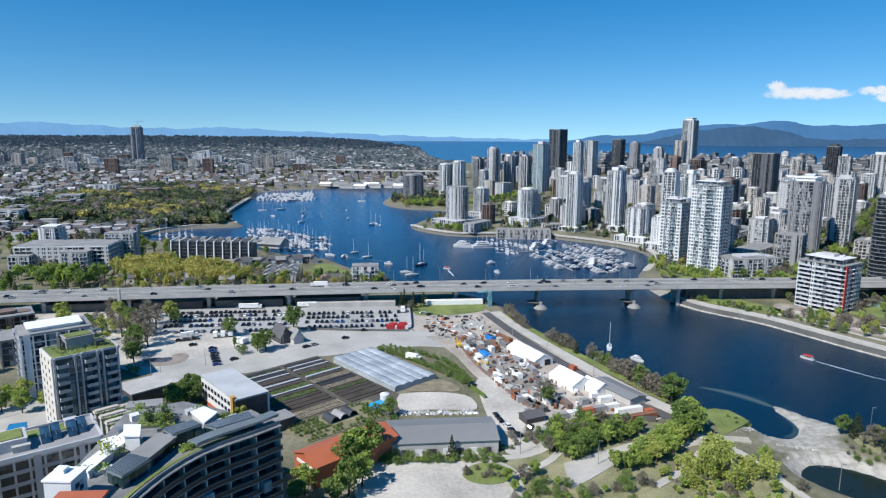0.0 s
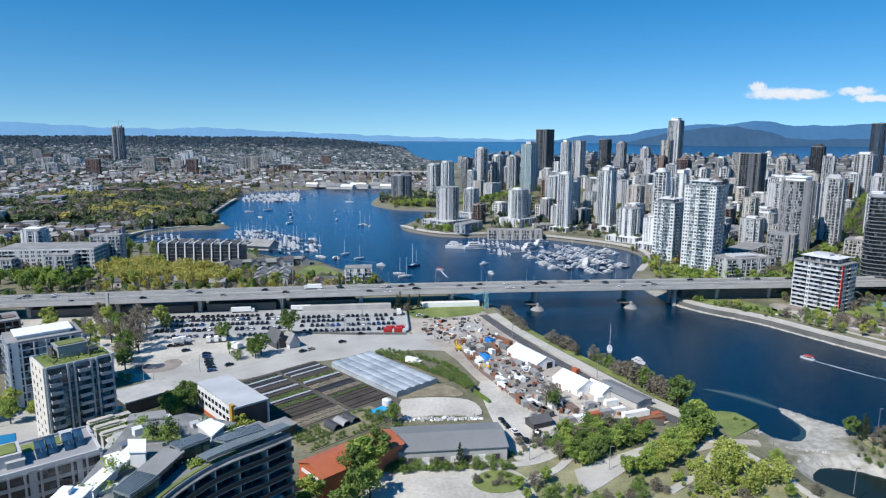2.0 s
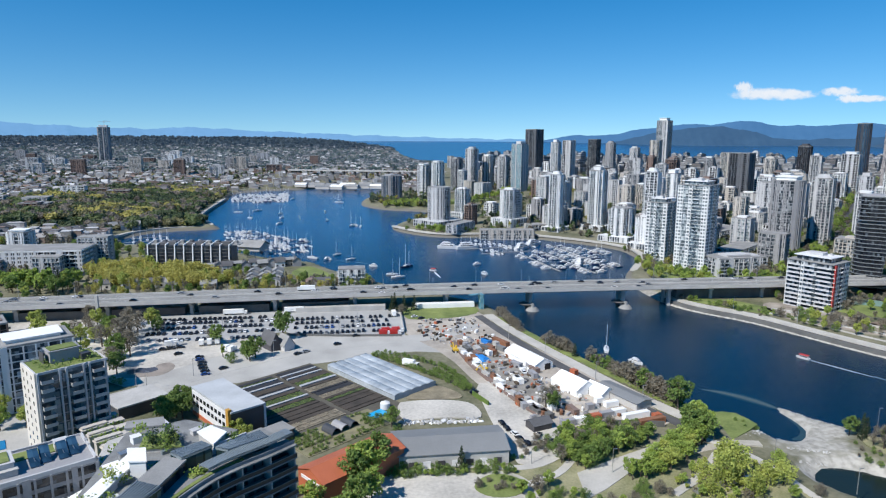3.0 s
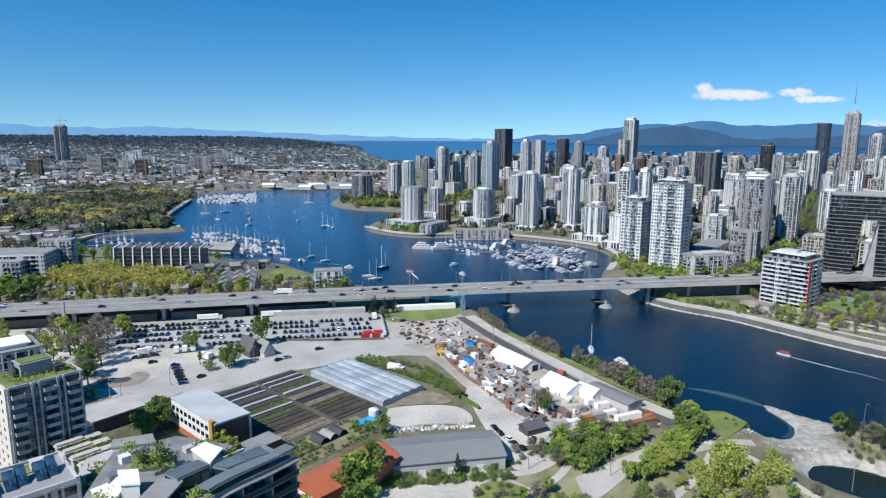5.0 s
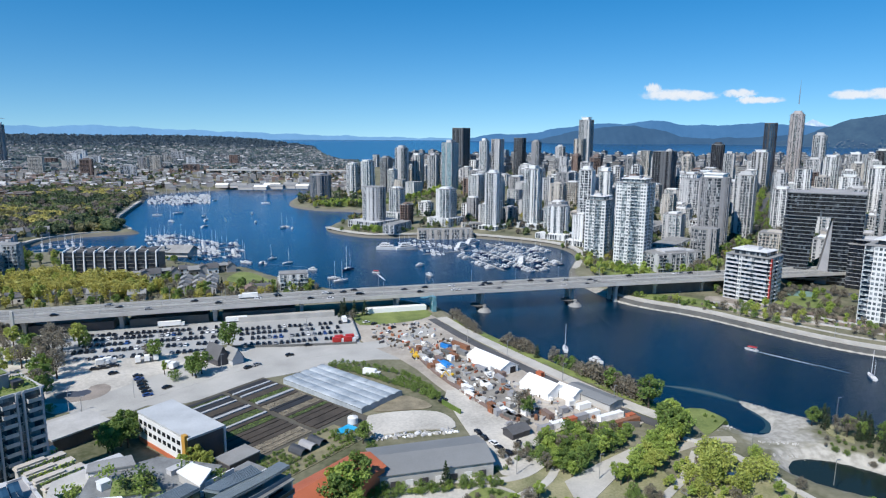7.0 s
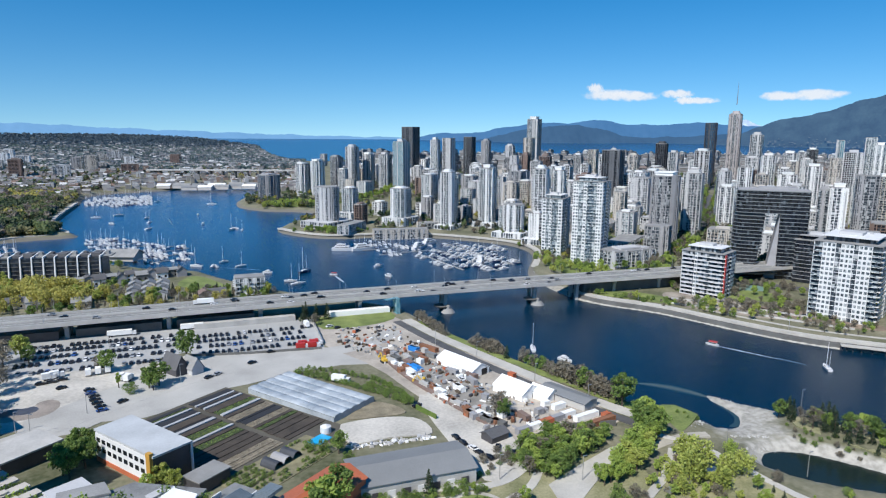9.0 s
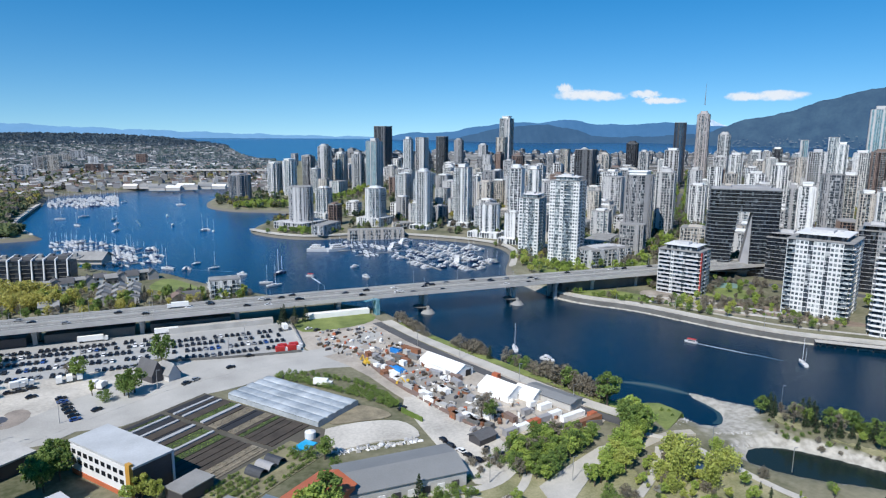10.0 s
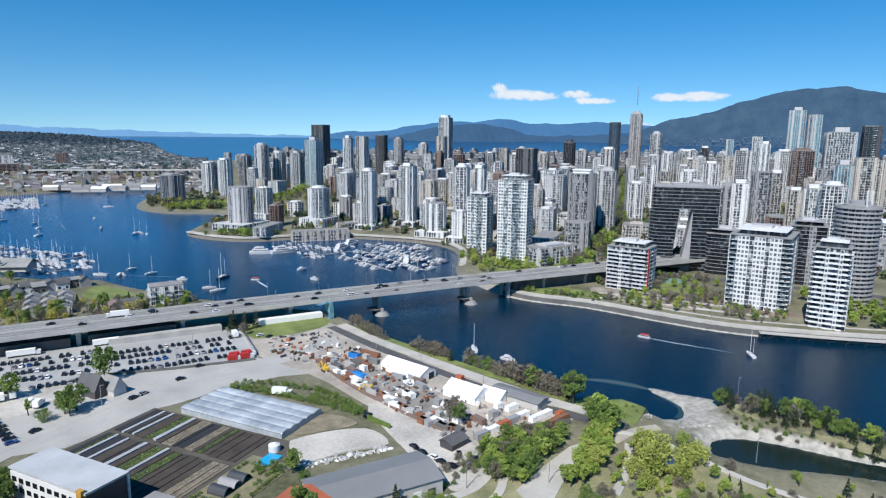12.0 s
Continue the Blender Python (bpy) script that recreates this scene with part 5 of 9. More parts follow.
BARE_BED = mat("bare spring beds", (0.27, 0.22, 0.18), 0.95, var=0.4, scale=0.12, fine=0.9, col2=(0.40, 0.36, 0.30))
sheet("north_bed", [(250, 382), (258, 366), (290, 330), (304, 338), (296, 380), (272, 418), (256, 412)], LAND + 0.16, BARE_BED, "bare planted beds with dry grass", "planting", 2)
strip("bed_wall", [(248, 388), (262, 372), (280, 350), (296, 326), (314, 304)], 0.8, LAND + 1.1, CONCRETE, "low pale retaining wall in the park", "wall", 1.1)
strip("bed_wall", [(256, 398), (272, 382), (292, 358), (310, 330)], 0.7, LAND + 1.3, CONCRETE, "low pale retaining wall in the park", "wall", 1.3)
sheet("north_lawn", [(222, 520), (262, 620), (300, 560), (262, 470), (232, 480)], LAND + 0.16, GRASS, "lawn in the north bank park", "grass", 2)
sheet("north_lawn", [(290, 350), (320, 300), (345, 290), (330, 318), (306, 372)], LAND + 0.16, mat("bare spring planting", (0.22, 0.17, 0.13), 0.95, var=0.35), "bare planted beds before the towers", "grass", 2)
sheet("cape_lawn", [(20, 1062), (70, 1048), (150, 1060), (260, 1120), (250, 1230), (160, 1100), (60, 1100)], LAND + 8, GRASS, "green park by the cove", "grass", 2, 8)
strip("viaduct_ramp", [(300, 452), (360, 440), (430, 418), (520, 380)], 9, LAND + 5, DECK, "grey curved bridge ramp", "road", 1.2)
sheet("cricket_lawn", [(-80, 545), (-70, 575), (-58, 566), (-42, 532), (-35, 503), (-50, 510), (-68, 528)], LAND + 0.25, GRASS, "round green lawn by the water", "grass", 2)
strip("harbour_walk", [(-268, 676), (-283, 700), (-300, 740), (-302, 770), (-294, 806), (-266, 835), (-228, 848), (-212, 856), (-233, 898), (-258, 960), (-268, 1080), (-277, 1217)], 5, LAND + 0.15, PAVING, "pale seawall walk round the small harbour", "path", 2.5)
strip("north_street", [(296, 470), (330, 440), (372, 398), (404, 352), (440, 300), (470, 240)], 10, LAND + 0.3, ASPHALT, "dark street behind the waterfront towers", "street")
sheet("north_lawn", [(270, 420), (300, 385), (322, 366), (345, 372), (330, 410), (296, 430)], LAND + 0.22, GRASS, "lawn in the north bank park", "grass", 2)
sheet("north_lawn", [(300, 470), (360, 520), (440, 600), (420, 640), (330, 560), (280, 500)], LAND + 0.6, GRASS, "lawn in the north bank park", "grass", 2, 1.5)
sheet("sports_court", [(316, 408), (340, 396), (350, 410), (326, 424)], LAND + 0.3, mat("green court", (0.16, 0.26, 0.22), 0.8, var=0.15), "pale green sports court", "court", 0)
# dark wall box added where the shade under the deck looks black
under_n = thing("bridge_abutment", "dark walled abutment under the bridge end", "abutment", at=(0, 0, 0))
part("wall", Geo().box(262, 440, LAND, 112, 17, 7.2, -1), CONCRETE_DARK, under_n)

# ---- south bank: buildings ----


SLAB_GLASS = facade_glass("blue-green window wall", (0.022, 0.04, 0.05), (0.22, 0.28, 0.30), 0.35)


def apartment_slab():
    """Twelve-storey block with three balcony stacks and a roof garden."""
    ob = thing("apartment_block", "twelve-storey beige apartment block with roof garden", "building", at=(-116.7, 234.7, Z), turn=40)
    w, d, h, n = 21.5, 16, 36, 12
    fl = h / n
    part("glazing", Geo().box(0, 0, 0, w, d, h), SLAB_GLASS, ob)
    slabs = Geo()
    for i in range(n + 1):
        slabs.box(0, 0, i * fl - 0.12, w + 0.2, d + 0.2, 0.24)
    part("slab_grid", slabs, GREY, ob)["kind"] = "stuff"
    for x in (-10.4, -3.9, -1.9, 3.4, 5.2, 10.2):
        part("pier", Geo().box(x, -d / 2 - 0.2, 0, 0.6, 1.0, h + 0.6), PALE, ob)
    end = Geo().box(-w / 2 - 0.25, 0, 0, 0.6, d + 0.6, h + 0.5)
    part("end_wall", end, mat("cream render", (0.60, 0.555, 0.49), 0.8, var=0.1), ob, "blank beige end wall with small windows")
    for i in range(n):
        for y in (-4.5, 0.5, 5):
            part("end_window", Geo().box(-w / 2 - 0.56, y, i * fl + 1.0, 0.1, 1.0, 1.3), GLASS_DARK, ob)
    bal = Geo().box(0, -0.9, 0, 3.6, 2.0, 0.22).box(0, -1.86, 0.22, 3.6, 0.08, 1.0).box(-1.76, -0.9, 0.22, 0.08, 1.9, 1.0).box(1.76, -0.9, 0.22, 0.08, 1.9, 1.0)
    me = bal.mesh("balcony", CONCRETE)
    for x in (-8.0, 0.8, 7.7):
        for i in range(1, n):
            b = part("balcony", me, PALE, ob)
            b.location = (x, -d / 2, i * fl)
    part("parapet", Geo().box(0, -d / 2, h, w + 0.8, 0.4, 0.8).box(0, d / 2, h, w + 0.8, 0.4, 0.8).box(w / 2, 0, h, 0.4, d, 0.8).box(-w / 2, 0, h, 0.4, d, 0.8), PALE, ob)
    part("green_roof", Geo().box(0, 0, h, w - 1, d - 1, 0.5), GRASS, ob, "planted roof garden")
    part("penthouse", Geo().box(0, 2, h + 0.4, 9, 6, 4.2).box(0, 2, h + 4.6, 10, 7, 0.4), GREY, ob)
    part("penthouse_green", Geo().box(0, 2, h + 5.0, 8.5, 5.5, 0.3), GRASS, ob, "grass-topped penthouse roof")
    part("screen", Geo().box(-6, 3, h + 0.4, 0.3, 5, 4), DARKF, ob)
    part("roof_hut", Geo().box(6, -2, h + 0.4, 3, 3, 2.2), DARKF, ob)
    rg = np.random.default_rng(2)
    part("shrub", Geo().leaves(np.column_stack([rg.uniform(-9, 10, 260), rg.uniform(-7, 7, 260), h + 0.6 + rg.uniform(0, 1.6, 260) ** 1.5]), 0.4, rg), LEAF, ob)["kind"] = "stuff"


apartment_slab()
tower(-155, 290, 35, 30, "white", "rect", turn=34, size=(27, 19), crown="white", bays=4, balcony=0.5, wall_share=0.15, base=Z, name="white_apartment_block", category="building", group="south bank blocks", label="white balconied apartment block near the bridge")
tower(-232, 376, 17, 30, "brown", "rect", turn=34, size=(34, 20), crown="box", base=Z, name="brick_block", category="building", group="south bank blocks", label="low dark brick block beside the bridge")
tower(-190, 330, 20, 30, "grey", "rect", turn=34, size=(24, 20), crown="box", base=Z, name="grey_block", category="building", group="south bank blocks", label="grey balconied apartment block")


def solar_block():
    """Long block with solar collectors and green roofs."""
    ob = thing("solar_block", "grey apartment block with rooftop solar panels", "building", at=(-108.3, 172.2, Z), turn=34)
    w, d, h = 46, 18, 28
    rng = random.Random(5)
    poly = [(-w / 2, -d / 2), (w / 2, -d / 2), (w / 2, d / 2), (-w / 2, d / 2)]
    part("glazing", Geo().prism(poly, 0, h), GLASS_DARK, ob)
    s, wl, r = facade(poly, 0.2, h, 3.1, 3.2, rng, 0.15, 1.1, 0.25)
    part("slab_grid", s, GREY, ob)["kind"] = "stuff"
    part("pier_grid", wl, GREY, ob)["kind"] = "stuff"
    part("roof", Geo().prism(scaled(poly, -0.1), h, h + 0.5), ROOF_GREY, ob)
    part("parapet", Geo().box(0, -d / 2, h, w + 0.8, 0.6, 1.2).box(w / 2, 0, h, 0.6, d + 0.6, 1.2).box(0, d / 2, h, w, 0.4, 1.2), PALE, ob)
    part("planted_roof", Geo().box(12, 5, h + 0.5, 18, 5, 0.3), GRASS, ob, "planted green roof")
    for x, y in ((10.0, -1.5), (12.6, -0.6), (16.6, -1.0), (19.2, -0.2)):
        p = part("solar_panel", Geo().add([(-1.2, -2.6, 0), (1.2, -2.6, 0), (1.2, 2.2, 3.0), (-1.2, 2.2, 3.0), (-1.2, -2.6, -0.2), (1.2, -2.6, -0.2), (1.2, 2.2, 2.8), (-1.2, 2.2, 2.8)],
                                          [(0, 1, 2, 3), (7, 6, 5, 4), (0, 4, 5, 1), (1, 5, 6, 2), (2, 6, 7, 3), (3, 7, 4, 0)]), GLASS_BLUE, ob, "tilted blue solar collector")
        p.location = (x, y, h + 0.9)
        part("frame_leg", Geo().box(0, 2.1, -0.4, 2.2, 0.15, 3.2).box(0, 0, 1.4, 0.1, 5, 0.1), STEEL, p)
    for x, y, a, b, c, m in ((1, 0, 9, 8, 3.0, PALE), (4, -4, 4, 3, 1.6, CONCRETE), (-18, 2, 8, 7, 2.6, ROOF_WHITE), (-13, -5, 3, 3, 1.4, PALE), (17, 4, 3, 3, 2.2, PALE)):
        part("roof_unit", Geo().box(x, y, h + 0.5, a, b, c).box(x, y, h + 0.5 + c, a + 0.4, b + 0.4, 0.25), m, ob)
    part("planted_roof", Geo().box(1, 0, h + 3.75, 7.4, 6.4, 0.25), GRASS, ob, "planted green roof")


solar_block()


def ccw(poly):
    return list(poly) if area(poly) > 0 else list(poly)[::-1]


def grown(poly, k):
    """A plan outline moved outward by about k metres."""
    cx, cy = sum(p[0] for p in poly) / len(poly), sum(p[1] for p in poly) / len(poly)
    return [(cx + (x - cx) * (1 + k / math.hypot(x - cx, y - cy)), cy + (y - cy) * (1 + k / math.hypot(x - cx, y - cy))) for x, y in poly]


# slab edge tone darkened for a facade turned from the sun
SLAB_EDGE = mat("blue-grey concrete edge", (0.19, 0.205, 0.215), 0.8, var=0.2)
LOUVRE = mat("blue-grey louvre blades", (0.22, 0.26, 0.28), 0.45, 0.3, var=0.2)
GREEN_GLASS = facade_glass("dark green glass", (0.012, 0.026, 0.028), (0.10, 0.16, 0.16), 0.3)


ROOF_DECK = mat("grey roof pavers", (0.19, 0.195, 0.195), 0.9, var=0.35, scale=0.3, fine=2.5)
# balcony guards coloured dark in place of the shade on this facade
SHADE_GUARD = mat("shade-dark balcony glass", (0.02, 0.026, 0.03), 0.35, var=0.3, bump=0)


def louvre_roof(ob, a, b, c, d, z, n):
    """Blades laid across a roof from edge a-b to edge d-c, on two rails."""
    a, b, c, d = (Vector((*p, 0)) for p in (a, b, c, d))
    blades = Geo()
    for i in range(n):
        p, q = a.lerp(b, (i + 0.5) / n), d.lerp(c, (i + 0.5) / n)
        blades.beam((p.x, p.y, z), (q.x, q.y, z), 0.2)
    for p, q in ((a, b), (d, c)):
        blades.beam((p.x, p.y, z - 0.3), (q.x, q.y, z - 0.3), 0.18)
    part("louvre_roof", blades, LOUVRE, ob)["kind"] = "stuff"


def curved_building():
    """Curved block: balcony slabs along an arc, set-back glass pavilions and white terraces on the roof."""
    front = [(-29.1, 152.4), (-35, 146.6), (-40.3, 142.4), (-44.1, 138.4), (-47, 133.6), (-49.3, 128.6), (-51.5, 121), (-53.5, 110), (-54.5, 96)]
    ob = thing("curved_building", "curved glass and concrete terraced apartment block", "building", at=(0, 0, 0))
    h, n = 47.2, 14
    part("glazing", band(offset_line(front, -7.6), 11.0, Z, h, 0), GREEN_GLASS, ob, "dark green-blue recessed glass behind the balconies")
    for i in range(n + 1):
        z = Z + (h - Z) * i / n
        part("floor_slab", band(offset_line(front, -6.4), 14.0, z - 0.15, z + 0.15, 0), SLAB_EDGE if i < n else ROOF_DECK, ob)
        if 0 < i < n:
            part("balcony_guard", band(offset_line(front, 0.45), 0.08, z + 0.15, z + 1.05, 0), SHADE_GUARD, ob)
            part("guard_rail", band(offset_line(front, 0.45), 0.12, z + 1.05, z + 1.16, 0), SLAB_EDGE, ob)
    pts = offset_line(front, -1.0)
    for j in range(1, len(pts) - 1, 4):
        part("divider", Geo().box(pts[j][0], pts[j][1], Z, 0.3, 2.6, h - Z, 46), CONCRETE, ob)
    for j, lv in ((4, 9), (9, 8), (13, 10), (6, 6), (11, 6), (16, 8)):
        part("glazed_bay", Geo().box(pts[j][0] + 0.9, pts[j][1] - 0.9, Z + lv * 3.04, 2.2, 2.2, 2.7, 46), GLASS_TEAL, ob, "projecting glazed bay")
    back = [(-44, 161), (-58, 168), (-70, 162), (-69, 120), (-62, 104), (-58, 104), (-60, 125), (-55, 140)]
    part("rear_body", Geo().prism(ccw(back), Z, h - 0.2), CONCRETE, ob)
    part("roof_deck", Geo().prism(ccw(grown(back, 0.4)), h - 0.2, h + 0.1), ROOF_DECK, ob)
    part("edge_planter", band(offset_line(front, -2.0)[8:], 0.9, h + 0.15, h + 0.6, 0), GRASS, ob, "planted strip along the roof edge")
    part("edge_parapet", band(offset_line(front, -0.6), 0.35, h + 0.15, h + 0.95, 0), SLAB_EDGE, ob)
    edge = offset_line(front, -0.8)
    inner = offset_line(front, -3.8)
    for j in range(0, 14):
        louvre_roof(ob, edge[j], edge[j + 1], inner[j + 1], inner[j], h + 2.6, 4)
    for nm, poly, top, wall_m, roof_m, text in (("pavilion", [(-45.8, 147.2), (-42.7, 145.6), (-35, 151.1), (-37.5, 154.6)], 49.6, GREEN_GLASS, None, "green glass roof pavilion under louvres"),
                                                ("pavilion", [(-54.6, 144.7), (-51.4, 141.8), (-46.4, 146.7), (-49.2, 149.1)], 50.2, GREEN_GLASS, None, "green glass roof pavilion under louvres"),
                                                ("pavilion", [(-59.7, 127.2), (-55.5, 124.4), (-52.6, 131.4), (-58, 134)], 49.8, GREEN_GLASS, None, "green glass roof pavilion under louvres"),
                                                ("upper_flat", [(-58, 134), (-53.3, 131.4), (-50.8, 141.7), (-55.4, 143.5)], 49.8, GLASS_DARK, ROOF_GREY, "dark glass top flat with a flat grey roof"),
                                                ("white_roof", [(-51.8, 156.4), (-46.9, 150.1), (-45.6, 155.8), (-49.7, 159.3)], 49.2, CONCRETE, ROOF_WHITE, "bright white flat roof"),
                                                ("white_terrace", [(-67, 131.9), (-64.2, 128.9), (-61.7, 144.2), (-64.6, 147.1)], 48.8, WHITE, ROOF_WHITE, "long white parapet terrace"),
                                                ("white_box", [(-63.4, 145.1), (-61.3, 139.8), (-57.9, 139.5), (-59.8, 144.8)], 51.4, WHITE, ROOF_WHITE, "white rendered stair box"),
                                                ("garden_bed", [(-63.2, 151.3), (-54.6, 151.9), (-58.2, 159.6), (-64, 157)], 48.2, CONCRETE, GRASS, "raised roof garden bed"),
                                                ("grey_roof", [(-70.5, 163), (-61.8, 164), (-63.6, 168.4), (-71.1, 166.7)], 47.9, CONCRETE, ROOF_GREY, "pale grey flat roof")):
        poly = ccw(poly)
        p = part(nm, Geo().prism(poly, h + 0.1, top), wall_m, ob, text)
        if roof_m:
            part("roof_slab", Geo().prism(grown(poly, 0.4), top, top + 0.35), roof_m, p)
        else:
            part("roof_slab", Geo().prism(grown(poly, 0.2), top, top + 0.15), LOUVRE, p)
            louvre_roof(ob, poly[0], poly[1], poly[2], poly[3], top + 0.5, 9)
    rg = np.random.default_rng(61)
    for cx, cy, hh, m in ((-62, 154, 2.4, LEAF), (-58, 154, 2.0, LEAF_BRIGHT), (-59, 157.5, 2.6, LEAF), (-56.5, 152.8, 3.6, LEAF_DARK), (-60.5, 152.6, 3.8, LEAF_DARK), (-64, 137, 2.8, LEAF_YELLOW), (-55.8, 142, 1.6, LEAF_BRIGHT), (-52, 147.5, 1.4, LEAF), (-66, 160, 2.0, LEAF_BRIGHT), (-48, 141, 1.4, LEAF_BRIGHT), (-44, 156, 1.5, LEAF)):
        z = 49.2 if m is LEAF_YELLOW else (48.5 if cy > 150 and cx < -54 else h + 0.3)
        part("roof_shrub", Geo().leaves(np.column_stack([cx + rg.normal(0, 0.8, 110), cy + rg.normal(0, 0.8, 110), z + rg.uniform(0, hh, 110)]), 0.3, rg), m, ob)["kind"] = "stuff"
    for x, y, a, b, c, m in ((-66, 150, 2.4, 1.6, 1.2, STEEL), (-66.5, 144, 3.0, 2.0, 1.4, ROOF_WHITE), (-65, 136, 2.2, 1.4, 1.0, GREY), (-66.5, 130, 4.0, 2.0, 0.8, PALE), (-66, 157, 2.0, 2.0, 1.6, WHITE), (-53, 160.5, 3.2, 1.8, 1.1, PALE), (-50, 146, 1.6, 1.2, 0.9, STEEL), (-40, 154, 2.0, 1.3, 1.0, GREY)):
        part("roof_unit", Geo().box(x, y, h + 0.1, a, b, c, 40).box(x, y, h + 0.1 + c, a * 1.1, b * 1.1, 0.1, 40), m, ob)
    cr_ = random.Random(23)
    for i in range(16):
        x, y = cr_.uniform(-67, -50), cr_.uniform(128, 163)
        if float(signed_distance(x, y, ccw(back))) > -1.5:
            continue
        a, b = cr_.uniform(2.0, 4.5), cr_.uniform(0.8, 1.4)
        p = part("planter", Geo().box(x, y, h + 0.1, a, b, 0.8, 44), (WHITE, CONCRETE, LOUVRE)[i % 3], ob)
        part("planting", Geo().leaves(np.column_stack([x + rg.normal(0, a / 5, 70), y + rg.normal(0, a / 5, 70), h + 0.8 + rg.uniform(0, 1.2, 70)]), 0.26, rg), (LEAF, LEAF_BRIGHT)[i % 2], p)["kind"] = "stuff"
    for off, lo, hi in ((-6.0, 2, 10), (-9.5, 8, 20), (-12.0, 4, 14)):
        part("low_wall", band(offset_line(front, off)[lo:hi], 0.3, h + 0.1, h + 1.2, 0), WHITE, ob, "white low roof parapet")
    part("deck_lawn", band(offset_line(front, -4.9)[6:16], 1.7, h + 0.16, h + 0.35, 0), GRASS, ob, "strip of roof lawn")
    st = thing("stair_tower", "white boxy stair tower beside the terraces", "stair tower", at=(-64.2, 120.1, Z), turn=-6)
    part("body", Geo().box(0, 0, 0, 5.3, 5.0, 48.6), WHITE, st)
    part("window", Geo().box(2.68, 0, 45.4, 0.1, 2.4, 2.0), GLASS, st)
    part("cap", Geo().box(0, 0, 48.6, 5.8, 5.5, 0.35).box(-1, 0.6, 48.95, 2.0, 1.8, 0.9), ROOF_WHITE, st)
    cn = thing("orange_canopy", "flat orange roof canopy beside the terraces", "canopy", at=(-59, 114.6, 47.3), turn=0)
    part("post", Geo().box(-3.6, 0, 0, 0.4, 0.4, 4.2).box(3.6, 0, 0, 0.4, 0.4, 4.2).box(0, 1.2, 0, 6, 0.3, 4.2), CONCRETE, cn)
    part("roof", Geo().box(0, 0, 4.2, 9.0, 3.6, 0.5), ORANGE, cn)


curved_building()


def podium_roofs():
    """Stepped roofs behind the curved block, white membranes and planters."""
    ob = thing("terraced_podium", "stepped white podium roofs with planters", "building", at=(0, 0, 0))
    body = [(-44, 182), (-64, 201), (-84, 214), (-93, 206), (-90, 182), (-84, 160), (-76, 148), (-66, 150), (-58, 166)]
    part("body", Geo().prism(body if area(body) > 0 else body[::-1], Z, 24.5), CONCRETE, ob)
    for x, y, a, b, z, c, m, t in ((-58, 190, 12, 9, 24.5, 2.2, ROOF_GREY, 42), (-70, 197, 16, 8, 24.5, 1.2, ROOF_GREY, 42), (-79, 206, 9, 7, 24.5, 3.4, PALE, 34), (-80, 186, 8, 5, 24.5, 3.0, CONCRETE, 40),
                                   (-84, 172, 18, 6, 24.5, 2.0, ROOF_WHITE, 62), (-72, 176, 14, 9, 24.5, 4.5, ROOF_GREY, 50), (-66, 184, 12, 4, 24.5, 3.0, DARKF, 45), (-78, 162, 12, 5, 24.5, 1.4, CONCRETE, 58),
                                   (-52, 184, 7, 5, 24.5, 1.0, PALE, 40), (-62, 196, 6, 3, 25.7, 0.8, ROOF_WHITE, 40)):
        part("roof_block", Geo().box(x, y, z, a, b, c, t).box(x, y, z + c, a + 0.5, b + 0.5, 0.3, t), m, ob)
    for x, y, a, b, t in ((-67, 188, 9, 2.5, 45), (-75, 193, 7, 2.5, 40), (-74, 168, 10, 2.5, 55), (-60, 181, 8, 2, 45), (-86, 196, 8, 2, 70), (-70, 181, 6, 3, 48), (-64, 191, 8, 3, 42), (-78, 199, 8, 3, 40), (-82, 180, 9, 2.5, 62), (-56, 195, 6, 3, 42), (-71, 203, 8, 2.5, 40), (-88, 186, 9, 2, 75)):
        p = part("planter", Geo().box(x, y, 24.5, a, b, 1.2, t), GRASS, ob, "planted roof bed")
        rg = np.random.default_rng(int(a * 10 + b))
        part("shrub", Geo().leaves(np.column_stack([x + rg.normal(0, a / 5, 90), y + rg.normal(0, a / 5, 90), 25.6 + rg.uniform(0, 2.2, 90)]), 0.4, rg), LEAF_BRIGHT, p)["kind"] = "stuff"
    # pergolas and white frames over the roof gardens
    for x, y, a, b, t in ((-66, 197, 12, 7, 42), (-75, 188, 9, 5, 45), (-60, 186, 8, 5, 45)):
        m = pose(x, y, 27.2, 0, 0, t)
        for i in range(7):
            p = m @ Vector((-a / 2 + a * i / 6, 0, 0))
            part("pergola_bar", Geo().box(p.x, p.y, 27.2, 0.3, b, 0.3, t), WHITE, ob)
        for s in (-1, 1):
            p = m @ Vector((0, s * b / 2, 0))
            part("pergola_beam", Geo().box(p.x, p.y, 24.5, a, 0.35, 2.9, t), PALE, ob)
    # row of slanted terrace roofs between the blocks
    for i in range(5):
        x, y = -111 + i * 4.0, 232 - i * 4.6
        part("terrace_roof", Geo().box(x + 3, y + 2, Z, 13, 2.6, 14.6, 40).box(x + 3, y + 2, Z + 14.6, 13.8, 3.2, 0.5, 40).box(x + 1, y + 0.4, Z + 15.1, 8, 2.2, 0.6, 40), BEIGE, ob, "beige terrace house roof")
        rg = np.random.default_rng(300 + i)
        ln_ = rg.uniform(-6, 6, 120)
        part("terrace_hedge", Geo().leaves(np.column_stack([x + 4.6 + ln_ * 0.766 + rg.normal(0, 0.4, 120), y + 0.3 + ln_ * 0.643 + rg.normal(0, 0.4, 120), Z + 13.6 + rg.uniform(0, 2.0, 120)]), 0.4, rg), LEAF if i % 2 else LEAF_BRIGHT, ob, "green hedge between the terraces")["kind"] = "stuff"
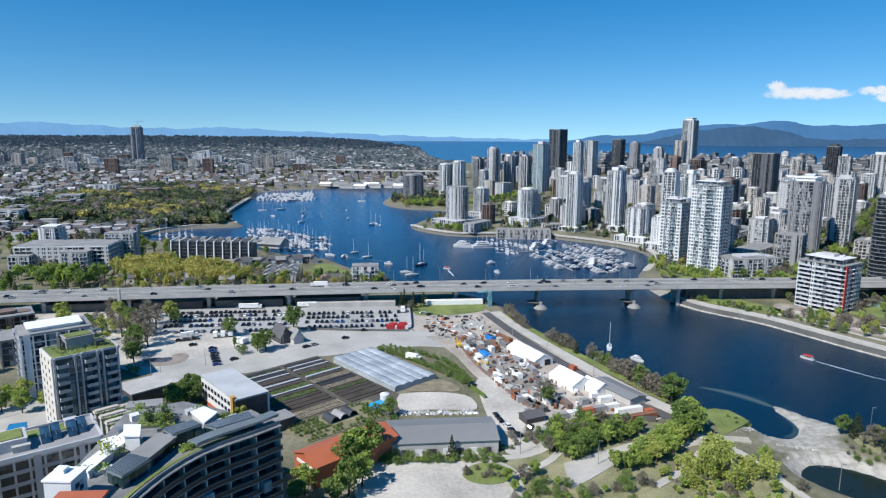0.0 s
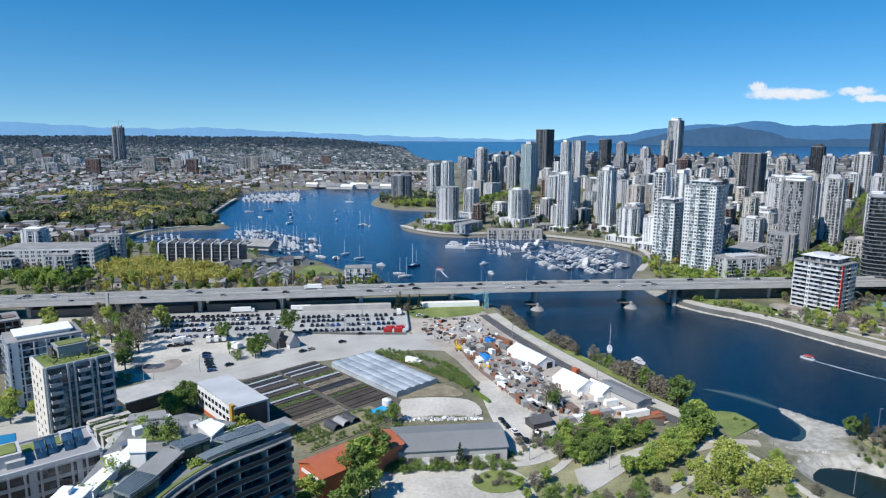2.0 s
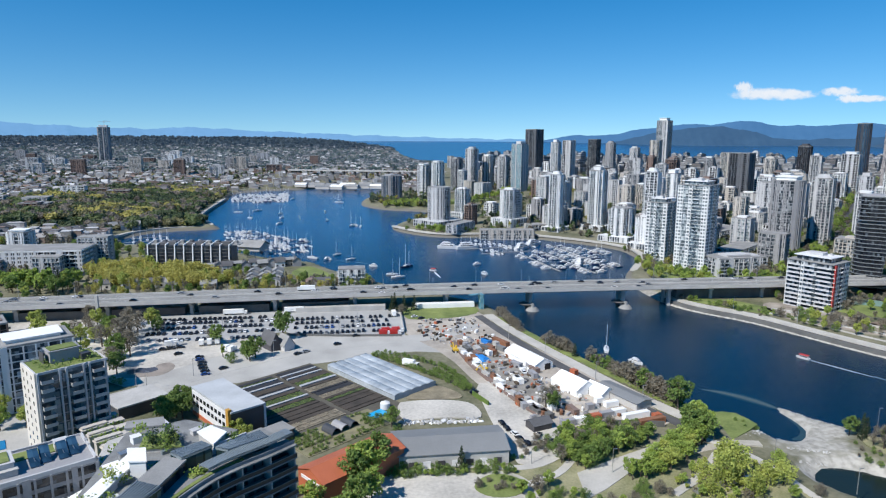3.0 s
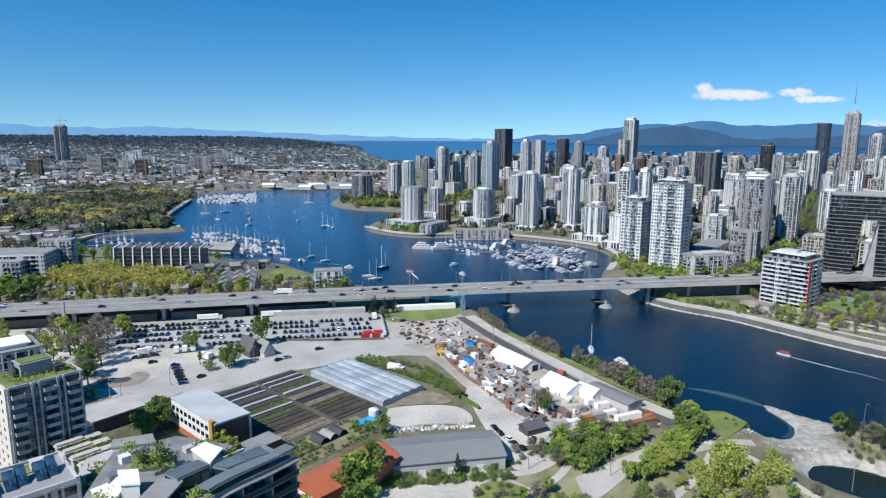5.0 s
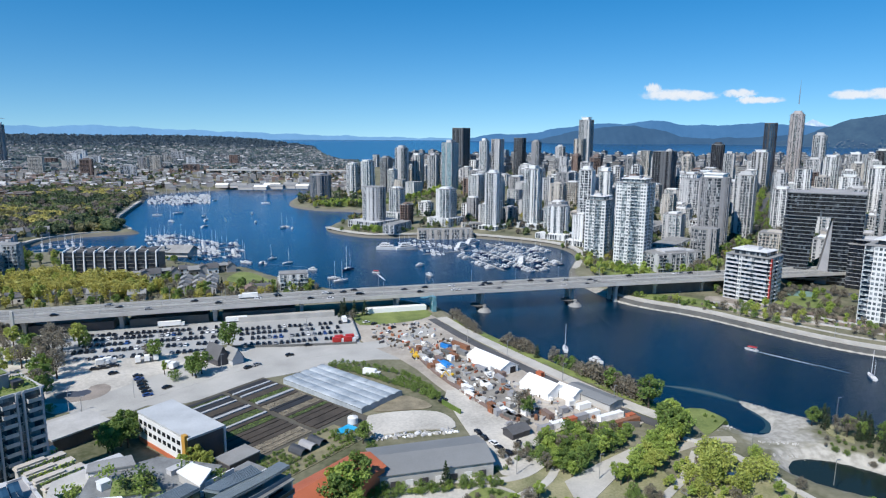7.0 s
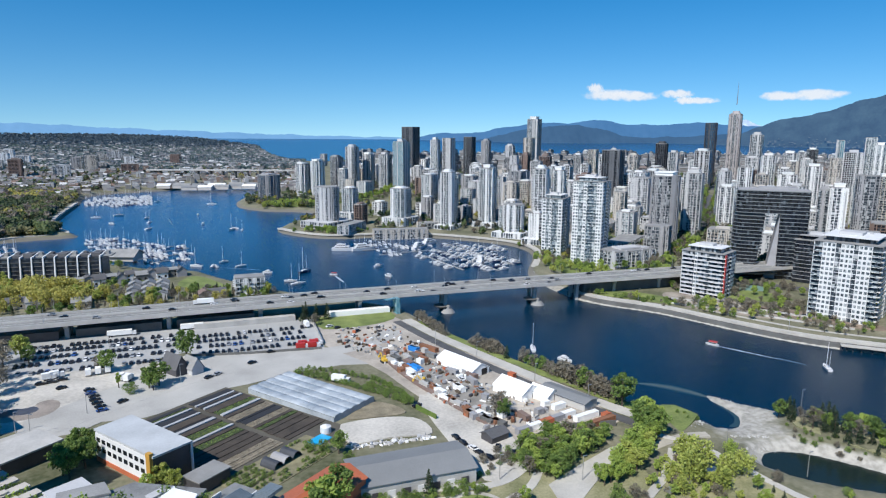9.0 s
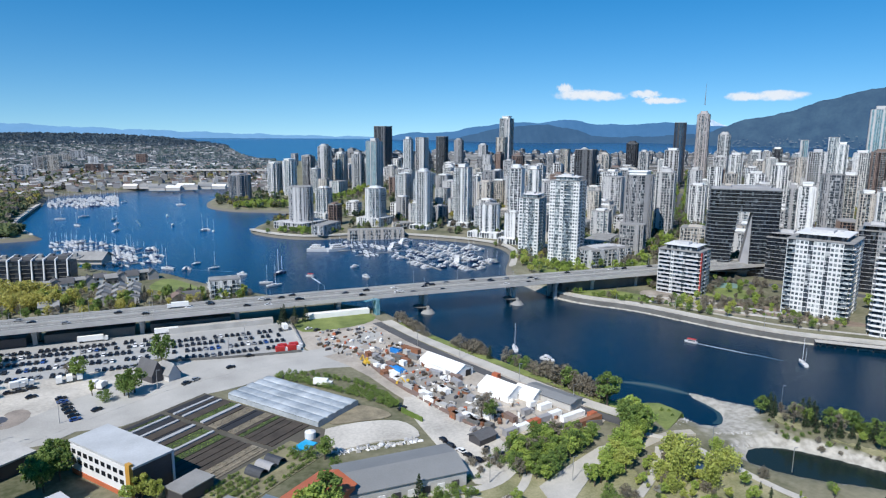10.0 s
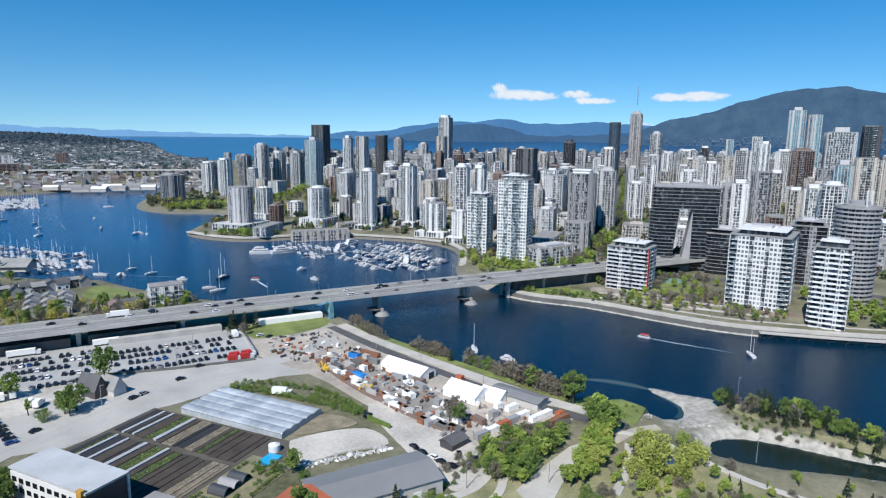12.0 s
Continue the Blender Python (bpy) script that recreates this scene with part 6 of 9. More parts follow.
    part("courtyard", Geo().box(-97, 208, Z, 20, 22, 8, 38), GRASS, ob, "green courtyard planting")


podium_roofs()


def farm_office():
    """White-roofed two-storey office with an orange corner."""
    ob = thing("farm_office", "white-roofed office block with orange corner stripe", "building", at=(0, 0, 0))
    poly = [(-64, 243), (-53, 251), (-74.5, 278.5), (-85, 270)]
    part("dark_wall", Geo().prism(poly, Z, 15.2), DARKF, ob)
    part("roof", Geo().prism(scaled([(p[0] + 69, p[1] - 260.6) for p in poly], 0.5), 15.2, 15.9).moved(pose(-69, 260.6, 0)), mat("pale grey roof membrane", (0.44, 0.46, 0.475), 0.7, var=0.16), ob, "pale flat roof")
    a, b = Vector((-85, 270, 0)), Vector((-64, 243, 0))
    u = (b - a).normalized()
    t = math.degrees(math.atan2(u.y, u.x))
    o = Vector((u.y, -u.x, 0))
    m = (a + b) / 2 + o * 0.2
    part("front_wall", Geo().box(m.x, m.y, Z + 0.3, 33, 0.5, 10, t), WHITE, ob, "white front wall")
    part("orange_base", Geo().box(m.x + o.x * 0.3, m.y + o.y * 0.3, Z, 33, 0.4, 1.6, t), ORANGE, ob)
    c = b + o * 0.4 - u * 1.2
    part("orange_corner", Geo().box(c.x, c.y, Z, 2.2, 1.4, 12.2, t), mat("ochre panel", (0.5, 0.27, 0.05), 0.6), ob, "ochre corner panel")
    me = Geo().box(0, 0, 0, 1.9, 0.3, 1.5).mesh("window", GLASS_DARK)
    for i in range(9):
        for z in (Z + 4.2, Z + 7.4):
            p = a + u * (2.5 + i * 3.3) + o * 0.5
            wn = part("window", me, GLASS_DARK, ob)
            wn.matrix_basis = pose(p.x, p.y, z, 0, 0, t)
    part("white_corner", Geo().box(-53, 251, Z, 0.8, 0.8, 11, 40), WHITE, ob)
    annex = thing("office_annex", "low grey annex beside the farm office", "building", at=(-48, 241, Z), turn=40)
    part("wall_box", Geo().box(0, 0, 0, 12, 8, 4.2), DARKF, annex)
    part("roof", Geo().box(0, 0, 4.2, 12.6, 8.6, 0.4), ROOF_GREY, annex)


farm_office()


def gable(name, label, a, b, wide, eave, top, wall_m, roof_m, category="building", over=0.5, base=None):
    """A gabled shed along the plan line a-b."""
    base = Z if base is None else base
    a, b = Vector((*a, 0)), Vector((*b, 0))
    m = (a + b) / 2
    ln = (b - a).length
    t = math.degrees(math.atan2(b.y - a.y, b.x - a.x))
    ob = thing(name, label, category, at=(m.x, m.y, base), turn=t)
    l, w, e, h = ln / 2, wide / 2, eave - base, top - base
    g = Geo().add([(-l, -w, 0), (l, -w, 0), (l, w, 0), (-l, w, 0), (-l, -w, e), (l, -w, e), (l, w, e), (-l, w, e), (-l, 0, h), (l, 0, h)],
                  [(0, 1, 5, 4), (1, 2, 6, 5), (2, 3, 7, 6), (3, 0, 4, 7)], [(5, 6, 9), (7, 4, 8)])
    part("wall_box", g, wall_m, ob)
    k = (h - e) / w * over
    for s in (-1, 1):
        r = Geo().add([(-l - over, s * (w + over), e - k + 0.1), (l + over, s * (w + over), e - k + 0.1), (l + over, 0, h + 0.1), (-l - over, 0, h + 0.1),
                       (-l - over, s * (w + over), e - k + 0.35), (l + over, s * (w + over), e - k + 0.35), (l + over, 0, h + 0.35), (-l - over, 0, h + 0.35)],
                      [(4, 5, 6, 7), (3, 2, 1, 0), (0, 1, 5, 4), (1, 2, 6, 5), (3, 0, 4, 7)] if s < 0 else [(7, 6, 5, 4), (0, 1, 2, 3), (4, 5, 1, 0), (5, 6, 2, 1), (7, 4, 0, 3)])
        part("roof_slope", r, roof_m, ob)
    return ob


gs = gable("grey_warehouse", "long grey metal-roofed warehouse", (-4, 224), (36, 225), 19, 9.6, 11.6, CONCRETE, GREY_METAL, "warehouse")
for i in range(7):
    part("door", Geo().box(-14 + i * 5, -9.6, 0, 2.6, 0.2, 2.6), WHITE if i % 2 else DARKF, gs)
og = gable("orange_hall", "long orange metal-clad hall", (-31, 200.5), (-5, 221.5), 14, 12.0, 14.5, ORANGE, ORANGE, "hall")
part("gable_trim", Geo().box(-16.9, 0, 5.5, 0.3, 10, 1.0), WHITE, og)
gable("old_house", "steep dark-gabled old house by the car park", (-69, 355), (-62, 345.5), 6, 8.6, 14.2, DARKF, ROOF_DARK, "house")
gable("old_house", "small house with steep grey roof", (-60, 352), (-55, 345), 6, 8.0, 12.5, PALE, ROOF_GREY, "house")


def tent(a, b, wide, eave, top):
    ob = gable("marquee", "long white canvas marquee tent", a, b, wide, eave, top, CANVAS, CANVAS, "tent", 0.2)
    ln = (Vector(a) - Vector(b)).length
    # black panel paints the unlit inside of the doorway
    part("doorway", Geo().box(ln / 2 + 0.1, 2.2, 0, 0.2, 3.4, 3.2), BLACK, ob, "tent doorway with its dark inside as a black panel")
    return ob


tent((63, 327), (73, 303), 11, 7.7, 10.4)
tent((77, 287), (84, 271), 12.5, 7.5, 10.8)
tent((87, 276), (92, 266), 8.5, 7.2, 9.6)
gable("site_office", "long grey-roofed site office shed", (93, 276), (103, 254), 9, 7.8, 8.6, CONCRETE, GREY_METAL, "shed")
gable("site_shed", "black-roofed shed on the building site", (50, 240), (58, 243), 6, 7.2, 8.4, DARKF, ROOF_DARK, "shed")
cs = thing("street_pavilion", "flat grey-roofed building by the street", "building", at=(-110, 277, Z), turn=42)
# dark facade colour stands in for the wall's shadow below the roof
part("wall_box", Geo().box(0, 0, 0, 20, 15, 5), DARKF, cs)
part("roof", Geo().box(0, 0, 5, 21, 16, 0.6), CONCRETE, cs)
hp = thing("hoop_house", "small dark net hoop house on the farm", "greenhouse", at=(-24, 249, Z), turn=40)
for i in range(3):
    g = Geo()
    rows = [(-2.2 * math.cos(math.pi * k / 8) + i * 4.4 - 4.4, s, 2.6 * math.sin(math.pi * k / 8)) for s in (-3.5, 3.5) for k in range(9)]
    g.add(rows, [(k, k + 1, k + 10, k + 9) for k in range(8)])
    part("hoop_cover", g, mat("dark net", (0.05, 0.055, 0.065), 0.6) if i != 1 else GREY, hp)
pool = thing("blue_pond", "bright blue tarpaulin covered plot", "tarpaulin", at=(-9, 260, Z), turn=40)
part("cover", Geo().box(0, 0, 0, 7.5, 5.5, 0.6), mat("bright blue sheet", (0.02, 0.35, 0.62), 0.4, var=0.1), pool)
tk = thing("water_tank", "white farm storage tank", "tank", at=(-6, 266, Z))
part("body", Geo().taper(0, 0, 0, 2.1, 2.1, 2.6, 16).taper(0, 0, 2.6, 2.1, 0.4, 0.8, 16), WHITE, tk)
for i in range(64):
    rg = random.Random(i)
    k = i / 63
    x, y = 0 + 32 * k + rg.uniform(-0.8, 0.8), 250.6 - 0.5 * k + rg.uniform(-1.6, 1.8)
    a, b, c = rg.uniform(0.5, 1.3), rg.uniform(0.4, 0.9), rg.uniform(0.3, 0.9)
    chunk = Geo().add([(-a, -b, 0), (a * 0.8, -b * rg.uniform(0.5, 1.1), 0), (a, b, 0), (-a * 0.7, b, 0), (-a * rg.uniform(0.4, 0.9), -b * 0.6, c), (a * 0.6, -b * 0.8, c * rg.uniform(0.5, 1)), (a * 0.7, b * 0.5, c * rg.uniform(0.6, 1.2)), (-a * 0.5, b * 0.7, c)],
                      [(0, 1, 5, 4), (1, 2, 6, 5), (2, 3, 7, 6), (3, 0, 4, 7), (4, 5, 6, 7)])
    rk = tagged(new("concrete_rubble", chunk.mesh("concrete_rubble", (CONCRETE, PALE, ROOF_WHITE, CONCRETE)[i % 4])), "broken pale concrete block in a heap", "rubble", "rubble heap")
    rk.matrix_basis = pose(x, y, float(ground_height(x, y)) + 0.1, 0, 0, rg.uniform(0, 180))


def roof_clutter(ob, spots, z, seed):
    """Small roof fittings: vents, ducts, planters and skylights."""
    rng = random.Random(seed)
    for x, y in spots:
        m, nm = rng.choice([(STEEL, "vent"), (ROOF_WHITE, "skylight"), (PALE, "roof_unit"), (DARKF, "hatch"), (GREY, "duct")])
        a, b, c = rng.uniform(0.8, 2.6), rng.uniform(0.7, 1.8), rng.uniform(0.5, 1.4)
        part(nm, Geo().box(x, y, z, a, b, c, rng.uniform(30, 60)).box(x, y, z + c, a * 1.08, b * 1.08, 0.08, rng.uniform(30, 60)), m, ob)


cl = thing("roof_fittings", "small vents, skylights and ducts on flat roofs", "roof fitting", kind="stuff", at=(0, 0, 0))
crng = random.Random(3)
roof_clutter(cl, [(crng.uniform(-88, -60), crng.uniform(168, 204)) for _ in range(46)], 24.5, 4)
puddle_m = mat("dark wet mud", (0.075, 0.075, 0.085), 0.35, var=0.3, scale=0.2, fine=1.0)
sheet("mud_puddle", [(-130, 322), (-126, 326), (-121, 325), (-118, 327), (-115, 322), (-119, 318), (-124, 319), (-128, 317)], Z + 0.2, puddle_m, "dark wet mud hollow in the yard", "puddle", 1, 0.1)
sheet("dirt_patch", [(-134, 316), (-126, 312), (-119, 313), (-112, 314), (-108, 321), (-109, 329), (-114, 333), (-119, 329), (-116, 324), (-121, 319), (-129, 320)], Z + 0.17, mat("brown churned dirt", (0.27, 0.235, 0.205), 0.95, var=0.3), "brown churned dirt round a hollow", "dirt", 1, 0.1)
# small debris over the construction yard
deb = {}
drng = random.Random(17)
for i in range(420):
    y = drng.uniform(246, 396)
    x = np.interp(y, [240, 285, 330, 370, 412], [56, 44, 34, 16, 12]) + drng.uniform(0, np.interp(y, [240, 285, 330, 370, 412], [46, 30, 26, 40, 38]))
    m = drng.choice([RUST, CONCRETE, ROOF_WHITE, GREY, DARKF, BEIGE, ORANGE, STEEL, BARK, BARK, CONCRETE])
    deb.setdefault(m, Geo()).box(x, y, Z + 0.1, drng.uniform(0.4, 3.2), drng.uniform(0.3, 1.4), drng.uniform(0.3, 1.5), drng.uniform(0, 180))
for m, g in deb.items():
    tagged(new("site_debris", g.mesh("site_debris", m)), "scattered building material and debris in the yard", "debris", "", "stuff")
tagged(new("trench_wall", band([(34, 350), (36, 326), (40, 304), (47, 280), (54, 258), (58, 250)], 2.2, Z, Z + 1.3, 2).mesh("trench_wall", BROWN)), "dark brown sheet pile wall across the yard", "wall", "")
sheet("tyre_tracks", [(30, 350), (44, 352), (58, 330), (70, 292), (66, 262), (58, 258), (46, 290), (36, 326)], Z + 0.24, mat("trodden grey dirt", (0.24, 0.225, 0.20), 0.95, var=0.35, scale=0.15), "darker trodden dirt of the yard", "dirt", 2, 0.1)

# timber boardwalk on piles along the north shore
bw = thing("boardwalk", "grey boardwalk on dark piles over the water", "boardwalk", at=(0, 0, 0))
bl = offset_line([(286, 290), (298, 279), (323, 257), (360, 229), (400, 200)], -2.0)
part("deck", band(bl, 4.5, 3.0, 3.5, 0), PAVING, bw)
for i in range(0, len(bl), 1):
    part("pile", Geo().taper(bl[i][0], bl[i][1], -2, 0.35, 0.35, 5.2, 6), DARKF, bw)
    part("rail_post", Geo().box(bl[i][0] + 1.4, bl[i][1] - 1.6, 3.5, 0.12, 0.12, 1.1), STEEL, bw)
# boulders round the point and along the sandy crossing
rocks = Geo()
rk_rng = random.Random(71)
for line, n, spread_w in (([(141, 249), (144, 242), (146, 235), (141, 232), (135, 229)], 90, 1.4), ([(143, 218), (150, 217), (158, 214)], 40, 0.7), ([(168, 257), (175, 248), (184, 234), (196, 212)], 80, 1.6), ([(140, 208), (150, 209), (160, 205), (168, 195), (174, 180)], 50, 0.6),
                          ([(122, 264), (116, 281), (109, 297), (100, 323), (92, 341)], 150, 2.0)):
    for i in range(n):
        k = rk_rng.uniform(0, len(line) - 1.001)
        j, f = int(k), k % 1
        x = line[j][0] * (1 - f) + line[j + 1][0] * f + rk_rng.gauss(0, spread_w)
        y = line[j][1] * (1 - f) + line[j + 1][1] * f + rk_rng.gauss(0, spread_w)
        a = rk_rng.uniform(0.2, 0.55)
        rocks.taper(x, y, float(ground_height(x, y)) - 0.2, a, a * 0.5, a * rk_rng.uniform(0.7, 1.3), 5, (rk_rng.uniform(-0.3, 0.3), rk_rng.uniform(-0.3, 0.3)))
tagged(new("shore_rocks", rocks.mesh("shore_rocks", CONCRETE)), "grey boulders along the shore of the point", "rocks", "", "stuff")

# ---- trees ----
def tree_parts(kind, seed, rich=1.7):
    """Trunk with limbs, and a crown of leaf clumps, for a tree ten metres high."""
    rng = np.random.default_rng(seed)
    wood, crown = Geo(), Geo()
    if kind == "conifer":
        wood.taper(0, 0, 0, 0.22, 0.04, 9.6, 6)
        pts = []
        for i in range(13):
            z = 1.2 + 8.4 * i / 13
            r = 2.3 * (1 - i / 13.5) * rng.uniform(0.8, 1.15)
            m = int(36 * (1 - i / 16))
            a = rng.uniform(0, 2 * math.pi, m)
            q = r * np.sqrt(rng.uniform(0.1, 1, m))
            pts.append(np.column_stack([q * np.cos(a), q * np.sin(a), z + 0.5 - q * 0.35 + rng.normal(0, 0.15, m)]))
        crown.leaves(np.vstack(pts), 0.36, rng, 0.4)
        return wood, crown
    bushy = kind in ("shrub",)
    top, low = 10.0, (0.5 if bushy else 2.4)
    lobes = []
    if not bushy:
        wood.taper(0, 0, 0, 0.30, 0.17, 4.2, 7, (0.15, 0.1))
    else:
        wood.taper(0, 0, 0, 0.2, 0.1, 2.0, 5)
    n_l = 9 if kind != "poplar" else 7
    wide = {"poplar": 1.2, "willow": 3.9, "shrub": 4.6, "bare": 3.0}.get(kind, 3.2)
    for i in range(n_l):
        a = i * 2.4 + rng.uniform(-0.4, 0.4)
        k = (i + 0.5) / n_l
        r = wide * (0.35 + 0.5 * math.sin(k * math.pi)) * rng.uniform(0.6, 1.0)
        z = low + (top - low) * (0.18 + 0.7 * k)
        c = np.array([r * math.cos(a), r * math.sin(a), z])
        lobes.append((c, rng.uniform(0.42, 0.62) * wide * (0.75 if k > 0.7 else 1.0)))
        wood.beam((0.1, 0.1, min(z - 1.0, 2.2 + 3.5 * k)), tuple(c * np.array([0.85, 0.85, 1])), 0.10, 4)
    per = int({"bare": 46, "willow": 74}.get(kind, 66) * rich)
    leaf = (0.42 if kind != "bare" else 0.30) / math.sqrt(rich) * 1.12
    for c, r in lobes:
        d = rng.normal(size=(per, 3))
        d /= np.linalg.norm(d, axis=1)[:, None]
        q = r * rng.uniform(0.55, 1.1, (per, 1))
        p = c + d * q * np.array([1, 1, 0.8 if kind != "poplar" else 1.5])
        if kind == "willow":
            hang = rng.random(per) < 0.5
            p[hang, 2] -= rng.uniform(0.5, 3.0, hang.sum())
        p[:, 2] = np.maximum(p[:, 2], 0.3)
        crown.leaves(p, leaf, rng)
    return wood, crown


LEAVES = {"broad": LEAF, "bright": LEAF_BRIGHT, "yellow": LEAF_YELLOW, "willow": LEAF_YELLOW, "bare": LEAF_BARE, "conifer": LEAF_DARK, "poplar": LEAF_BRIGHT, "shrub": LEAF, "bareshrub": LEAF_BARE, "brightwillow": LEAF_BRIGHT, "goldwillow": LEAF_GOLD}
SHAPES = {"yellow": "broad", "bright": "broad", "bareshrub": "shrub", "brightwillow": "willow", "goldwillow": "willow"}
TREE_TEXT = {"broad": "leafy green broadleaf tree", "bright": "fresh bright green spring tree", "yellow": "yellow-green budding spring tree", "willow": "yellow-green weeping willow tree", "bare": "half-bare budding brown tree",
             "conifer": "dark green pointed conifer tree", "poplar": "slim upright light green tree", "shrub": "dense dark green shrub", "bareshrub": "brown leafless waterside shrub", "brightwillow": "large light green willow tree", "goldwillow": "golden yellow weeping willow tree"}
tree_cache, masses = {}, {}


def tree(kind, x, y, h, seed=None, z=None, place="on the bank"):
    rng = random.Random(int(x * 13 + y * 7))
    v = rng.randrange(3) if seed is None else seed
    if (kind, v) not in tree_cache:
        w, c = tree_parts(SHAPES.get(kind, kind), 100 + v + 10 * len(kind))
        tree_cache[kind, v] = (w.mesh("trunk", BARK), c.mesh("crown", LEAVES[kind]))
    z = float(ground_height(x, y)) if z is None else z
    shrub = "shrub" in kind
    ob = thing("shrub" if shrub else "tree", TREE_TEXT[kind] + " " + place, "shrub" if shrub else "tree", "trees", at=(x, y, z - 0.1), turn=rng.uniform(0, 360))
    s = h / 10
    ob.scale = (s * rng.uniform(0.9, 1.15), s * rng.uniform(0.9, 1.15), s)
    part("trunk", tree_cache[kind, v][0], None, ob)
    part("crown", tree_cache[kind, v][1], None, ob)
    return ob


def tree_mass(kind, spots, place):
    """Trees too far off to pick apart, as one object."""
    w, c = tree_parts(SHAPES.get(kind, kind), 100 + 10 * len(kind), 0.9)
    cv, cq = np.vstack(c.v), np.vstack(c.q)
    wv, wq, wt_ = np.vstack(w.v), np.vstack(w.q), np.vstack(w.t)
    crown, wood = Geo(), Geo()
    for x, y, z, h, a in spots:
        m = np.array(((math.cos(a), math.sin(a), 0), (-math.sin(a), math.cos(a), 0), (0, 0, 1))) * (h / 10)
        crown.add(cv @ m + (x, y, z), cq)
        wood.add(wv @ m + (x, y, z), wq, wt_)
    ob = thing("tree_group", TREE_TEXT[kind].replace("tree", "trees") + " " + place, "trees", "", "stuff")
    part("crown", crown, LEAVES[kind], ob)["kind"] = "stuff"
    part("trunk", wood, BARK, ob)["kind"] = "stuff"


def grove(poly, n, kinds, h0, h1, seed, gap=3.0, place="on the bank", single=True):
    """Trees scattered in a plan outline."""
    rng = random.Random(seed)
    xs, ys = [p[0] for p in poly], [p[1] for p in poly]
    got, tries = [], 0
    while len(got) < n and tries < 4000:
        tries += 1
        x, y = rng.uniform(min(xs), max(xs)), rng.uniform(min(ys), max(ys))
        if float(signed_distance(x, y, poly)) > 0 or any((x - a) ** 2 + (y - b) ** 2 < gap * gap for a, b in got):
            continue
        if float(ground_height(x, y)) < 0.5:
            continue
        got.append((x, y))
        k, h = rng.choice(kinds), rng.uniform(h0, h1)
        if single:
            tree(k, x, y, h, place=place)
        else:
            masses.setdefault((k, place), []).append((x, y, float(ground_height(x, y)), h, rng.uniform(0, 6)))


P = "by the park path"
# beside the orange hall and warehouse
for k, x, y, h in (("bright", -30, 192, 11), ("broad", -17, 203, 15), ("bright", -14, 207, 16), ("broad", -10, 213, 15), ("broad", -16, 190, 14), ("bright", -12, 195, 13), ("broad", -20, 185, 11), ("broad", -32, 187, 9), ("conifer", 19, 213, 9), ("shrub", 10, 212, 4), ("shrub", 14, 211, 3.5), ("shrub", 25, 212, 4), ("shrub", 30, 212, 4.5), ("shrub", 4, 213, 3.5), ("shrub", -1, 214, 4),
                   ("broad", -4, 248, 9), ("shrub", -9, 251, 5), ("shrub", -14, 255, 4), ("shrub", -2, 240, 5)):
    tree(k, x, y, h, place="beside the sheds")
# rough ground shrubs and the green belt below the yard
grove([(54, 214), (60, 207), (74, 217), (91, 224), (99, 234), (80, 237), (60, 231)], 62, ["broad", "bright", "bare", "bright", "shrub"], 4, 9, 3, 2.4, P)
grove([(22, 200), (30, 208), (38, 202), (34, 196)], 7, ["shrub", "bareshrub"], 2, 4, 4, 2, P)
grove([(36, 180), (60, 182), (84, 190), (78, 196), (62, 186), (46, 200), (36, 196)], 30, ["shrub", "bright", "bareshrub", "shrub"], 2.5, 6, 5, 2.6, P)
grove([(12, 216), (50, 218), (52, 222), (14, 220)], 14, ["shrub", "bareshrub"], 1.5, 3.2, 6, 2, P)
grove([(40, 226), (50, 232), (58, 228), (50, 220)], 8, ["bareshrub", "shrub"], 2, 4, 7, 2, P)
# the point: tall green group, willows and light green trees
grove([(106, 228), (114, 240), (121, 238), (117, 226), (110, 220)], 9, ["broad", "broad", "bright"], 9, 13, 8, 3, P)
for x, y, h in ((104, 193, 12), (110, 198, 13), (112, 206, 10), (98, 196, 8), (131, 205, 6), (124, 192, 9), (118, 192, 9), (96, 188, 7), (110, 186, 9)):
    tree("brightwillow" if int(x) % 2 else "willow", x, y, h, place="in the shoreline park")
grove([(73, 202), (84, 208), (100, 220), (112, 229), (115, 224), (104, 214), (90, 204), (78, 197)], 40, ["poplar", "brightwillow", "yellow", "bright", "poplar"], 5, 9, 10, 2.2, P)
grove([(92, 176), (130, 190), (150, 168), (176, 138), (150, 120), (100, 160)], 46, ["bright", "shrub", "poplar", "bareshrub", "conifer"], 2.5, 7, 11, 3.6, P)
grove([(132, 240), (142, 242), (146, 236), (138, 233)], 5, ["shrub"], 1.5, 2.5, 12, 2, "on the grassy point")
# island trees
grove([(172, 228), (186, 230), (196, 205), (204, 170), (222, 140), (210, 130), (190, 168), (178, 200)], 64, ["conifer", "conifer", "bright", "broad", "conifer", "bare"], 4.5, 10, 13, 2.7, "on the small island")
grove([(170, 222), (178, 205), (190, 170), (208, 128), (200, 124), (176, 176), (164, 210)], 34, ["shrub", "bareshrub", "shrub"], 1.2, 2.8, 14, 2.2, "on the small island")
# shore scrub along the promenade
E1 = "on the water's edge"
grove([(100, 318), (106, 322), (113, 300), (121, 280), (126, 262), (118, 256), (110, 280)], 62, ["bareshrub", "bare", "bare", "bare", "broad"], 7, 12, 15, 2.1, E1, single=False)
for x, y, h in ((117, 252, 15), (108, 300, 9)):
    tree("broad", x, y, h, place=E1)
grove([(84, 350), (92, 352), (99, 330), (94, 326)], 16, ["bareshrub", "bare", "bare"], 6, 11, 16, 2, E1, single=False)
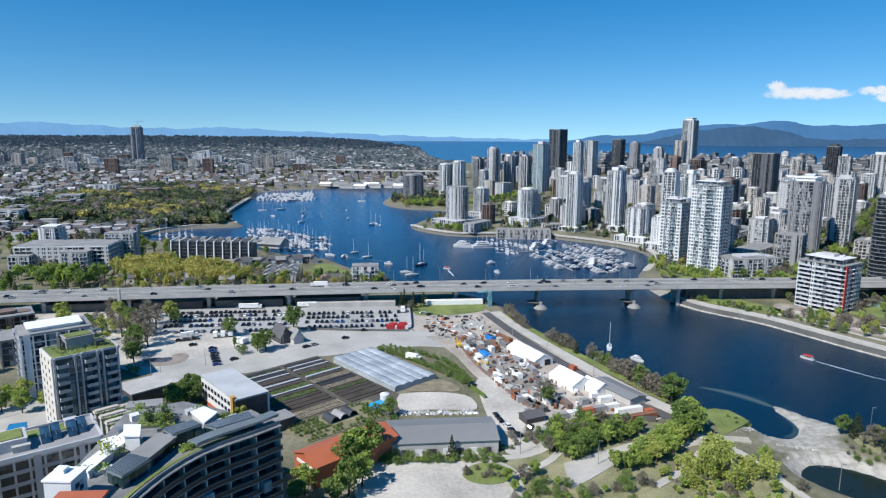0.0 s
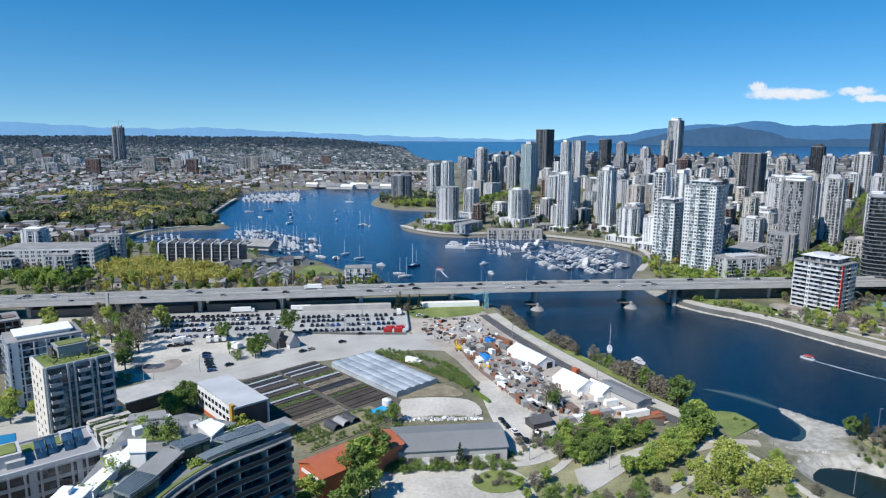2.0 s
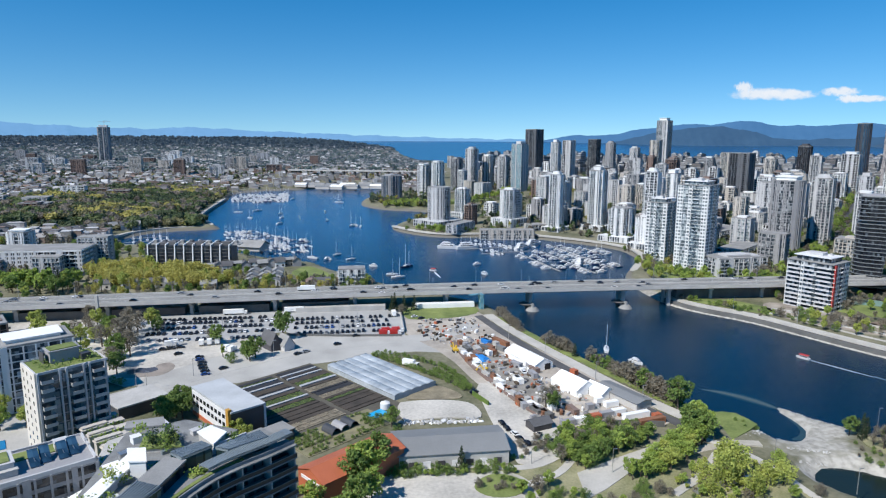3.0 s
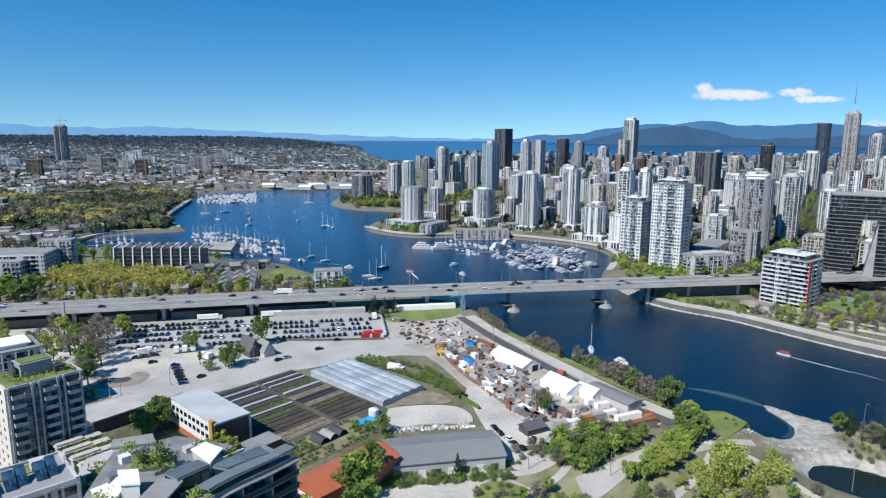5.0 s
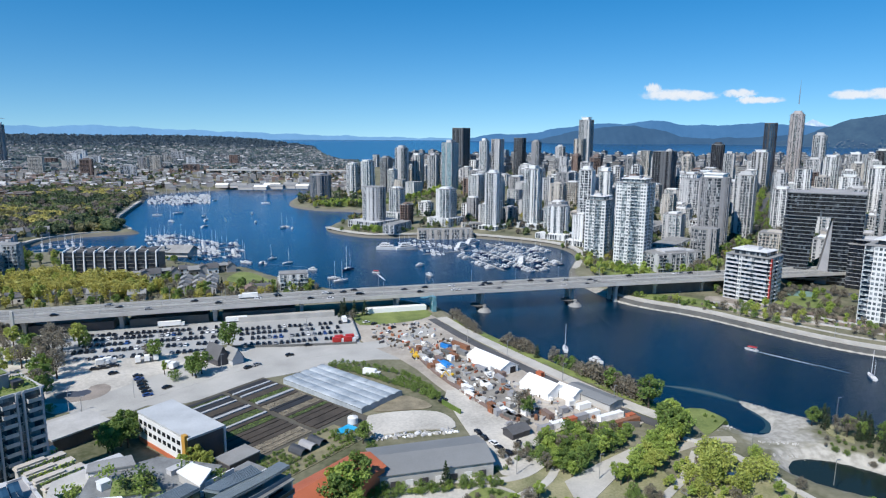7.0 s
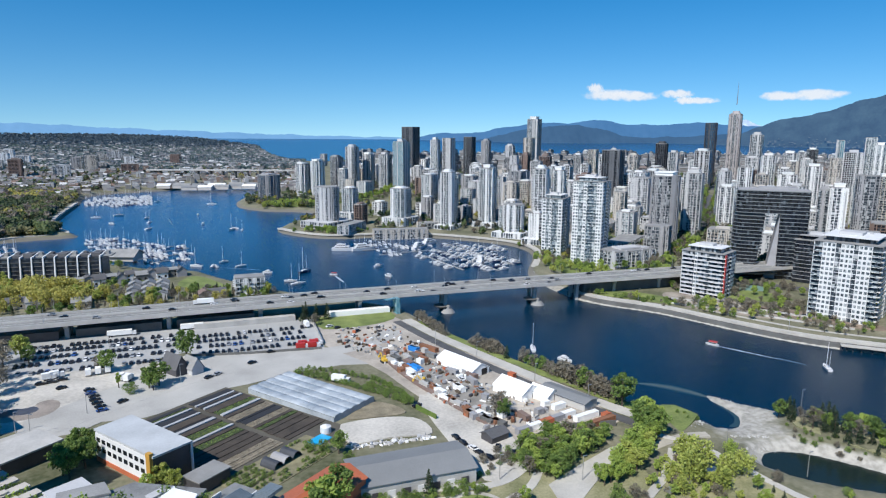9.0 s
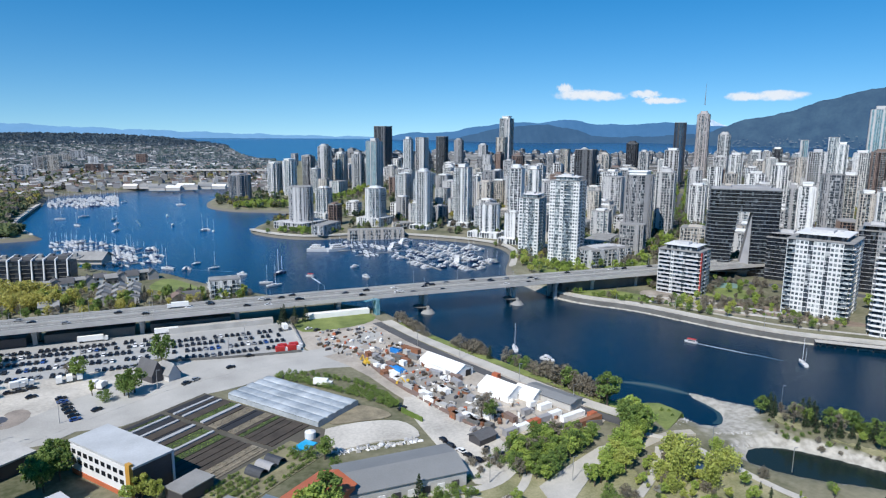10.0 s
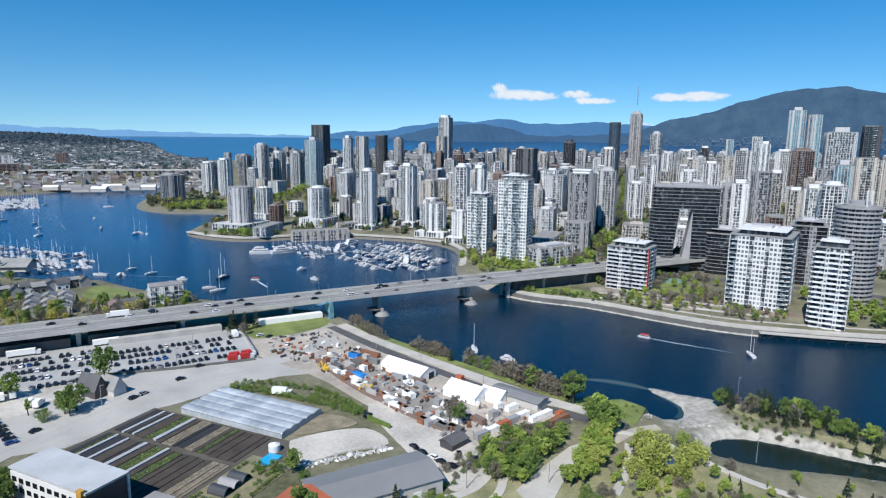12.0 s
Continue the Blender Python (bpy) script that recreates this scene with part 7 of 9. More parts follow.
grove([(70, 405), (77, 408), (82, 366), (76, 366)], 24, ["bare", "bareshrub", "bare"], 5, 10, 17, 2.2, E1, single=False)
tree("conifer", 95, 322, 9, place="on the water's edge")
# farm hedges and yard trees
for line, kk in (([(-11, 331), (1, 320), (12, 307), (21, 296), (30, 281)], 0), ([(-4, 336), (11, 324), (23, 312), (28, 301), (33, 283)], 1), ([(-8, 333), (6, 321), (17, 309), (25, 298), (32, 282)], 2)):
    for i in range(26):
        k = i / 25 * 3.999
        j, f = int(k), k % 1
        hr_ = random.Random(i + 40 * kk)
        x, y = line[j][0] * (1 - f) + line[j + 1][0] * f + hr_.uniform(-0.6, 0.6), line[j][1] * (1 - f) + line[j + 1][1] * f + hr_.uniform(-0.6, 0.6)
        if kk == 2 and 8 < i < 14:
            continue
        masses.setdefault(("shrub", "in the farm hedge"), []).append((x, y, LAND, hr_.uniform(2.2, 3.4), hr_.uniform(0, 6)))
for row, u in enumerate(np.arange(63.0, 79.0, 3.0)):
    for k, v in enumerate(np.arange(-4.0, 34.0, 1.9)):
        x, y = farm_xy(u, v)
        fr_ = random.Random(row * 50 + k)
        if math.hypot(x + 24, y - 249) < 8 or math.hypot(x + 9, y - 260) < 7 or fr_.random() < 0.08:
            continue
        masses.setdefault(("shrub", "in the farm rows"), []).append((x + fr_.uniform(-0.3, 0.3), y + fr_.uniform(-0.3, 0.3), LAND, fr_.uniform(1.3, 2.1), fr_.uniform(0, 6)))
grove([(-98, 266), (-90, 276), (-82, 268), (-90, 256)], 7, ["broad"], 9, 12, 19, 3, "by the street")
for k, x, y, h in (("yellow", -62, 243, 9), ("yellow", -58, 240, 8), ("bright", -66, 241, 7), ("broad", -75, 333, 11), ("broad", -71, 335, 12), ("shrub", -82, 329, 6), ("broad", -73, 330, 9), ("broad", -61, 366, 17), ("broad", -96, 360, 12), ("bare", -100, 363, 9), ("poplar", -88, 338, 8),
                   ("broad", -138, 330, 13), ("broad", -133, 318, 12), ("broad", -142, 341, 14), ("bare", -137, 325, 13), ("bare", -150, 385, 17), ("bare", -144, 378, 16), ("yellow", -140, 392, 14), ("bare", -146, 362, 18), ("bare", -140, 352, 18), ("bare", -136, 344, 16), ("bare", -151, 370, 15), ("shrub", -130, 306, 4), ("shrub", -126, 304, 4),
                   ("broad", -164, 262, 9), ("yellow", -146, 262, 10), ("broad", -172, 255, 9), ("bare", 8, 408, 8), ("conifer", 4, 418, 13), ("conifer", 10, 416, 12), ("conifer", 17, 419, 11), ("bare", 62, 260, 10), ("bare", 66, 262, 10), ("broad", 64, 256, 9),
                   ("broad", -135, 385, 10), ("conifer", 2, 415, 12)):
    tree(k, x, y, h, place="beside the yard")
grove([(-104, 214), (-94, 222), (-86, 206), (-94, 200)], 10, ["bright", "shrub"], 3, 6, 20, 2.4, "in the courtyard")
grove([(-240, 250), (-165, 250), (-140, 262), (-150, 300), (-170, 350), (-240, 360)], 46, ["broad", "bare", "yellow", "bright", "conifer"], 6, 12, 77, 6, "between the south bank blocks")
grove([(-200, 345), (-165, 330), (-150, 360), (-158, 410), (-210, 408)], 26, ["bare", "bare", "yellow", "broad"], 7, 14, 78, 5, "by the gravel yard")
# low bushes over the park banks
grove([(30, 176), (62, 178), (92, 188), (110, 184), (150, 150), (178, 130), (150, 110), (90, 140), (40, 160)], 170, ["bright", "bareshrub", "shrub", "bright", "yellow"], 1.4, 4.2, 60, 2.2, "over the park banks", single=False)
grove([(56, 216), (74, 221), (92, 227), (98, 236), (70, 233), (52, 224)], 50, ["shrub", "bright", "bright", "bareshrub"], 2.5, 5, 61, 1.8, "below the yard", single=False)
grove([(86, 200), (118, 216), (126, 206), (116, 186), (96, 182)], 60, ["bright", "yellow", "bright", "bareshrub"], 1.6, 4.5, 62, 1.8, "in the shoreline park", single=False)
grove([(-8, 213), (36, 211), (38, 208), (-6, 209)], 36, ["shrub", "bright"], 1.5, 3.5, 64, 1.4, "before the warehouse", single=False)
# north bank
N = "in the north bank park"
grove([(226, 408), (246, 384), (270, 372), (290, 345), (284, 330), (256, 350), (240, 380)], 26, ["bare", "bareshrub", "yellow", "shrub"], 3, 8, 22, 4, N, single=False)
grove([(262, 386), (300, 376), (330, 352), (312, 340), (284, 356)], 26, ["bright", "broad", "bare", "bareshrub"], 4, 8, 23, 3.5, N, single=False)
grove([(290, 330), (304, 312), (312, 296), (300, 292), (286, 312)], 12, ["bare", "bareshrub", "broad"], 3, 7, 24, 4, N, single=False)
grove([(338, 270), (362, 240), (400, 215), (420, 230), (370, 268)], 34, ["bright", "broad", "broad", "bare"], 7, 11, 25, 3.6, N, single=False)
grove([(216, 500), (232, 480), (258, 480), (262, 500), (250, 530), (240, 580), (258, 640), (246, 650), (236, 600)], 48, ["bright", "yellow", "bare", "broad"], 5, 10, 26, 4, N, single=False)
grove([(262, 480), (330, 490), (350, 530), (300, 545), (262, 520)], 26, ["broad", "bright", "bare"], 6, 10, 27, 5, N, single=False)
grove([(310, 560), (370, 540), (420, 560), (440, 590), (350, 640), (300, 610)], 44, ["broad", "bare", "bright"], 7, 12, 28, 6, N, single=False)
grove([(78, 760), (128, 764), (170, 752), (168, 758), (130, 770), (80, 770)], 22, ["shrub", "broad", "bare"], 4, 7, 29, 4, N, single=False)
grove([(30, 800), (60, 790), (92, 762), (70, 760), (38, 795)], 20, ["broad", "bright", "bright"], 5, 10, 30, 4, N, single=False)
grove([(10, 1058), (80, 1046), (96, 1060), (60, 1080), (14, 1075)], 46, ["bright", "yellow", "bright"], 8, 12, 31, 4.5, "by the cove", single=False)
grove([(150, 1075), (200, 1090), (260, 1160), (250, 1240), (180, 1120)], 40, ["bright", "broad"], 8, 12, 32, 6, "in the cove park", single=False)
grove([(440, 560), (470, 545), (500, 590), (560, 680), (620, 760), (600, 770), (520, 680), (450, 590)], 40, ["broad", "bare"], 8, 13, 33, 6, "along the street", single=False)
for k in range(170):
    f, side_off = (k // 2) / 85, (-9.5, 9.5)[k % 2]
    ax_, ay_ = 486 + (1180 - 486) * f**1.15, 633 + (1408 - 633) * f**1.15
    kr = random.Random(k)
    x, y = ax_ + side_off * 0.74 + kr.uniform(-2, 2), ay_ - side_off * 0.67 + kr.uniform(-2, 2)
    masses.setdefault((kr.choice(["broad", "bright", "bare", "conifer"]), "along the avenue"), []).append((x, y, float(ground_height(x, y)), kr.uniform(9, 15), kr.uniform(0, 6)))
grove([(262, 430), (300, 392), (330, 366), (350, 372), (372, 392), (340, 430), (300, 446)], 50, ["bare", "broad", "bareshrub", "bright"], 4, 8, 71, 4, "along the north street", single=False)
grove([(300, 460), (360, 500), (450, 590), (520, 660), (500, 690), (410, 640), (330, 560), (285, 500)], 110, ["broad", "bright", "bare", "conifer"], 6, 12, 72, 5, "along the north street", single=False)
grove([(350, 290), (370, 268), (420, 225), (450, 240), (420, 290), (370, 330)], 50, ["bright", "broad"], 6, 11, 73, 4.5, "along the north street", single=False)
grove([(286, 345), (300, 318), (318, 296), (332, 300), (318, 330), (302, 356)], 40, ["bareshrub", "shrub", "bare", "bright"], 2, 5, 74, 3, "before the waterfront towers", single=False)
grove([(206, 430), (216, 418), (236, 396), (256, 366), (262, 372), (240, 404), (214, 432)], 30, ["shrub", "bareshrub", "bright"], 2, 5, 75, 3, "on the north lawn", single=False)
# south bank beyond the bridge
S = "beyond the bridge"
grove([(-246, 562), (-215, 500), (-125, 492), (-118, 510), (-150, 545), (-196, 572)], 95, ["goldwillow", "goldwillow", "yellow", "goldwillow", "goldwillow"], 9, 14, 41, 5, S, single=False)
grove([(-310, 530), (-250, 475), (-225, 480), (-235, 512), (-290, 545)], 32, ["bright", "broad", "bright", "conifer"], 9, 15, 42, 5, S, single=False)
grove([(-120, 478), (-40, 472), (-20, 478), (-10, 500), (-50, 505), (-110, 500)], 26, ["bare", "yellow", "broad"], 5, 10, 43, 5, S, single=False)
grove([(-360, 560), (-300, 470), (-420, 440), (-480, 520)], 50, ["broad", "conifer", "yellow"], 9, 15, 44, 6, S, single=False)
grove([(-60, 505), (-44, 512), (-30, 505), (-36, 495)], 7, ["broad", "conifer"], 6, 10, 45, 3, S, single=False)
tree("poplar", -208, 492, 13, place=S)
grove([(-420, 450), (-330, 430), (-232, 452), (-232, 520), (-250, 552), (-330, 545), (-345, 600), (-420, 600)], 110, ["broad", "bright", "conifer", "bare", "yellow"], 7, 14, 46, 5, S, single=False)
grove([(-232, 470), (-20, 480), (-6, 492), (-40, 508), (-90, 540), (-140, 560), (-200, 560), (-240, 545)], 210, ["bare", "goldwillow", "broad", "bare", "conifer", "broad"], 4, 9, 47, 4.5, S, single=False)
grove([(-350, 610), (-235, 605), (-230, 660), (-290, 700), (-360, 720), (-420, 660)], 90, ["broad", "bare", "conifer", "yellow"], 6, 12, 48, 5, S, single=False)
grove([(-215, 600), (-140, 602), (-120, 625), (-160, 655), (-215, 690), (-235, 650)], 40, ["broad", "bare", "yellow"], 5, 9, 49, 5, S, single=False)


for (k, place), spots in masses.items():
    tree_mass(k, spots, place)


# ---- distant trees and houses ----
def island_mat(name, cols, rough=0.9):
    """Each separate piece takes one of the colours."""
    m = bpy.data.materials.new(name)
    m.use_nodes = True
    t = m.node_tree
    b = t.nodes["Principled BSDF"]
    b.inputs["Roughness"].default_value = rough
    ge = t.nodes.new("ShaderNodeNewGeometry")
    rp = t.nodes.new("ShaderNodeValToRGB")
    rp.color_ramp.interpolation = "CONSTANT"
    e = rp.color_ramp.elements
    e[0].position, e[0].color = 0.0, (*cols[0], 1)
    e[1].position, e[1].color = 1.0 / len(cols), (*cols[1], 1)
    for i, c in enumerate(cols[2:], 2):
        x = e.new(i / len(cols))
        x.color = (*c, 1)
    t.links.new(ge.outputs["Random Per Island"], rp.inputs["Fac"])
    nz, tc = t.nodes.new("ShaderNodeTexNoise"), t.nodes.new("ShaderNodeTexCoord")
    nz.inputs["Scale"].default_value = 0.4
    t.links.new(tc.outputs["Object"], nz.inputs["Vector"])
    mx = t.nodes.new("ShaderNodeMix")
    mx.data_type, mx.blend_type = "RGBA", "MULTIPLY"
    mx.inputs["Factor"].default_value = 0.35
    t.links.new(rp.outputs[0], mx.inputs["A"])
    t.links.new(nz.outputs["Fac"], mx.inputs["B"])
    t.links.new(mx.outputs["Result"], b.inputs["Base Color"])
    return m


FAR_WALL = island_mat("house walls", [(0.38, 0.37, 0.36), (0.28, 0.27, 0.25), (0.6, 0.6, 0.58), (0.3, 0.22, 0.18), (0.5, 0.5, 0.5), (0.38, 0.36, 0.36)])
FAR_ROOF = island_mat("house roofs", [(0.20, 0.19, 0.19), (0.33, 0.32, 0.31), (0.13, 0.12, 0.12), (0.45, 0.44, 0.43), (0.24, 0.17, 0.14), (0.6, 0.6, 0.6)])


FAR_KINDS = (("dark", 0.22, foliage("far conifers", (0.022, 0.042, 0.026), (0.055, 0.09, 0.05), 0.12, 0.15)), ("green", 0.34, foliage("far green trees", (0.05, 0.085, 0.03), (0.15, 0.20, 0.075), 0.12, 0.15)),
             ("olive", 0.18, foliage("far olive trees", (0.07, 0.075, 0.035), (0.16, 0.16, 0.08), 0.12, 0.15)), ("yellow", 0.07, foliage("far yellow-green trees", (0.2, 0.19, 0.035), (0.42, 0.38, 0.10), 0.12, 0.15)), ("bare", 0.19, foliage("far bare trees", (0.09, 0.08, 0.065), (0.2, 0.17, 0.14), 0.12, 0.15)))


# far trees carry aerial haze in their leaf colours: paler and bluer
HAZY_TREES = (("dark", 0.28, foliage("distant conifers", (0.07, 0.109, 0.126), (0.108, 0.159, 0.168), 0.12, 0.12)), ("green", 0.32, foliage("distant green trees", (0.096, 0.142, 0.14), (0.156, 0.21, 0.189), 0.12, 0.12)),
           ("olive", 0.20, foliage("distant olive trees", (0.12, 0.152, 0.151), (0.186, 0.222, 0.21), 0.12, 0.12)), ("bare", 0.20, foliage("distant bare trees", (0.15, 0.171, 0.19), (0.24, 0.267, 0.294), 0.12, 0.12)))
HAZY_RIDGE = (("dark", 0.45, foliage("ridge conifers", (0.049, 0.081, 0.109), (0.08, 0.12, 0.15), 0.12, 0.1)), ("green", 0.35, foliage("ridge woods", (0.064, 0.099, 0.122), (0.104, 0.147, 0.17), 0.12, 0.1)),
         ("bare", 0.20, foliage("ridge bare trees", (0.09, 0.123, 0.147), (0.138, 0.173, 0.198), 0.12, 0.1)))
PARK = (("dark", 0.22, foliage("park conifers", (0.06, 0.088, 0.042), (0.125, 0.165, 0.075), 0.12, 0.12)), ("green", 0.24, foliage("park green trees", (0.12, 0.16, 0.06), (0.24, 0.29, 0.115), 0.12, 0.12)),
        ("bare", 0.24, foliage("park bare trees", (0.20, 0.175, 0.14), (0.34, 0.30, 0.24), 0.12, 0.12)), ("olive", 0.16, foliage("park olive trees", (0.17, 0.165, 0.075), (0.31, 0.29, 0.14), 0.12, 0.12)),
        ("yellow", 0.14, foliage("park yellow-green trees", (0.34, 0.31, 0.075), (0.55, 0.49, 0.17), 0.12, 0.12)))


def wooded(name, x, y, h, wide, leaves, seed, label, kinds=FAR_KINDS, mixed=0.5):
    """Many trees far off in five tones, each tree a clump of leaf pieces."""
    pick = np.random.default_rng(seed + 500).uniform(0, 1, len(x)) * mixed + (1 - mixed) * (0.5 + 0.25 * np.sin(x * 0.021 + seed) * np.cos(y * 0.017) + 0.25 * np.sin(x * 0.067 + y * 0.041 + seed) * np.cos(y * 0.049 - x * 0.023))
    pick = np.argsort(np.argsort(pick)) / max(len(x), 1)
    low = 0.0
    for i, (word, share, m) in enumerate(kinds):
        k = (pick >= low) & (pick < low + share)
        low += share
        if k.sum():
            wooded_mass(name, x[k], y[k], h[k], wide[k], leaves, seed * 10 + i, word + " trees: " + label, m)


def wooded_mass(name, x, y, h, wide, leaves, seed, label, m):
    rng = np.random.default_rng(seed)
    z = ground_height(x, y)
    n = len(x)
    d = rng.normal(size=(n, leaves, 3))
    d /= np.linalg.norm(d, axis=2)[:, :, None]
    d *= rng.uniform(0.5, 1.0, (n, leaves, 1))
    c = np.stack([x, y, z + h * 0.55], 1)[:, None, :]
    p = c + d * np.stack([wide, wide, h * 0.48], 1)[:, None, :]
    g = Geo().leaves(p.reshape(-1, 3), np.repeat(wide * (1.9 / math.sqrt(leaves)), leaves), rng)
    # a rounded inner mass under the outer leaf pieces
    ring = np.array([(math.cos(k * math.pi / 3), math.sin(k * math.pi / 3), 0.0) for k in range(6)] + [(0.6 * math.cos(k * math.pi / 3 + 0.5), 0.6 * math.sin(k * math.pi / 3 + 0.5), 0.75) for k in range(6)] + [(0, 0, 1.0)])
    core = c + ring[None] * (np.stack([wide, wide, h * 0.48], 1) * 0.8)[:, None, :]
    qs = np.array([(k, (k + 1) % 6, 6 + (k + 1) % 6, 6 + k) for k in range(6)])
    ts = np.array([(6 + k, 6 + (k + 1) % 6, 12) for k in range(6)])
    off = (13 * np.arange(n))[:, None, None]
    g.add(core.reshape(-1, 3), (qs[None] + off).reshape(-1, 4), (ts[None] + off).reshape(-1, 3))
    ob = new(name, g.mesh(name, m))
    return tagged(ob, label, "trees", "", "stuff")


def spread(n, az0, az1, d0, d1, seed, power=1.0):
    rng = np.random.default_rng(seed)
    az = np.radians(rng.uniform(az0, az1, n))
    d = d0 * (d1 / d0) ** (rng.uniform(0, 1, n) ** power)
    x, y = d * np.sin(az) - 20, d * np.cos(az) + 20
    ok = (signed_distance(x, y, CREEK) > 14) & (bay_depth(x, y) < -30)
    ok &= ~((np.abs(x + 278) < 42) & (np.abs(y - 583) < 26))
    return x[ok], y[ok]


rngn = np.random.default_rng(77)
x, y = spread(7000, -44, 6, 760, 2100, 1)
ok = ~((x > -250) & (y > 1300) & (x < 40) & (y < 1720))
x, y = x[ok], y[ok]
clump = np.sin(x * 0.013) * np.cos(y * 0.011 + 1) + rngn.normal(0, 0.5, len(x)) > -0.35
wooded("street_trees", x[clump], y[clump], rngn.uniform(6, 12, clump.sum()), rngn.uniform(2.8, 5.0, clump.sum()), 18, 2, "street and garden planting among houses")
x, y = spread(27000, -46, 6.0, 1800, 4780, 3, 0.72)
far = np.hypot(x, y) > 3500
for sel, kinds, sd in ((~far, HAZY_TREES, 4), (far, HAZY_RIDGE, 14)):
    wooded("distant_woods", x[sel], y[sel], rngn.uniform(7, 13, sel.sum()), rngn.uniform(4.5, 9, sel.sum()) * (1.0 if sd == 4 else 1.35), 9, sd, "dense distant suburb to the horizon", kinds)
# a wooded park slope west of the little harbour
PARK_EDGE = smooth_line([(-560, 1100), (-480, 1370), (-380, 1420), (-300, 1390), (-262, 1180), (-236, 930), (-222, 840), (-262, 815), (-330, 790), (-420, 780), (-540, 900), (-580, 1020)], 2, True)
x, y = rngn.uniform(-590, -215, 3400), rngn.uniform(770, 1430, 3400)
ok = (signed_distance(x, y, CREEK) > 9) & (signed_distance(x, y, PARK_EDGE) < 0) & (np.sin(x * 0.031 + 1) * np.cos(y * 0.027) + 0.5 * np.sin(x * 0.07) * np.sin(y * 0.06) > -0.62)
wooded("park_woods", x[ok], y[ok], rngn.uniform(7, 13, ok.sum()), rngn.uniform(4.2, 8.5, ok.sum()), 46, 6, "spring woods on the park slope", PARK, 0.10)
x, y = spread(4200, 8, 74, 600, 2600, 9)
ok = (x > 130)
wooded("downtown_trees", x[ok], y[ok], rngn.uniform(6, 11, ok.sum()), rngn.uniform(2.5, 4.5, ok.sum()), 22, 10, "planting between the downtown blocks")
x, y = spread(3000, 42, 75, 2300, 3500, 12)
wooded("peninsula_woods", x, y, rngn.uniform(12, 22, len(x)), rngn.uniform(6, 11, len(x)), 9, 13, "woods beyond the city")


def far_houses(n, az0, az1, d0, d1, seed, size, keep):
    rng = random.Random(seed)
    walls, roofs = Geo(), Geo()
    x, y = spread(n, az0, az1, d0, d1, seed)
    z = ground_height(x, y)
    for a, b, c in zip(x, y, z):
        if not keep(a, b):
            continue
        w, d, h = rng.uniform(*size), rng.uniform(*size), rng.choice([5, 6, 6, 8, 9, 11])
        t = rng.choice([8, 98]) + rng.uniform(-4, 4)
        walls.box(a, b, c - 1, w, d, h + 1, t)
        if h < 9:
            m = pose(a, b, c + h, 0, 0, t)
            e, f = w / 2 + 0.5, d / 2 + 0.5
            pts = [m @ Vector(p) for p in ((-e, -f, 0), (e, -f, 0), (e, f, 0), (-e, f, 0), (-e, 0, d * 0.3), (e, 0, d * 0.3))]
            roofs.add([tuple(p) for p in pts], [(0, 1, 5, 4), (2, 3, 4, 5)], [(1, 2, 5), (3, 0, 4)])
        else:
            roofs.box(a, b, c + h, w + 0.4, d + 0.4, 0.5, t)
    return walls, roofs


def clear(a, b):
    return not (a > -260 and b < 1330 and b > 700) and not (-560 < a < -215 and 770 < b < 1280)


w, r = far_houses(4600, -44, 5, 760, 2100, 31, (7, 14), clear)
tagged(new("hillside_houses", w.mesh("hillside_houses", FAR_WALL)), "pale and brown houses on the hillside", "houses", "", "stuff")
tagged(new("hillside_roofs", r.mesh("hillside_roofs", FAR_ROOF)), "grey and white roofs on the hillside", "roofs", "", "stuff")
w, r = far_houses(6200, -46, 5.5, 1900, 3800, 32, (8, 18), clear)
# greyer, bluer versions of the hillside house colours, with haze mixed in
HAZY_WALL = island_mat("haze-tinted house walls", [(0.308, 0.322, 0.336), (0.252, 0.266, 0.28), (0.476, 0.49, 0.504), (0.28, 0.252, 0.238), (0.392, 0.406, 0.42), (0.336, 0.336, 0.35)])
HAZY_ROOF = island_mat("haze-tinted house roofs", [(0.224, 0.231, 0.238), (0.308, 0.315, 0.322), (0.182, 0.189, 0.196), (0.378, 0.385, 0.392), (0.266, 0.245, 0.238), (0.504, 0.511, 0.518)])
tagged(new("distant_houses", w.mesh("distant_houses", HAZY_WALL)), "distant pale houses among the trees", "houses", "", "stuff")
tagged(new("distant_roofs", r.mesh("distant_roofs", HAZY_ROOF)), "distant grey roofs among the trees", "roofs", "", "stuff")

# far low blocks of the city, out to the bay
crn = random.Random(64)
walls, roofs = Geo(), Geo()
fx, fy = spread(1500, 10, 72, 1750, 2950, 65)
for a, b, c in zip(fx, fy, ground_height(fx, fy)):
    w, d, h = crn.uniform(14, 30), crn.uniform(12, 26), crn.choice([10, 14, 18, 24, 30, 36, 46])
    t = GRID + crn.uniform(-2, 2)
    walls.box(a, b, c - 1, w, d, h, t)
    for k in range(1, int(h / 3.4)):
        roofs.box(a, b, c + k * 3.4, w + 0.3, d + 0.3, 1.3, t)
    roofs.box(a, b, c + h - 1, w * 0.5, d * 0.4, 3, t)
tagged(new("distant_blocks", walls.mesh("distant_blocks", island_mat("far block windows", [(0.05, 0.06, 0.07), (0.09, 0.10, 0.11), (0.14, 0.15, 0.16)], 0.4))), "dark windows of distant low city blocks", "buildings", "", "stuff")
tagged(new("distant_block_floors", roofs.mesh("distant_block_floors", island_mat("far block floors", [(0.5, 0.5, 0.5), (0.62, 0.62, 0.61), (0.38, 0.36, 0.34), (0.28, 0.24, 0.22), (0.45, 0.45, 0.46)]))), "pale floor bands and roofs of distant city blocks", "buildings", "", "stuff")

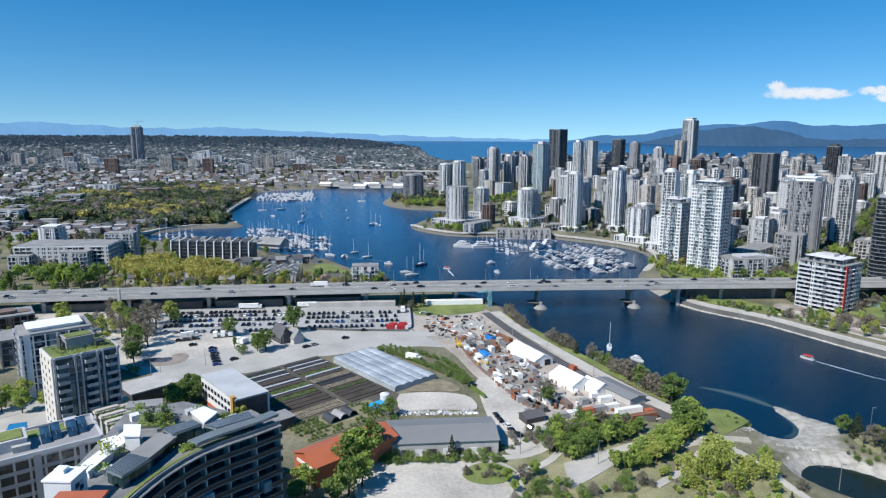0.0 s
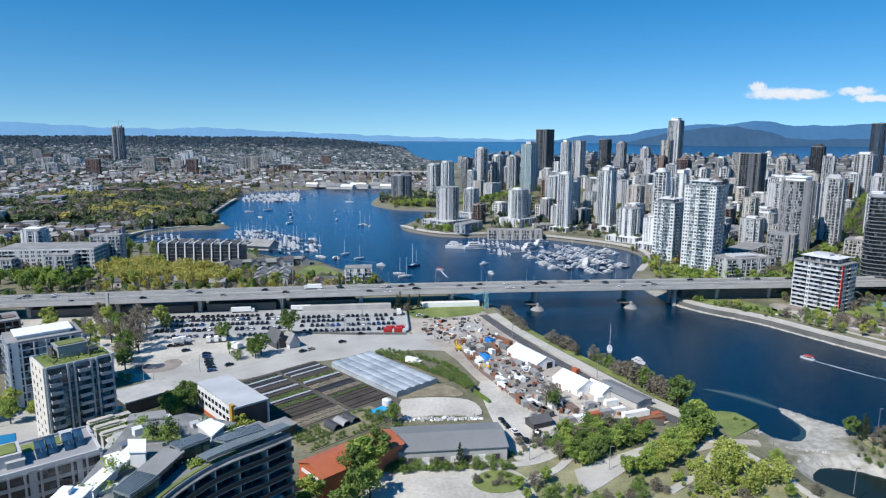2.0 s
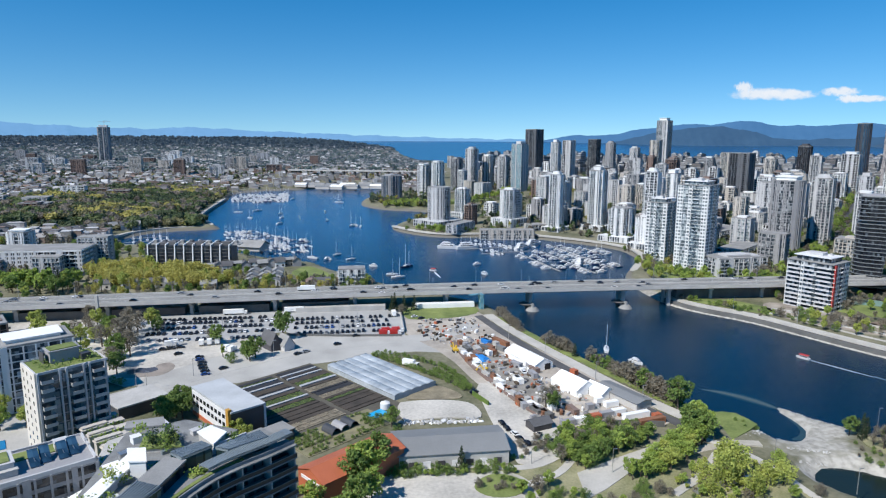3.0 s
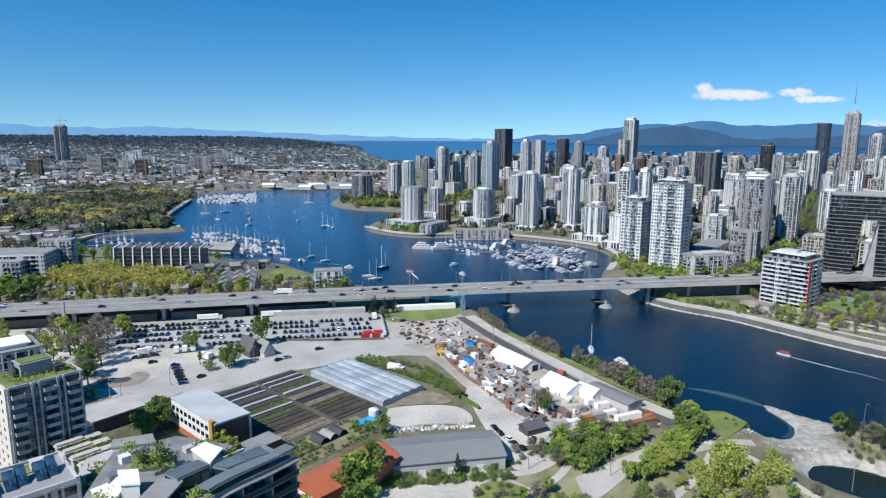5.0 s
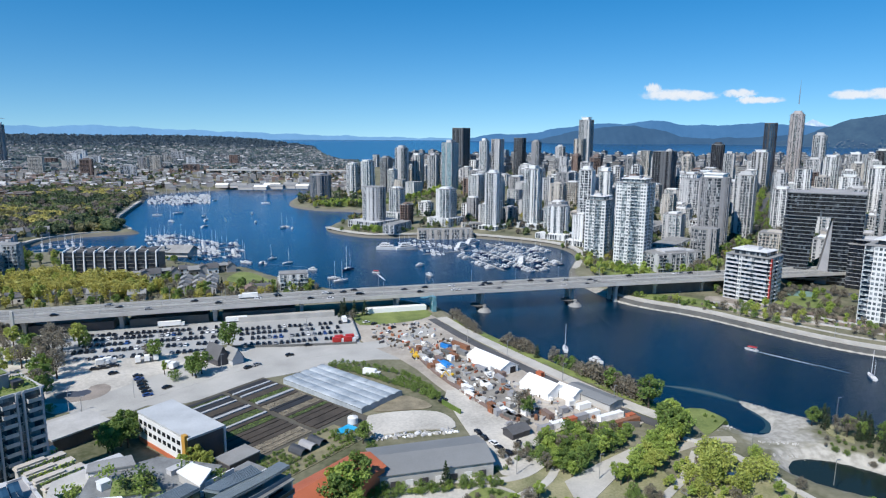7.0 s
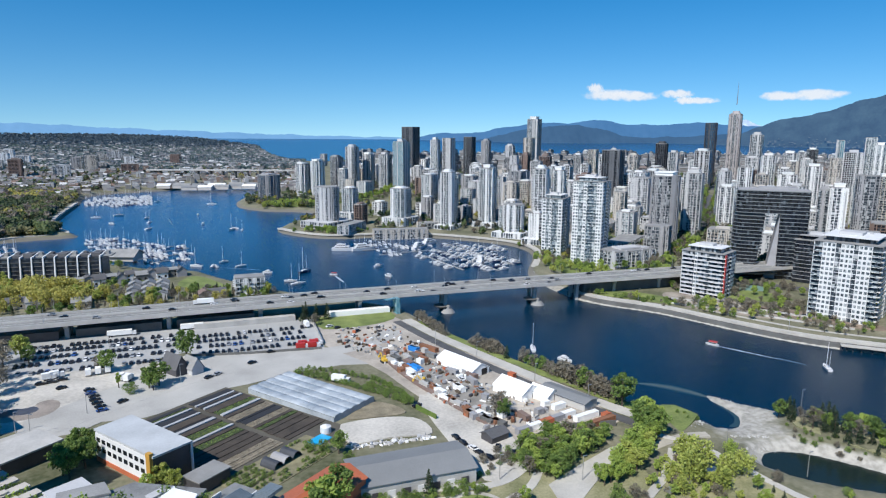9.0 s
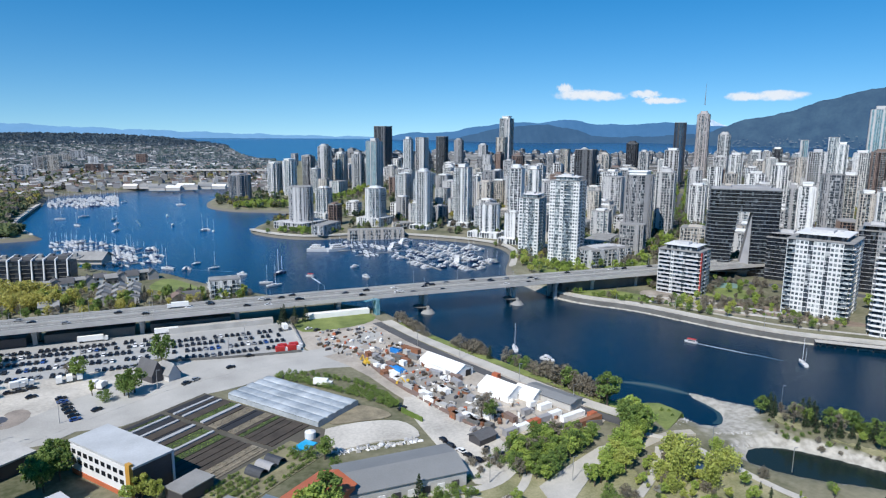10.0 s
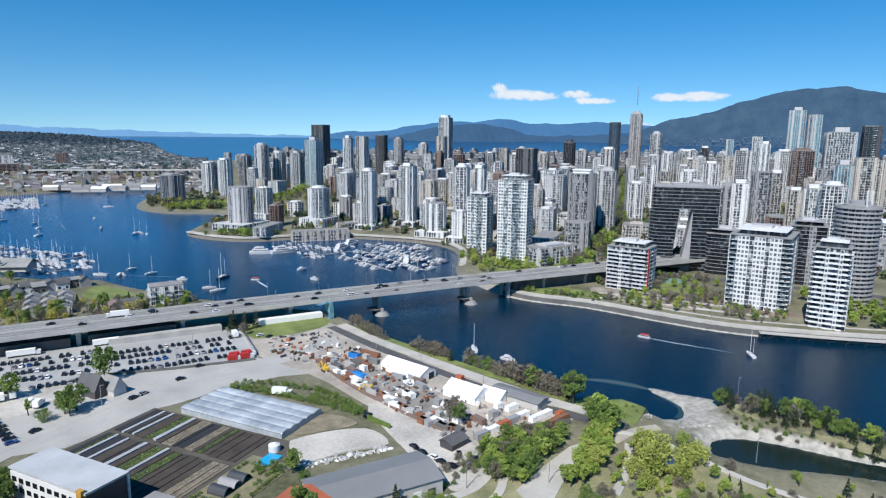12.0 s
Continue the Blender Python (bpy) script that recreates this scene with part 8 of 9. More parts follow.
# ---- left hillside buildings ----
H = "hillside blocks"
tower(-284, 568, 25, 60, "mixed", "rect", turn=3, size=(74, 34), crown="none", bays=4.4, balcony=0.35, wall_share=0.25, slab=1.3, out=0.7, base=LAND, name="apartment_complex", category="building", group=H, label="large pale stepped apartment complex")
tower(-318, 606, 36, 26, "white", "cut", turn=3, crown="white", base=LAND, balcony=0.5, name="apartment_complex", category="building", group=H, label="white set-back apartment tower with terraces")
DARK_BAY = facade_glass("dark navy bay windows", (0.008, 0.011, 0.017), (0.05, 0.065, 0.08), 0.25, 0.3)
dk = thing("slanted_apartments", "dark glass apartments with white upright fins", "building", H, at=(-168, 590, LAND), turn=-8)
part("body", Geo().box(-1, 0, 0, 76, 16, 18.5), DARK_BAY, dk)
for z in np.arange(3.1, 18.6, 3.1):
    part("floor_band", Geo().box(-1, -0.2, z - 0.2, 76.4, 16.6, 0.4), CONCRETE_DARK, dk)
for i in range(10):
    x = -37 + i * 8.0
    part("fin", Geo().add([(x, -10.5, 0), (x + 0.9, -10.5, 0), (x + 0.9, 7.5, 0), (x, 7.5, 0), (x, -8.6, 19.5), (x + 0.9, -8.6, 19.5), (x + 0.9, 7.5, 21.4), (x, 7.5, 21.4)], [(0, 1, 5, 4), (1, 2, 6, 5), (2, 3, 7, 6), (3, 0, 4, 7), (4, 5, 6, 7)]), WHITE, dk, "white upright fin wall")
    part("roof_flat", Geo().box(x + 4.4, 1.5, 18.5, 6.6, 11, 0.8 + 1.0 * (i % 3)).box(x + 3.2, 3, 18.5, 2.6, 4, 3.2), (ROOF_GREY, ROOF_DARK, ROOF_DARK)[i % 3], dk, "stepped flat roof between the fins")
HOUSE_WINDOW = Geo().box(0, 0, 0, 1.6, 0.16, 1.5).mesh("window", GLASS_DARK)


def townhouse(x, y, t, ln, wide, eave, top, wall_m, roof_m, label):
    ob = gable("townhouse", label, (x - ln / 2 * math.cos(radians(t)), y - ln / 2 * math.sin(radians(t))), (x + ln / 2 * math.cos(radians(t)), y + ln / 2 * math.sin(radians(t))), wide, LAND + eave, LAND + top, wall_m, roof_m, "house")
    ob["group"] = "townhouses"
    for u in (-0.28, 0.28):
        for z in (1.2, 4.0)[: 1 + (eave > 5.5)]:
            part("window", HOUSE_WINDOW, None, ob).location = (u * ln, -wide / 2 - 0.05, z)
    part("chimney", Geo().box(ln * 0.2, 0.8, eave, 0.9, 0.9, top - eave + 1.2), CONCRETE_DARK, ob)


for i in range(11):
    k = i / 10
    townhouse(-147 + 70 * k, 556 + 22 * k + (i % 2) * 2, 17 + 90 * (i % 3 == 1), 8.4, 7.5, 5 + i % 2, 7.4 + 0.5 * (i % 3), (CONCRETE_DARK, GREY, WHITE)[i % 3], ROOF_DARK if i % 3 else ROOF_GREY, "dark-roofed terrace house near the water")
for i in range(9):
    townhouse(-103 + (i % 3) * 9, 503 + (i // 3) * 9, 92, 8.4, 8.2, 4.4 + (i // 3) * 1.8, 6.4 + (i // 3) * 1.9, (GREY, BEIGE, PALE)[i % 3], (ROOF_GREY, GREY_METAL)[i % 2], "stepped grey-roofed terrace house")
for i, (x, y) in enumerate(((-192, 504), (-182, 505), (-172, 505), (-160, 503), (-150, 504), (-210, 502), (-132, 494), (-56, 494), (-48, 495))):
    townhouse(x, y, 6 + 90 * (i % 3 == 1), 11, 8.5, 4.6, 7.0, (PALE, GREY, BEIGE)[i % 3], (ROOF_GREY, BROWN, ROOF_DARK)[i % 3], "pale-gabled townhouse beside the bridge")
tower(-26, 503, LAND + 12, 20, "white", "rect", turn=2, size=(20, 12), crown="none", bays=3.0, balcony=0.5, wall_share=0.35, base=LAND, name="waterfront_block", category="building", group=H, label="low white apartment block on the waterfront")
for i in range(20):
    a = radians(200 - i * 9)
    x, y = -265 + 95 * math.cos(a) * 0.9, 700 + 60 * math.sin(a) + 60
    if float(signed_distance(x, y, CREEK)) < 14:
        continue
    t = math.degrees(a) + 90
    gable("townhouse", "grey gabled row house round the harbour", (x - 5 * math.cos(radians(t)), y - 5 * math.sin(radians(t))), (x + 5 * math.cos(radians(t)), y + 5 * math.sin(radians(t))), 9, LAND + 7, LAND + 11, PALE if i % 2 else GREY, ROOF_DARK if i % 2 else ROOF_GREY, "house")["group"] = "townhouses"
pv = gable("harbour_pavilion", "grey-roofed clubhouse beside the harbour", (-140, 668), (-118, 660), 18, LAND + 5, LAND + 9.5, BEIGE, ROOF_GREY, "clubhouse", 2)
lt = tower(-850, 2180, 150, 42, "blue", "cut", turn=10, crown="white", wall_share=0.45, group=H, label="lone tall grey tower under construction")
part("crane", Geo().beam((3, 0, 112), (3, 0, 134), 0.8).beam((-14, 0, 130), (24, 0, 131), 0.6).beam((3, 0, 134), (22, 0, 131), 0.3), STEEL, lt, "tower crane on the roof")
hr = random.Random(5)
for i in range(64):
    az, d = hr.uniform(-36, -4), hr.uniform(1650, 2450)
    if i >= 46:
        az, d = hr.uniform(-36, -20), hr.uniform(900, 1500)
    x, y = d * math.sin(radians(az)) - 10, d * math.cos(radians(az)) + 10
    z = float(ground_height(x, y))
    if any((x - o.location.x) ** 2 + (y - o.location.y) ** 2 < 40 ** 2 for o in (lt, dk)):
        continue
    st = hr.choice(["white", "pale", "beige", "brown", "grey", "white"])
    hh = hr.uniform(14, 44) if i < 46 else hr.uniform(10, 18)
    tower(x, y, z + hh, hr.uniform(26, 46), st, "rect", turn=8, deep=hr.uniform(0.5, 1.1), crown=hr.choice(["box", "none"]), slab=1.2, bays=5, balcony=0.1, wall_share=0.35, name="hillside_block", category="building", group=H,
          label={"brown": "brown brick hillside apartment block", "beige": "beige hillside apartment block"}.get(st, "pale hillside apartment block with flat roof"))
# far steel road bridge
fb = thing("far_bridge", "distant grey steel road bridge on tall piers", "bridge", at=(0, 0, 0))
part("deck", Geo().box(-20, 1690, 29, 420, 22, 2.4, -15), CONCRETE, fb)
for k in range(-6, 7):
    x, y = -20 + k * 30 * math.cos(radians(-15)), 1690 + k * 30 * math.sin(radians(-15))
    part("pier", Geo().box(x, y, 0, 3, 16, 29, -15), CONCRETE_DARK, fb)
    part("truss", Geo().beam((x, y, 20), (x + 14, y - 4, 28), 0.8).beam((x + 28, y - 7, 20), (x + 14, y - 4, 28), 0.8), STEEL, fb)
for i, (x, y, w, d) in enumerate(((-112, 1432, 30, 18), (-82, 1428, 26, 22), (-50, 1440, 28, 20), (-22, 1446, 24, 18), (4, 1440, 26, 18), (-130, 1488, 34, 22), (-96, 1478, 26, 20), (-60, 1484, 34, 22), (-20, 1500, 30, 20), (14, 1490, 26, 18), (-165, 1492, 26, 18))):
    gable("market_shed", "white-roofed market hall by the water", (x - w / 2, y), (x + w / 2, y - 6), d, LAND + 6, LAND + 9.5, BEIGE, (GREY_METAL, ROOF_WHITE, ROOF_GREY)[i % 3], "market hall")["group"] = "market halls"

for x, y, w, d, h in ((-312, 545, 16, 12, 14), (-268, 546, 20, 12, 17), (-250, 592, 24, 14, 26)):
    tower(x, y, LAND + h, 14, "pale", "rect", turn=3, size=(w, d), crown="none", balcony=0.5, slab=0.9, name="apartment_wing", category="building", group=H, label="pale stepped apartment wing with terraces")

# ---- vehicles ----
CAR_PAINTS = [mat("black car paint", (0.010, 0.010, 0.012), 0.25, var=0.1, bump=0), mat("dark grey car paint", (0.035, 0.037, 0.04), 0.3, 0.3, var=0.1, bump=0), mat("white car paint", (0.75, 0.75, 0.75), 0.3, var=0.05, bump=0),
              mat("blue car paint", (0.02, 0.07, 0.25), 0.3, var=0.1, bump=0), mat("silver car paint", (0.4, 0.41, 0.42), 0.35, 0.5, var=0.1, bump=0), mat("red car paint", (0.35, 0.02, 0.02), 0.3, var=0.1, bump=0)]
PAINT_WORDS = ["black", "dark grey", "white", "blue", "silver", "red"]


def car_body():
    g = Geo()
    prof = [(-2.2, 0.35), (-2.25, 0.75), (-1.9, 0.95), (1.0, 0.98), (2.1, 0.8), (2.25, 0.5), (2.2, 0.3)]
    n = len(prof)
    v = [(x, s * (0.88 if 0 < i < 5 else 0.8), z) for s in (-1, 1) for i, (x, z) in enumerate(prof)]
    q = [(i, i + 1, n + i + 1, n + i) for i in range(n - 1)] + [(n - 1, 0, n, 2 * n - 1)]
    t = [(0, i + 1, i) for i in range(1, n - 1)] + [(n, n + i, n + i + 1) for i in range(1, n - 1)]
    return g.add(v, q, t)


def car_cabin():
    return Geo().add([(-1.7, -0.82, 0.93), (1.0, -0.82, 0.93), (1.0, 0.82, 0.93), (-1.7, 0.82, 0.93), (-1.3, -0.66, 1.44), (0.35, -0.66, 1.44), (0.35, 0.66, 1.44), (-1.3, 0.66, 1.44)],
                     [(0, 1, 5, 4), (1, 2, 6, 5), (2, 3, 7, 6), (3, 0, 4, 7), (4, 5, 6, 7)])


wheel = Geo()
wa = np.arange(10) * 2 * math.pi / 10
ring = np.stack([0.33 * np.cos(wa), np.zeros(10), 0.33 * np.sin(wa)], 1)
wheel.add(np.vstack([ring - (0, 0.1, 0), ring + (0, 0.1, 0)]), [(i, (i + 1) % 10, 10 + (i + 1) % 10, 10 + i) for i in range(10)], [(0, i + 1, i) for i in range(1, 9)] + [(10, 10 + i, 11 + i) for i in range(1, 9)])
WHEEL = wheel.mesh("wheel", BLACK)
CAB = car_cabin().mesh("cabin", GLASS_DARK)
ROOF_PANEL = {}
BODIES = [car_body().mesh("body", m) for m in CAR_PAINTS]
for i, m in enumerate(CAR_PAINTS):
    ROOF_PANEL[i] = Geo().box(-0.47, 0, 1.44, 1.66, 1.32, 0.05).mesh("roof", m)


FAR_WHEELS = Geo().boxes([(a, b, 0.0) for a in (-1.35, 1.4) for b in (-0.78, 0.78)], 0.66, 0.22, 0.66).mesh("wheels", BLACK)


def car(x, y, z, turn, paint, where="parked in the open car park", group="parked cars"):
    ob = thing("car", PAINT_WORDS[paint] + " car " + where, "car", group, at=(x, y, z), turn=turn)
    part("body", BODIES[paint], None, ob)
    part("cabin", CAB, None, ob)
    part("roof", ROOF_PANEL[paint], None, ob)
    if where.startswith("parked in the open"):
        part("wheels", FAR_WHEELS, None, ob)["kind"] = "stuff"
        return ob
    for a in (-1.35, 1.4):
        for b in (-0.78, 0.78):
            part("wheel", WHEEL, None, ob).location = (a, b, 0.33)
    return ob


vr = random.Random(12)
PICK = [0, 0, 0, 1, 1, 0, 2, 0, 4, 1, 0, 0, 1, 3]
for x0, x1, ys in ((-140, -68, (409, 401, 391, 380, 368)), (-58, 1, (404, 395, 385, 374))):
    for y in ys:
        x = x0 + vr.uniform(0, 3)
        while x < x1:
            if vr.random() < 0.84 and (x < -106 or y > 366):
                car(x, y + vr.uniform(-0.5, 0.5) + (0.03 * (x - x0)), Z + 0.08, 90 + vr.uniform(-5, 5) + 180 * vr.randrange(2), vr.choice(PICK))
            x += vr.choice([2.9, 3.0, 3.2])
for i in range(7):
    car(-100 + i * 1.6 + vr.uniform(-0.4, 0.4), 338 - i * 4.2, Z + 0.12, 20, vr.choice([3, 0, 3, 1]), "parked in the gravel yard")
for x, y, t, p in ((-112, 344, 30, 0), (-84, 320, 40, 0), (-50, 338, 40, 1), (-46, 341, 40, 4), (-30, 352, 20, 0), (-122, 352, 10, 0), (-118, 353, 10, 1), (-114, 355, 10, 0), (40, 246, 100, 0), (41, 241, 100, 0), (43, 236, 110, 2), (44, 232, 110, 0), (46, 228, 110, 0), (52, 234, 60, 0), (56, 228, 70, 0), (58, 224, 80, 0), (59, 220, 90, 1), (34, 278, 30, 0),
                   (21, 372, 60, 4), (26, 380, 60, 2), (30, 388, 40, 1), (62, 300, 100, 2), (66, 286, 110, 4), (101, 276, 112, 2), (104, 268, 112, 4), (-20, 366, 10, 0), (70, 276, 30, 4), (16, 402, 20, 2), (20, 398, 40, 1)):
    car(x, y, Z + 0.25, t, p, "parked beside the street")
for i in range(58):
    x = vr.uniform(-300, 320)
    s = vr.choice([-9.4, -5.9, -2.4, 2.4, 5.9, 9.4])
    car(x, bridge_y(x) + s, DECK_Z + 0.03, (0 if s < 0 else 180) + 2, vr.choice([0, 0, 1, 1, 2, 0, 4]), "driving over the bridge", "bridge traffic")


def truck(x, y, z, turn, col, label, lx=9.0, group="trucks"):
    ob = thing("truck", label, "truck", group, at=(x, y, z), turn=turn)
    part("box_body", Geo().box(-1.2, 0, 0.9, lx - 2.4, 2.4, 2.6), col, ob)
    part("cab", Geo().box(lx / 2 - 1.2, 0, 0.6, 2.0, 2.3, 1.9), WHITE, ob)
    part("windscreen", Geo().box(lx / 2 - 0.4, 0, 1.6, 0.5, 2.1, 0.8), GLASS_DARK, ob)
    for a in (-lx / 2 + 1.2, -lx / 2 + 2.4, lx / 2 - 1.2):
        for b in (-1.0, 1.0):
            part("wheel", WHEEL, None, ob).matrix_basis = pose(a, b, 0.45) @ Matrix.Scale(1.4, 4)
    return ob


truck(-55, bridge_y(-55) + 6, DECK_Z + 0.03, 180, ROOF_WHITE, "white box truck driving over the bridge", 12)
for x, y, t in ((-104, 359, 100), (-100, 360, 100), (-96, 361, 100), (-88, 348, 70), (-85, 346, 70), (-120, 358, 20), (-117, 360, 20)):
    truck(x, y, Z + 0.12, t, ROOF_WHITE, "white delivery van in the yard", 6, "vans")
truck(8, 314, Z + 0.3, -35, ROOF_WHITE, "white bus parked by the farm hedge", 9)
truck(-98, 420, Z + 0.1, 3, ROOF_WHITE, "long white trailer by the car park edge", 15)
truck(-60, 422, Z + 0.1, 3, ROOF_WHITE, "long white trailer by the car park edge", 15)
for i, (x, y) in enumerate(((-3.5, 367), (2.5, 367.5), (-2, 370.5), (4, 371))):
    truck(x, y, Z + 0.1, 5, RED, "red flat truck standing in the car park", 7, "red trucks")
truck(3, 408, Z + 0.1, 95, ROOF_WHITE, "white truck by the car park fence", 8)


# ---- construction yard ----
CORNER_POST = {}


def container(x, y, turn, m, text, z=None, lx=6.1):
    ob = thing("shipping_container", text, "container", "site containers", at=(x, y, Z + 0.15 if z is None else z), turn=turn)
    g = Geo().box(0, 0, 0.1, lx, 2.3, 2.4)
    for i in range(int(lx / 0.6)):
        for s in (-1, 1):
            g.box(-lx / 2 + 0.4 + i * 0.6, s * 1.17, 0.2, 0.28, 0.08, 2.2)
    part("body", g, m, ob)["kind"] = "stuff"
    me = CORNER_POST.setdefault(m.name, Geo().box(0, 0, 0, 0.2, 0.2, 2.6).mesh("container_frame", m))
    for a in (-lx / 2, lx / 2):
        for b in (-1.17, 1.17):
            part("corner_post", me, None, ob).location = (a, b, 0)
    return ob


def digger(x, y, turn):
    ob = thing("excavator", "yellow tracked excavator at work", "excavator", "site machines", at=(x, y, Z + 0.2), turn=turn)
    for s in (-1, 1):
        part("track", Geo().box(0, s * 1.1, 0, 3.6, 0.6, 0.9), BLACK, ob)
    part("house", Geo().box(-0.4, 0, 0.95, 3.2, 2.4, 1.1).box(0.6, -0.7, 2.0, 1.3, 1.0, 1.3), YELLOW, ob)
    part("boom", Geo().beam((1.0, 0.3, 1.6), (3.6, 0.3, 4.2), 0.28).beam((3.6, 0.3, 4.2), (5.4, 0.3, 1.8), 0.22).box(5.5, 0.3, 1.0, 0.8, 1.0, 0.9), YELLOW, ob)


cr = random.Random(31)
cols = [(RUST, "rust-red"), (CONCRETE, "pale grey"), (GREY, "grey"), (ROOF_WHITE, "white"), (RUST, "rust-red"), (GREY, "grey"), (ROOF_WHITE, "white"), (GREY_METAL, "grey metal"), (CONCRETE_DARK, "dark grey"), (CONCRETE, "pale grey"), (BROWN, "brown")]
LINE = [(36, 345), (37, 325), (40, 305), (46, 282), (52, 262), (57, 250)]
for i in range(30):
    k = i / 29 * 4.999
    j = int(k)
    f = k - j
    x, y = LINE[j][0] * (1 - f) + LINE[j + 1][0] * f, LINE[j][1] * (1 - f) + LINE[j + 1][1] * f
    m, wd = cr.choice(cols)
    container(x + cr.uniform(-1, 4), y + cr.uniform(-1.5, 1.5), -72 + cr.uniform(-9, 9), m, wd + " storage container in the yard", lx=cr.choice([3.2, 6.1, 6.1]))
for i in range(40):
    x, y = cr.uniform(36, 62), cr.uniform(250, 360)
    m, wd = cr.choice(cols)
    if cr.random() < 0.5:
        container(x + (345 - y) * 0.15, y, -68 + cr.uniform(-12, 12), m, wd + " site container in the yard", lx=cr.choice([2.4, 3.2, 6.1]))
    else:
        ob = thing("material_stack", wd + " stack of building material on pallets", "material stack", "site stacks", at=(x + (345 - y) * 0.15, y, Z + 0.15), turn=cr.uniform(0, 90))
        part("pallet", Geo().box(0, 0, 0, 2.6, 1.8, 0.15), BARK, ob)
        for s in range(cr.randrange(2, 5)):
            part("bundle", Geo().box(cr.uniform(-0.4, 0.4), cr.uniform(-0.2, 0.2), 0.15 + s * 0.4, cr.uniform(1.6, 3.4), cr.uniform(0.9, 1.6), 0.36, cr.uniform(-6, 6)), m, ob)
for x, y, m, wd, lx in ((78, 246, ORANGE, "orange", 6.1), (84, 248, GREY, "grey", 6.1), (90, 250, ROOF_WHITE, "white", 6.1), (72, 244, ROOF_WHITE, "white", 6.1), (66, 242, GREY, "grey", 6.1), (96, 246, ROOF_WHITE, "white", 12), (90, 258, ROOF_WHITE, "white", 6.1), (86, 262, ROOF_WHITE, "white", 3.2), (104, 244, ORANGE, "orange", 3.2), (100, 240, RUST, "rust-red", 12), (80, 256, GREY, "grey", 3.2), (52, 346, BLUE, "blue", 6.1), (58, 334, GREY_METAL, "grey metal", 6.1), (52, 336, RUST, "rust-red", 6.1), (60, 345, RUST, "rust-red", 12), (86, 296, ORANGE, "orange", 3.2)):
    container(x, y, 15 if y < 265 else -62, m, wd + " site container by the fence", lx=lx)
tp = thing("tarpaulin", "bright blue tarpaulin over a heap", "tarpaulin", at=(45, 322, Z + 0.15), turn=-65)
part("sheet", Geo().add([(-5, -3, 0), (5, -3, 0), (5, 3, 0), (-5, 3, 0), (-3.5, -1.4, 1.8), (3.8, -1.2, 1.5), (3.4, 1.4, 1.7), (-3.6, 1.2, 2.0)], [(0, 1, 5, 4), (1, 2, 6, 5), (2, 3, 7, 6), (3, 0, 4, 7), (4, 5, 6, 7)]), BLUE, tp)
for x, y, t in ((33, 334, 100), (44, 300, 140)):
    digger(x, y, t)
for i, (pts, h, m) in enumerate((([(8, 372), (8, 421)], 2.0, STEEL), ([(60, 233), (82, 241), (104, 237)], 2.4, CONCRETE_DARK), ([(-60, 372), (-30, 367), (6, 364)], 1.4, CONCRETE_DARK), ([(38, 264), (33, 276)], 2.2, LEAF))):
    tagged(new("fence", band(pts, 0.4, Z, Z + h, 0).mesh("fence", m)), "long site boundary fence", "fence", "fences")
for x, y in ((-118, 300), (-112, 296), (-96, 312), (-62, 336), (-30, 372), (-60, 396), (-100, 392), (-20, 398), (-140, 398), (66, 352), (80, 326), (94, 288), (104, 258), (230, 400), (252, 366), (276, 316), (70, 205), (130, 206), (144, 184), (44, 214), (187, 226)):
    ob = thing("lamp_post", "slim grey steel lamp post", "lamp post", "lamp posts", at=(x, y, LAND))
    part("pole", Geo().taper(0, 0, 0, 0.16, 0.09, 9, 6), STEEL, ob)
    part("head", Geo().box(0.7, 0, 8.9, 1.5, 0.3, 0.18), STEEL, ob)

# ---- boats ----
HULL_WHITE = mat("white hull", (0.62, 0.62, 0.62), 0.35, var=0.06)
HULL_BLUE = mat("navy hull", (0.02, 0.03, 0.08), 0.35, var=0.1)


def hull(ln, wd, ht):
    st = [(-0.5, 0.8, 0.0), (-0.2, 1.0, 0.0), (0.15, 0.95, 0.05), (0.38, 0.5, 0.15), (0.5, 0.04, 0.3)]
    v = []
    for a, b, c in st:
        v += [(a * ln, -b * wd / 2, ht * (1 + c)), (a * ln, -b * wd * 0.35, -0.3), (a * ln, b * wd * 0.35, -0.3), (a * ln, b * wd / 2, ht * (1 + c))]
    q = []
    for i in range(4):
        o, p = 4 * i, 4 * i + 4
        q += [(o, p, p + 1, o + 1), (o + 1, p + 1, p + 2, o + 2), (o + 2, p + 2, p + 3, o + 3), (o + 3, p + 3, p, o)]
    q.append((0, 1, 2, 3))
    return Geo().add(v, q)


BOAT = {}
for nm, ln, wd, ht in (("yacht", 11, 3.2, 1.2), ("cruiser", 12, 4.0, 1.8), ("motor_yacht", 24, 6.4, 3.0)):
    BOAT[nm] = (hull(ln, wd, ht).mesh("hull", HULL_WHITE), hull(ln, wd, ht).mesh("hull", HULL_BLUE))
CABINS = {"yacht": Geo().box(-0.3, 0, 1.1, 4.2, 1.9, 0.7).mesh("cabin", HULL_WHITE), "cruiser": Geo().box(-0.4, 0, 1.7, 6.0, 3.0, 1.5).box(-1.0, 0, 3.2, 3.6, 2.6, 0.9).mesh("cabin", HULL_WHITE),
          "motor_yacht": Geo().box(-1.5, 0, 2.8, 15, 5.0, 2.2).box(-2.5, 0, 5.0, 9, 4.4, 2.0).box(-3, 0, 7.0, 4, 3.4, 0.4).mesh("cabin", HULL_WHITE)}
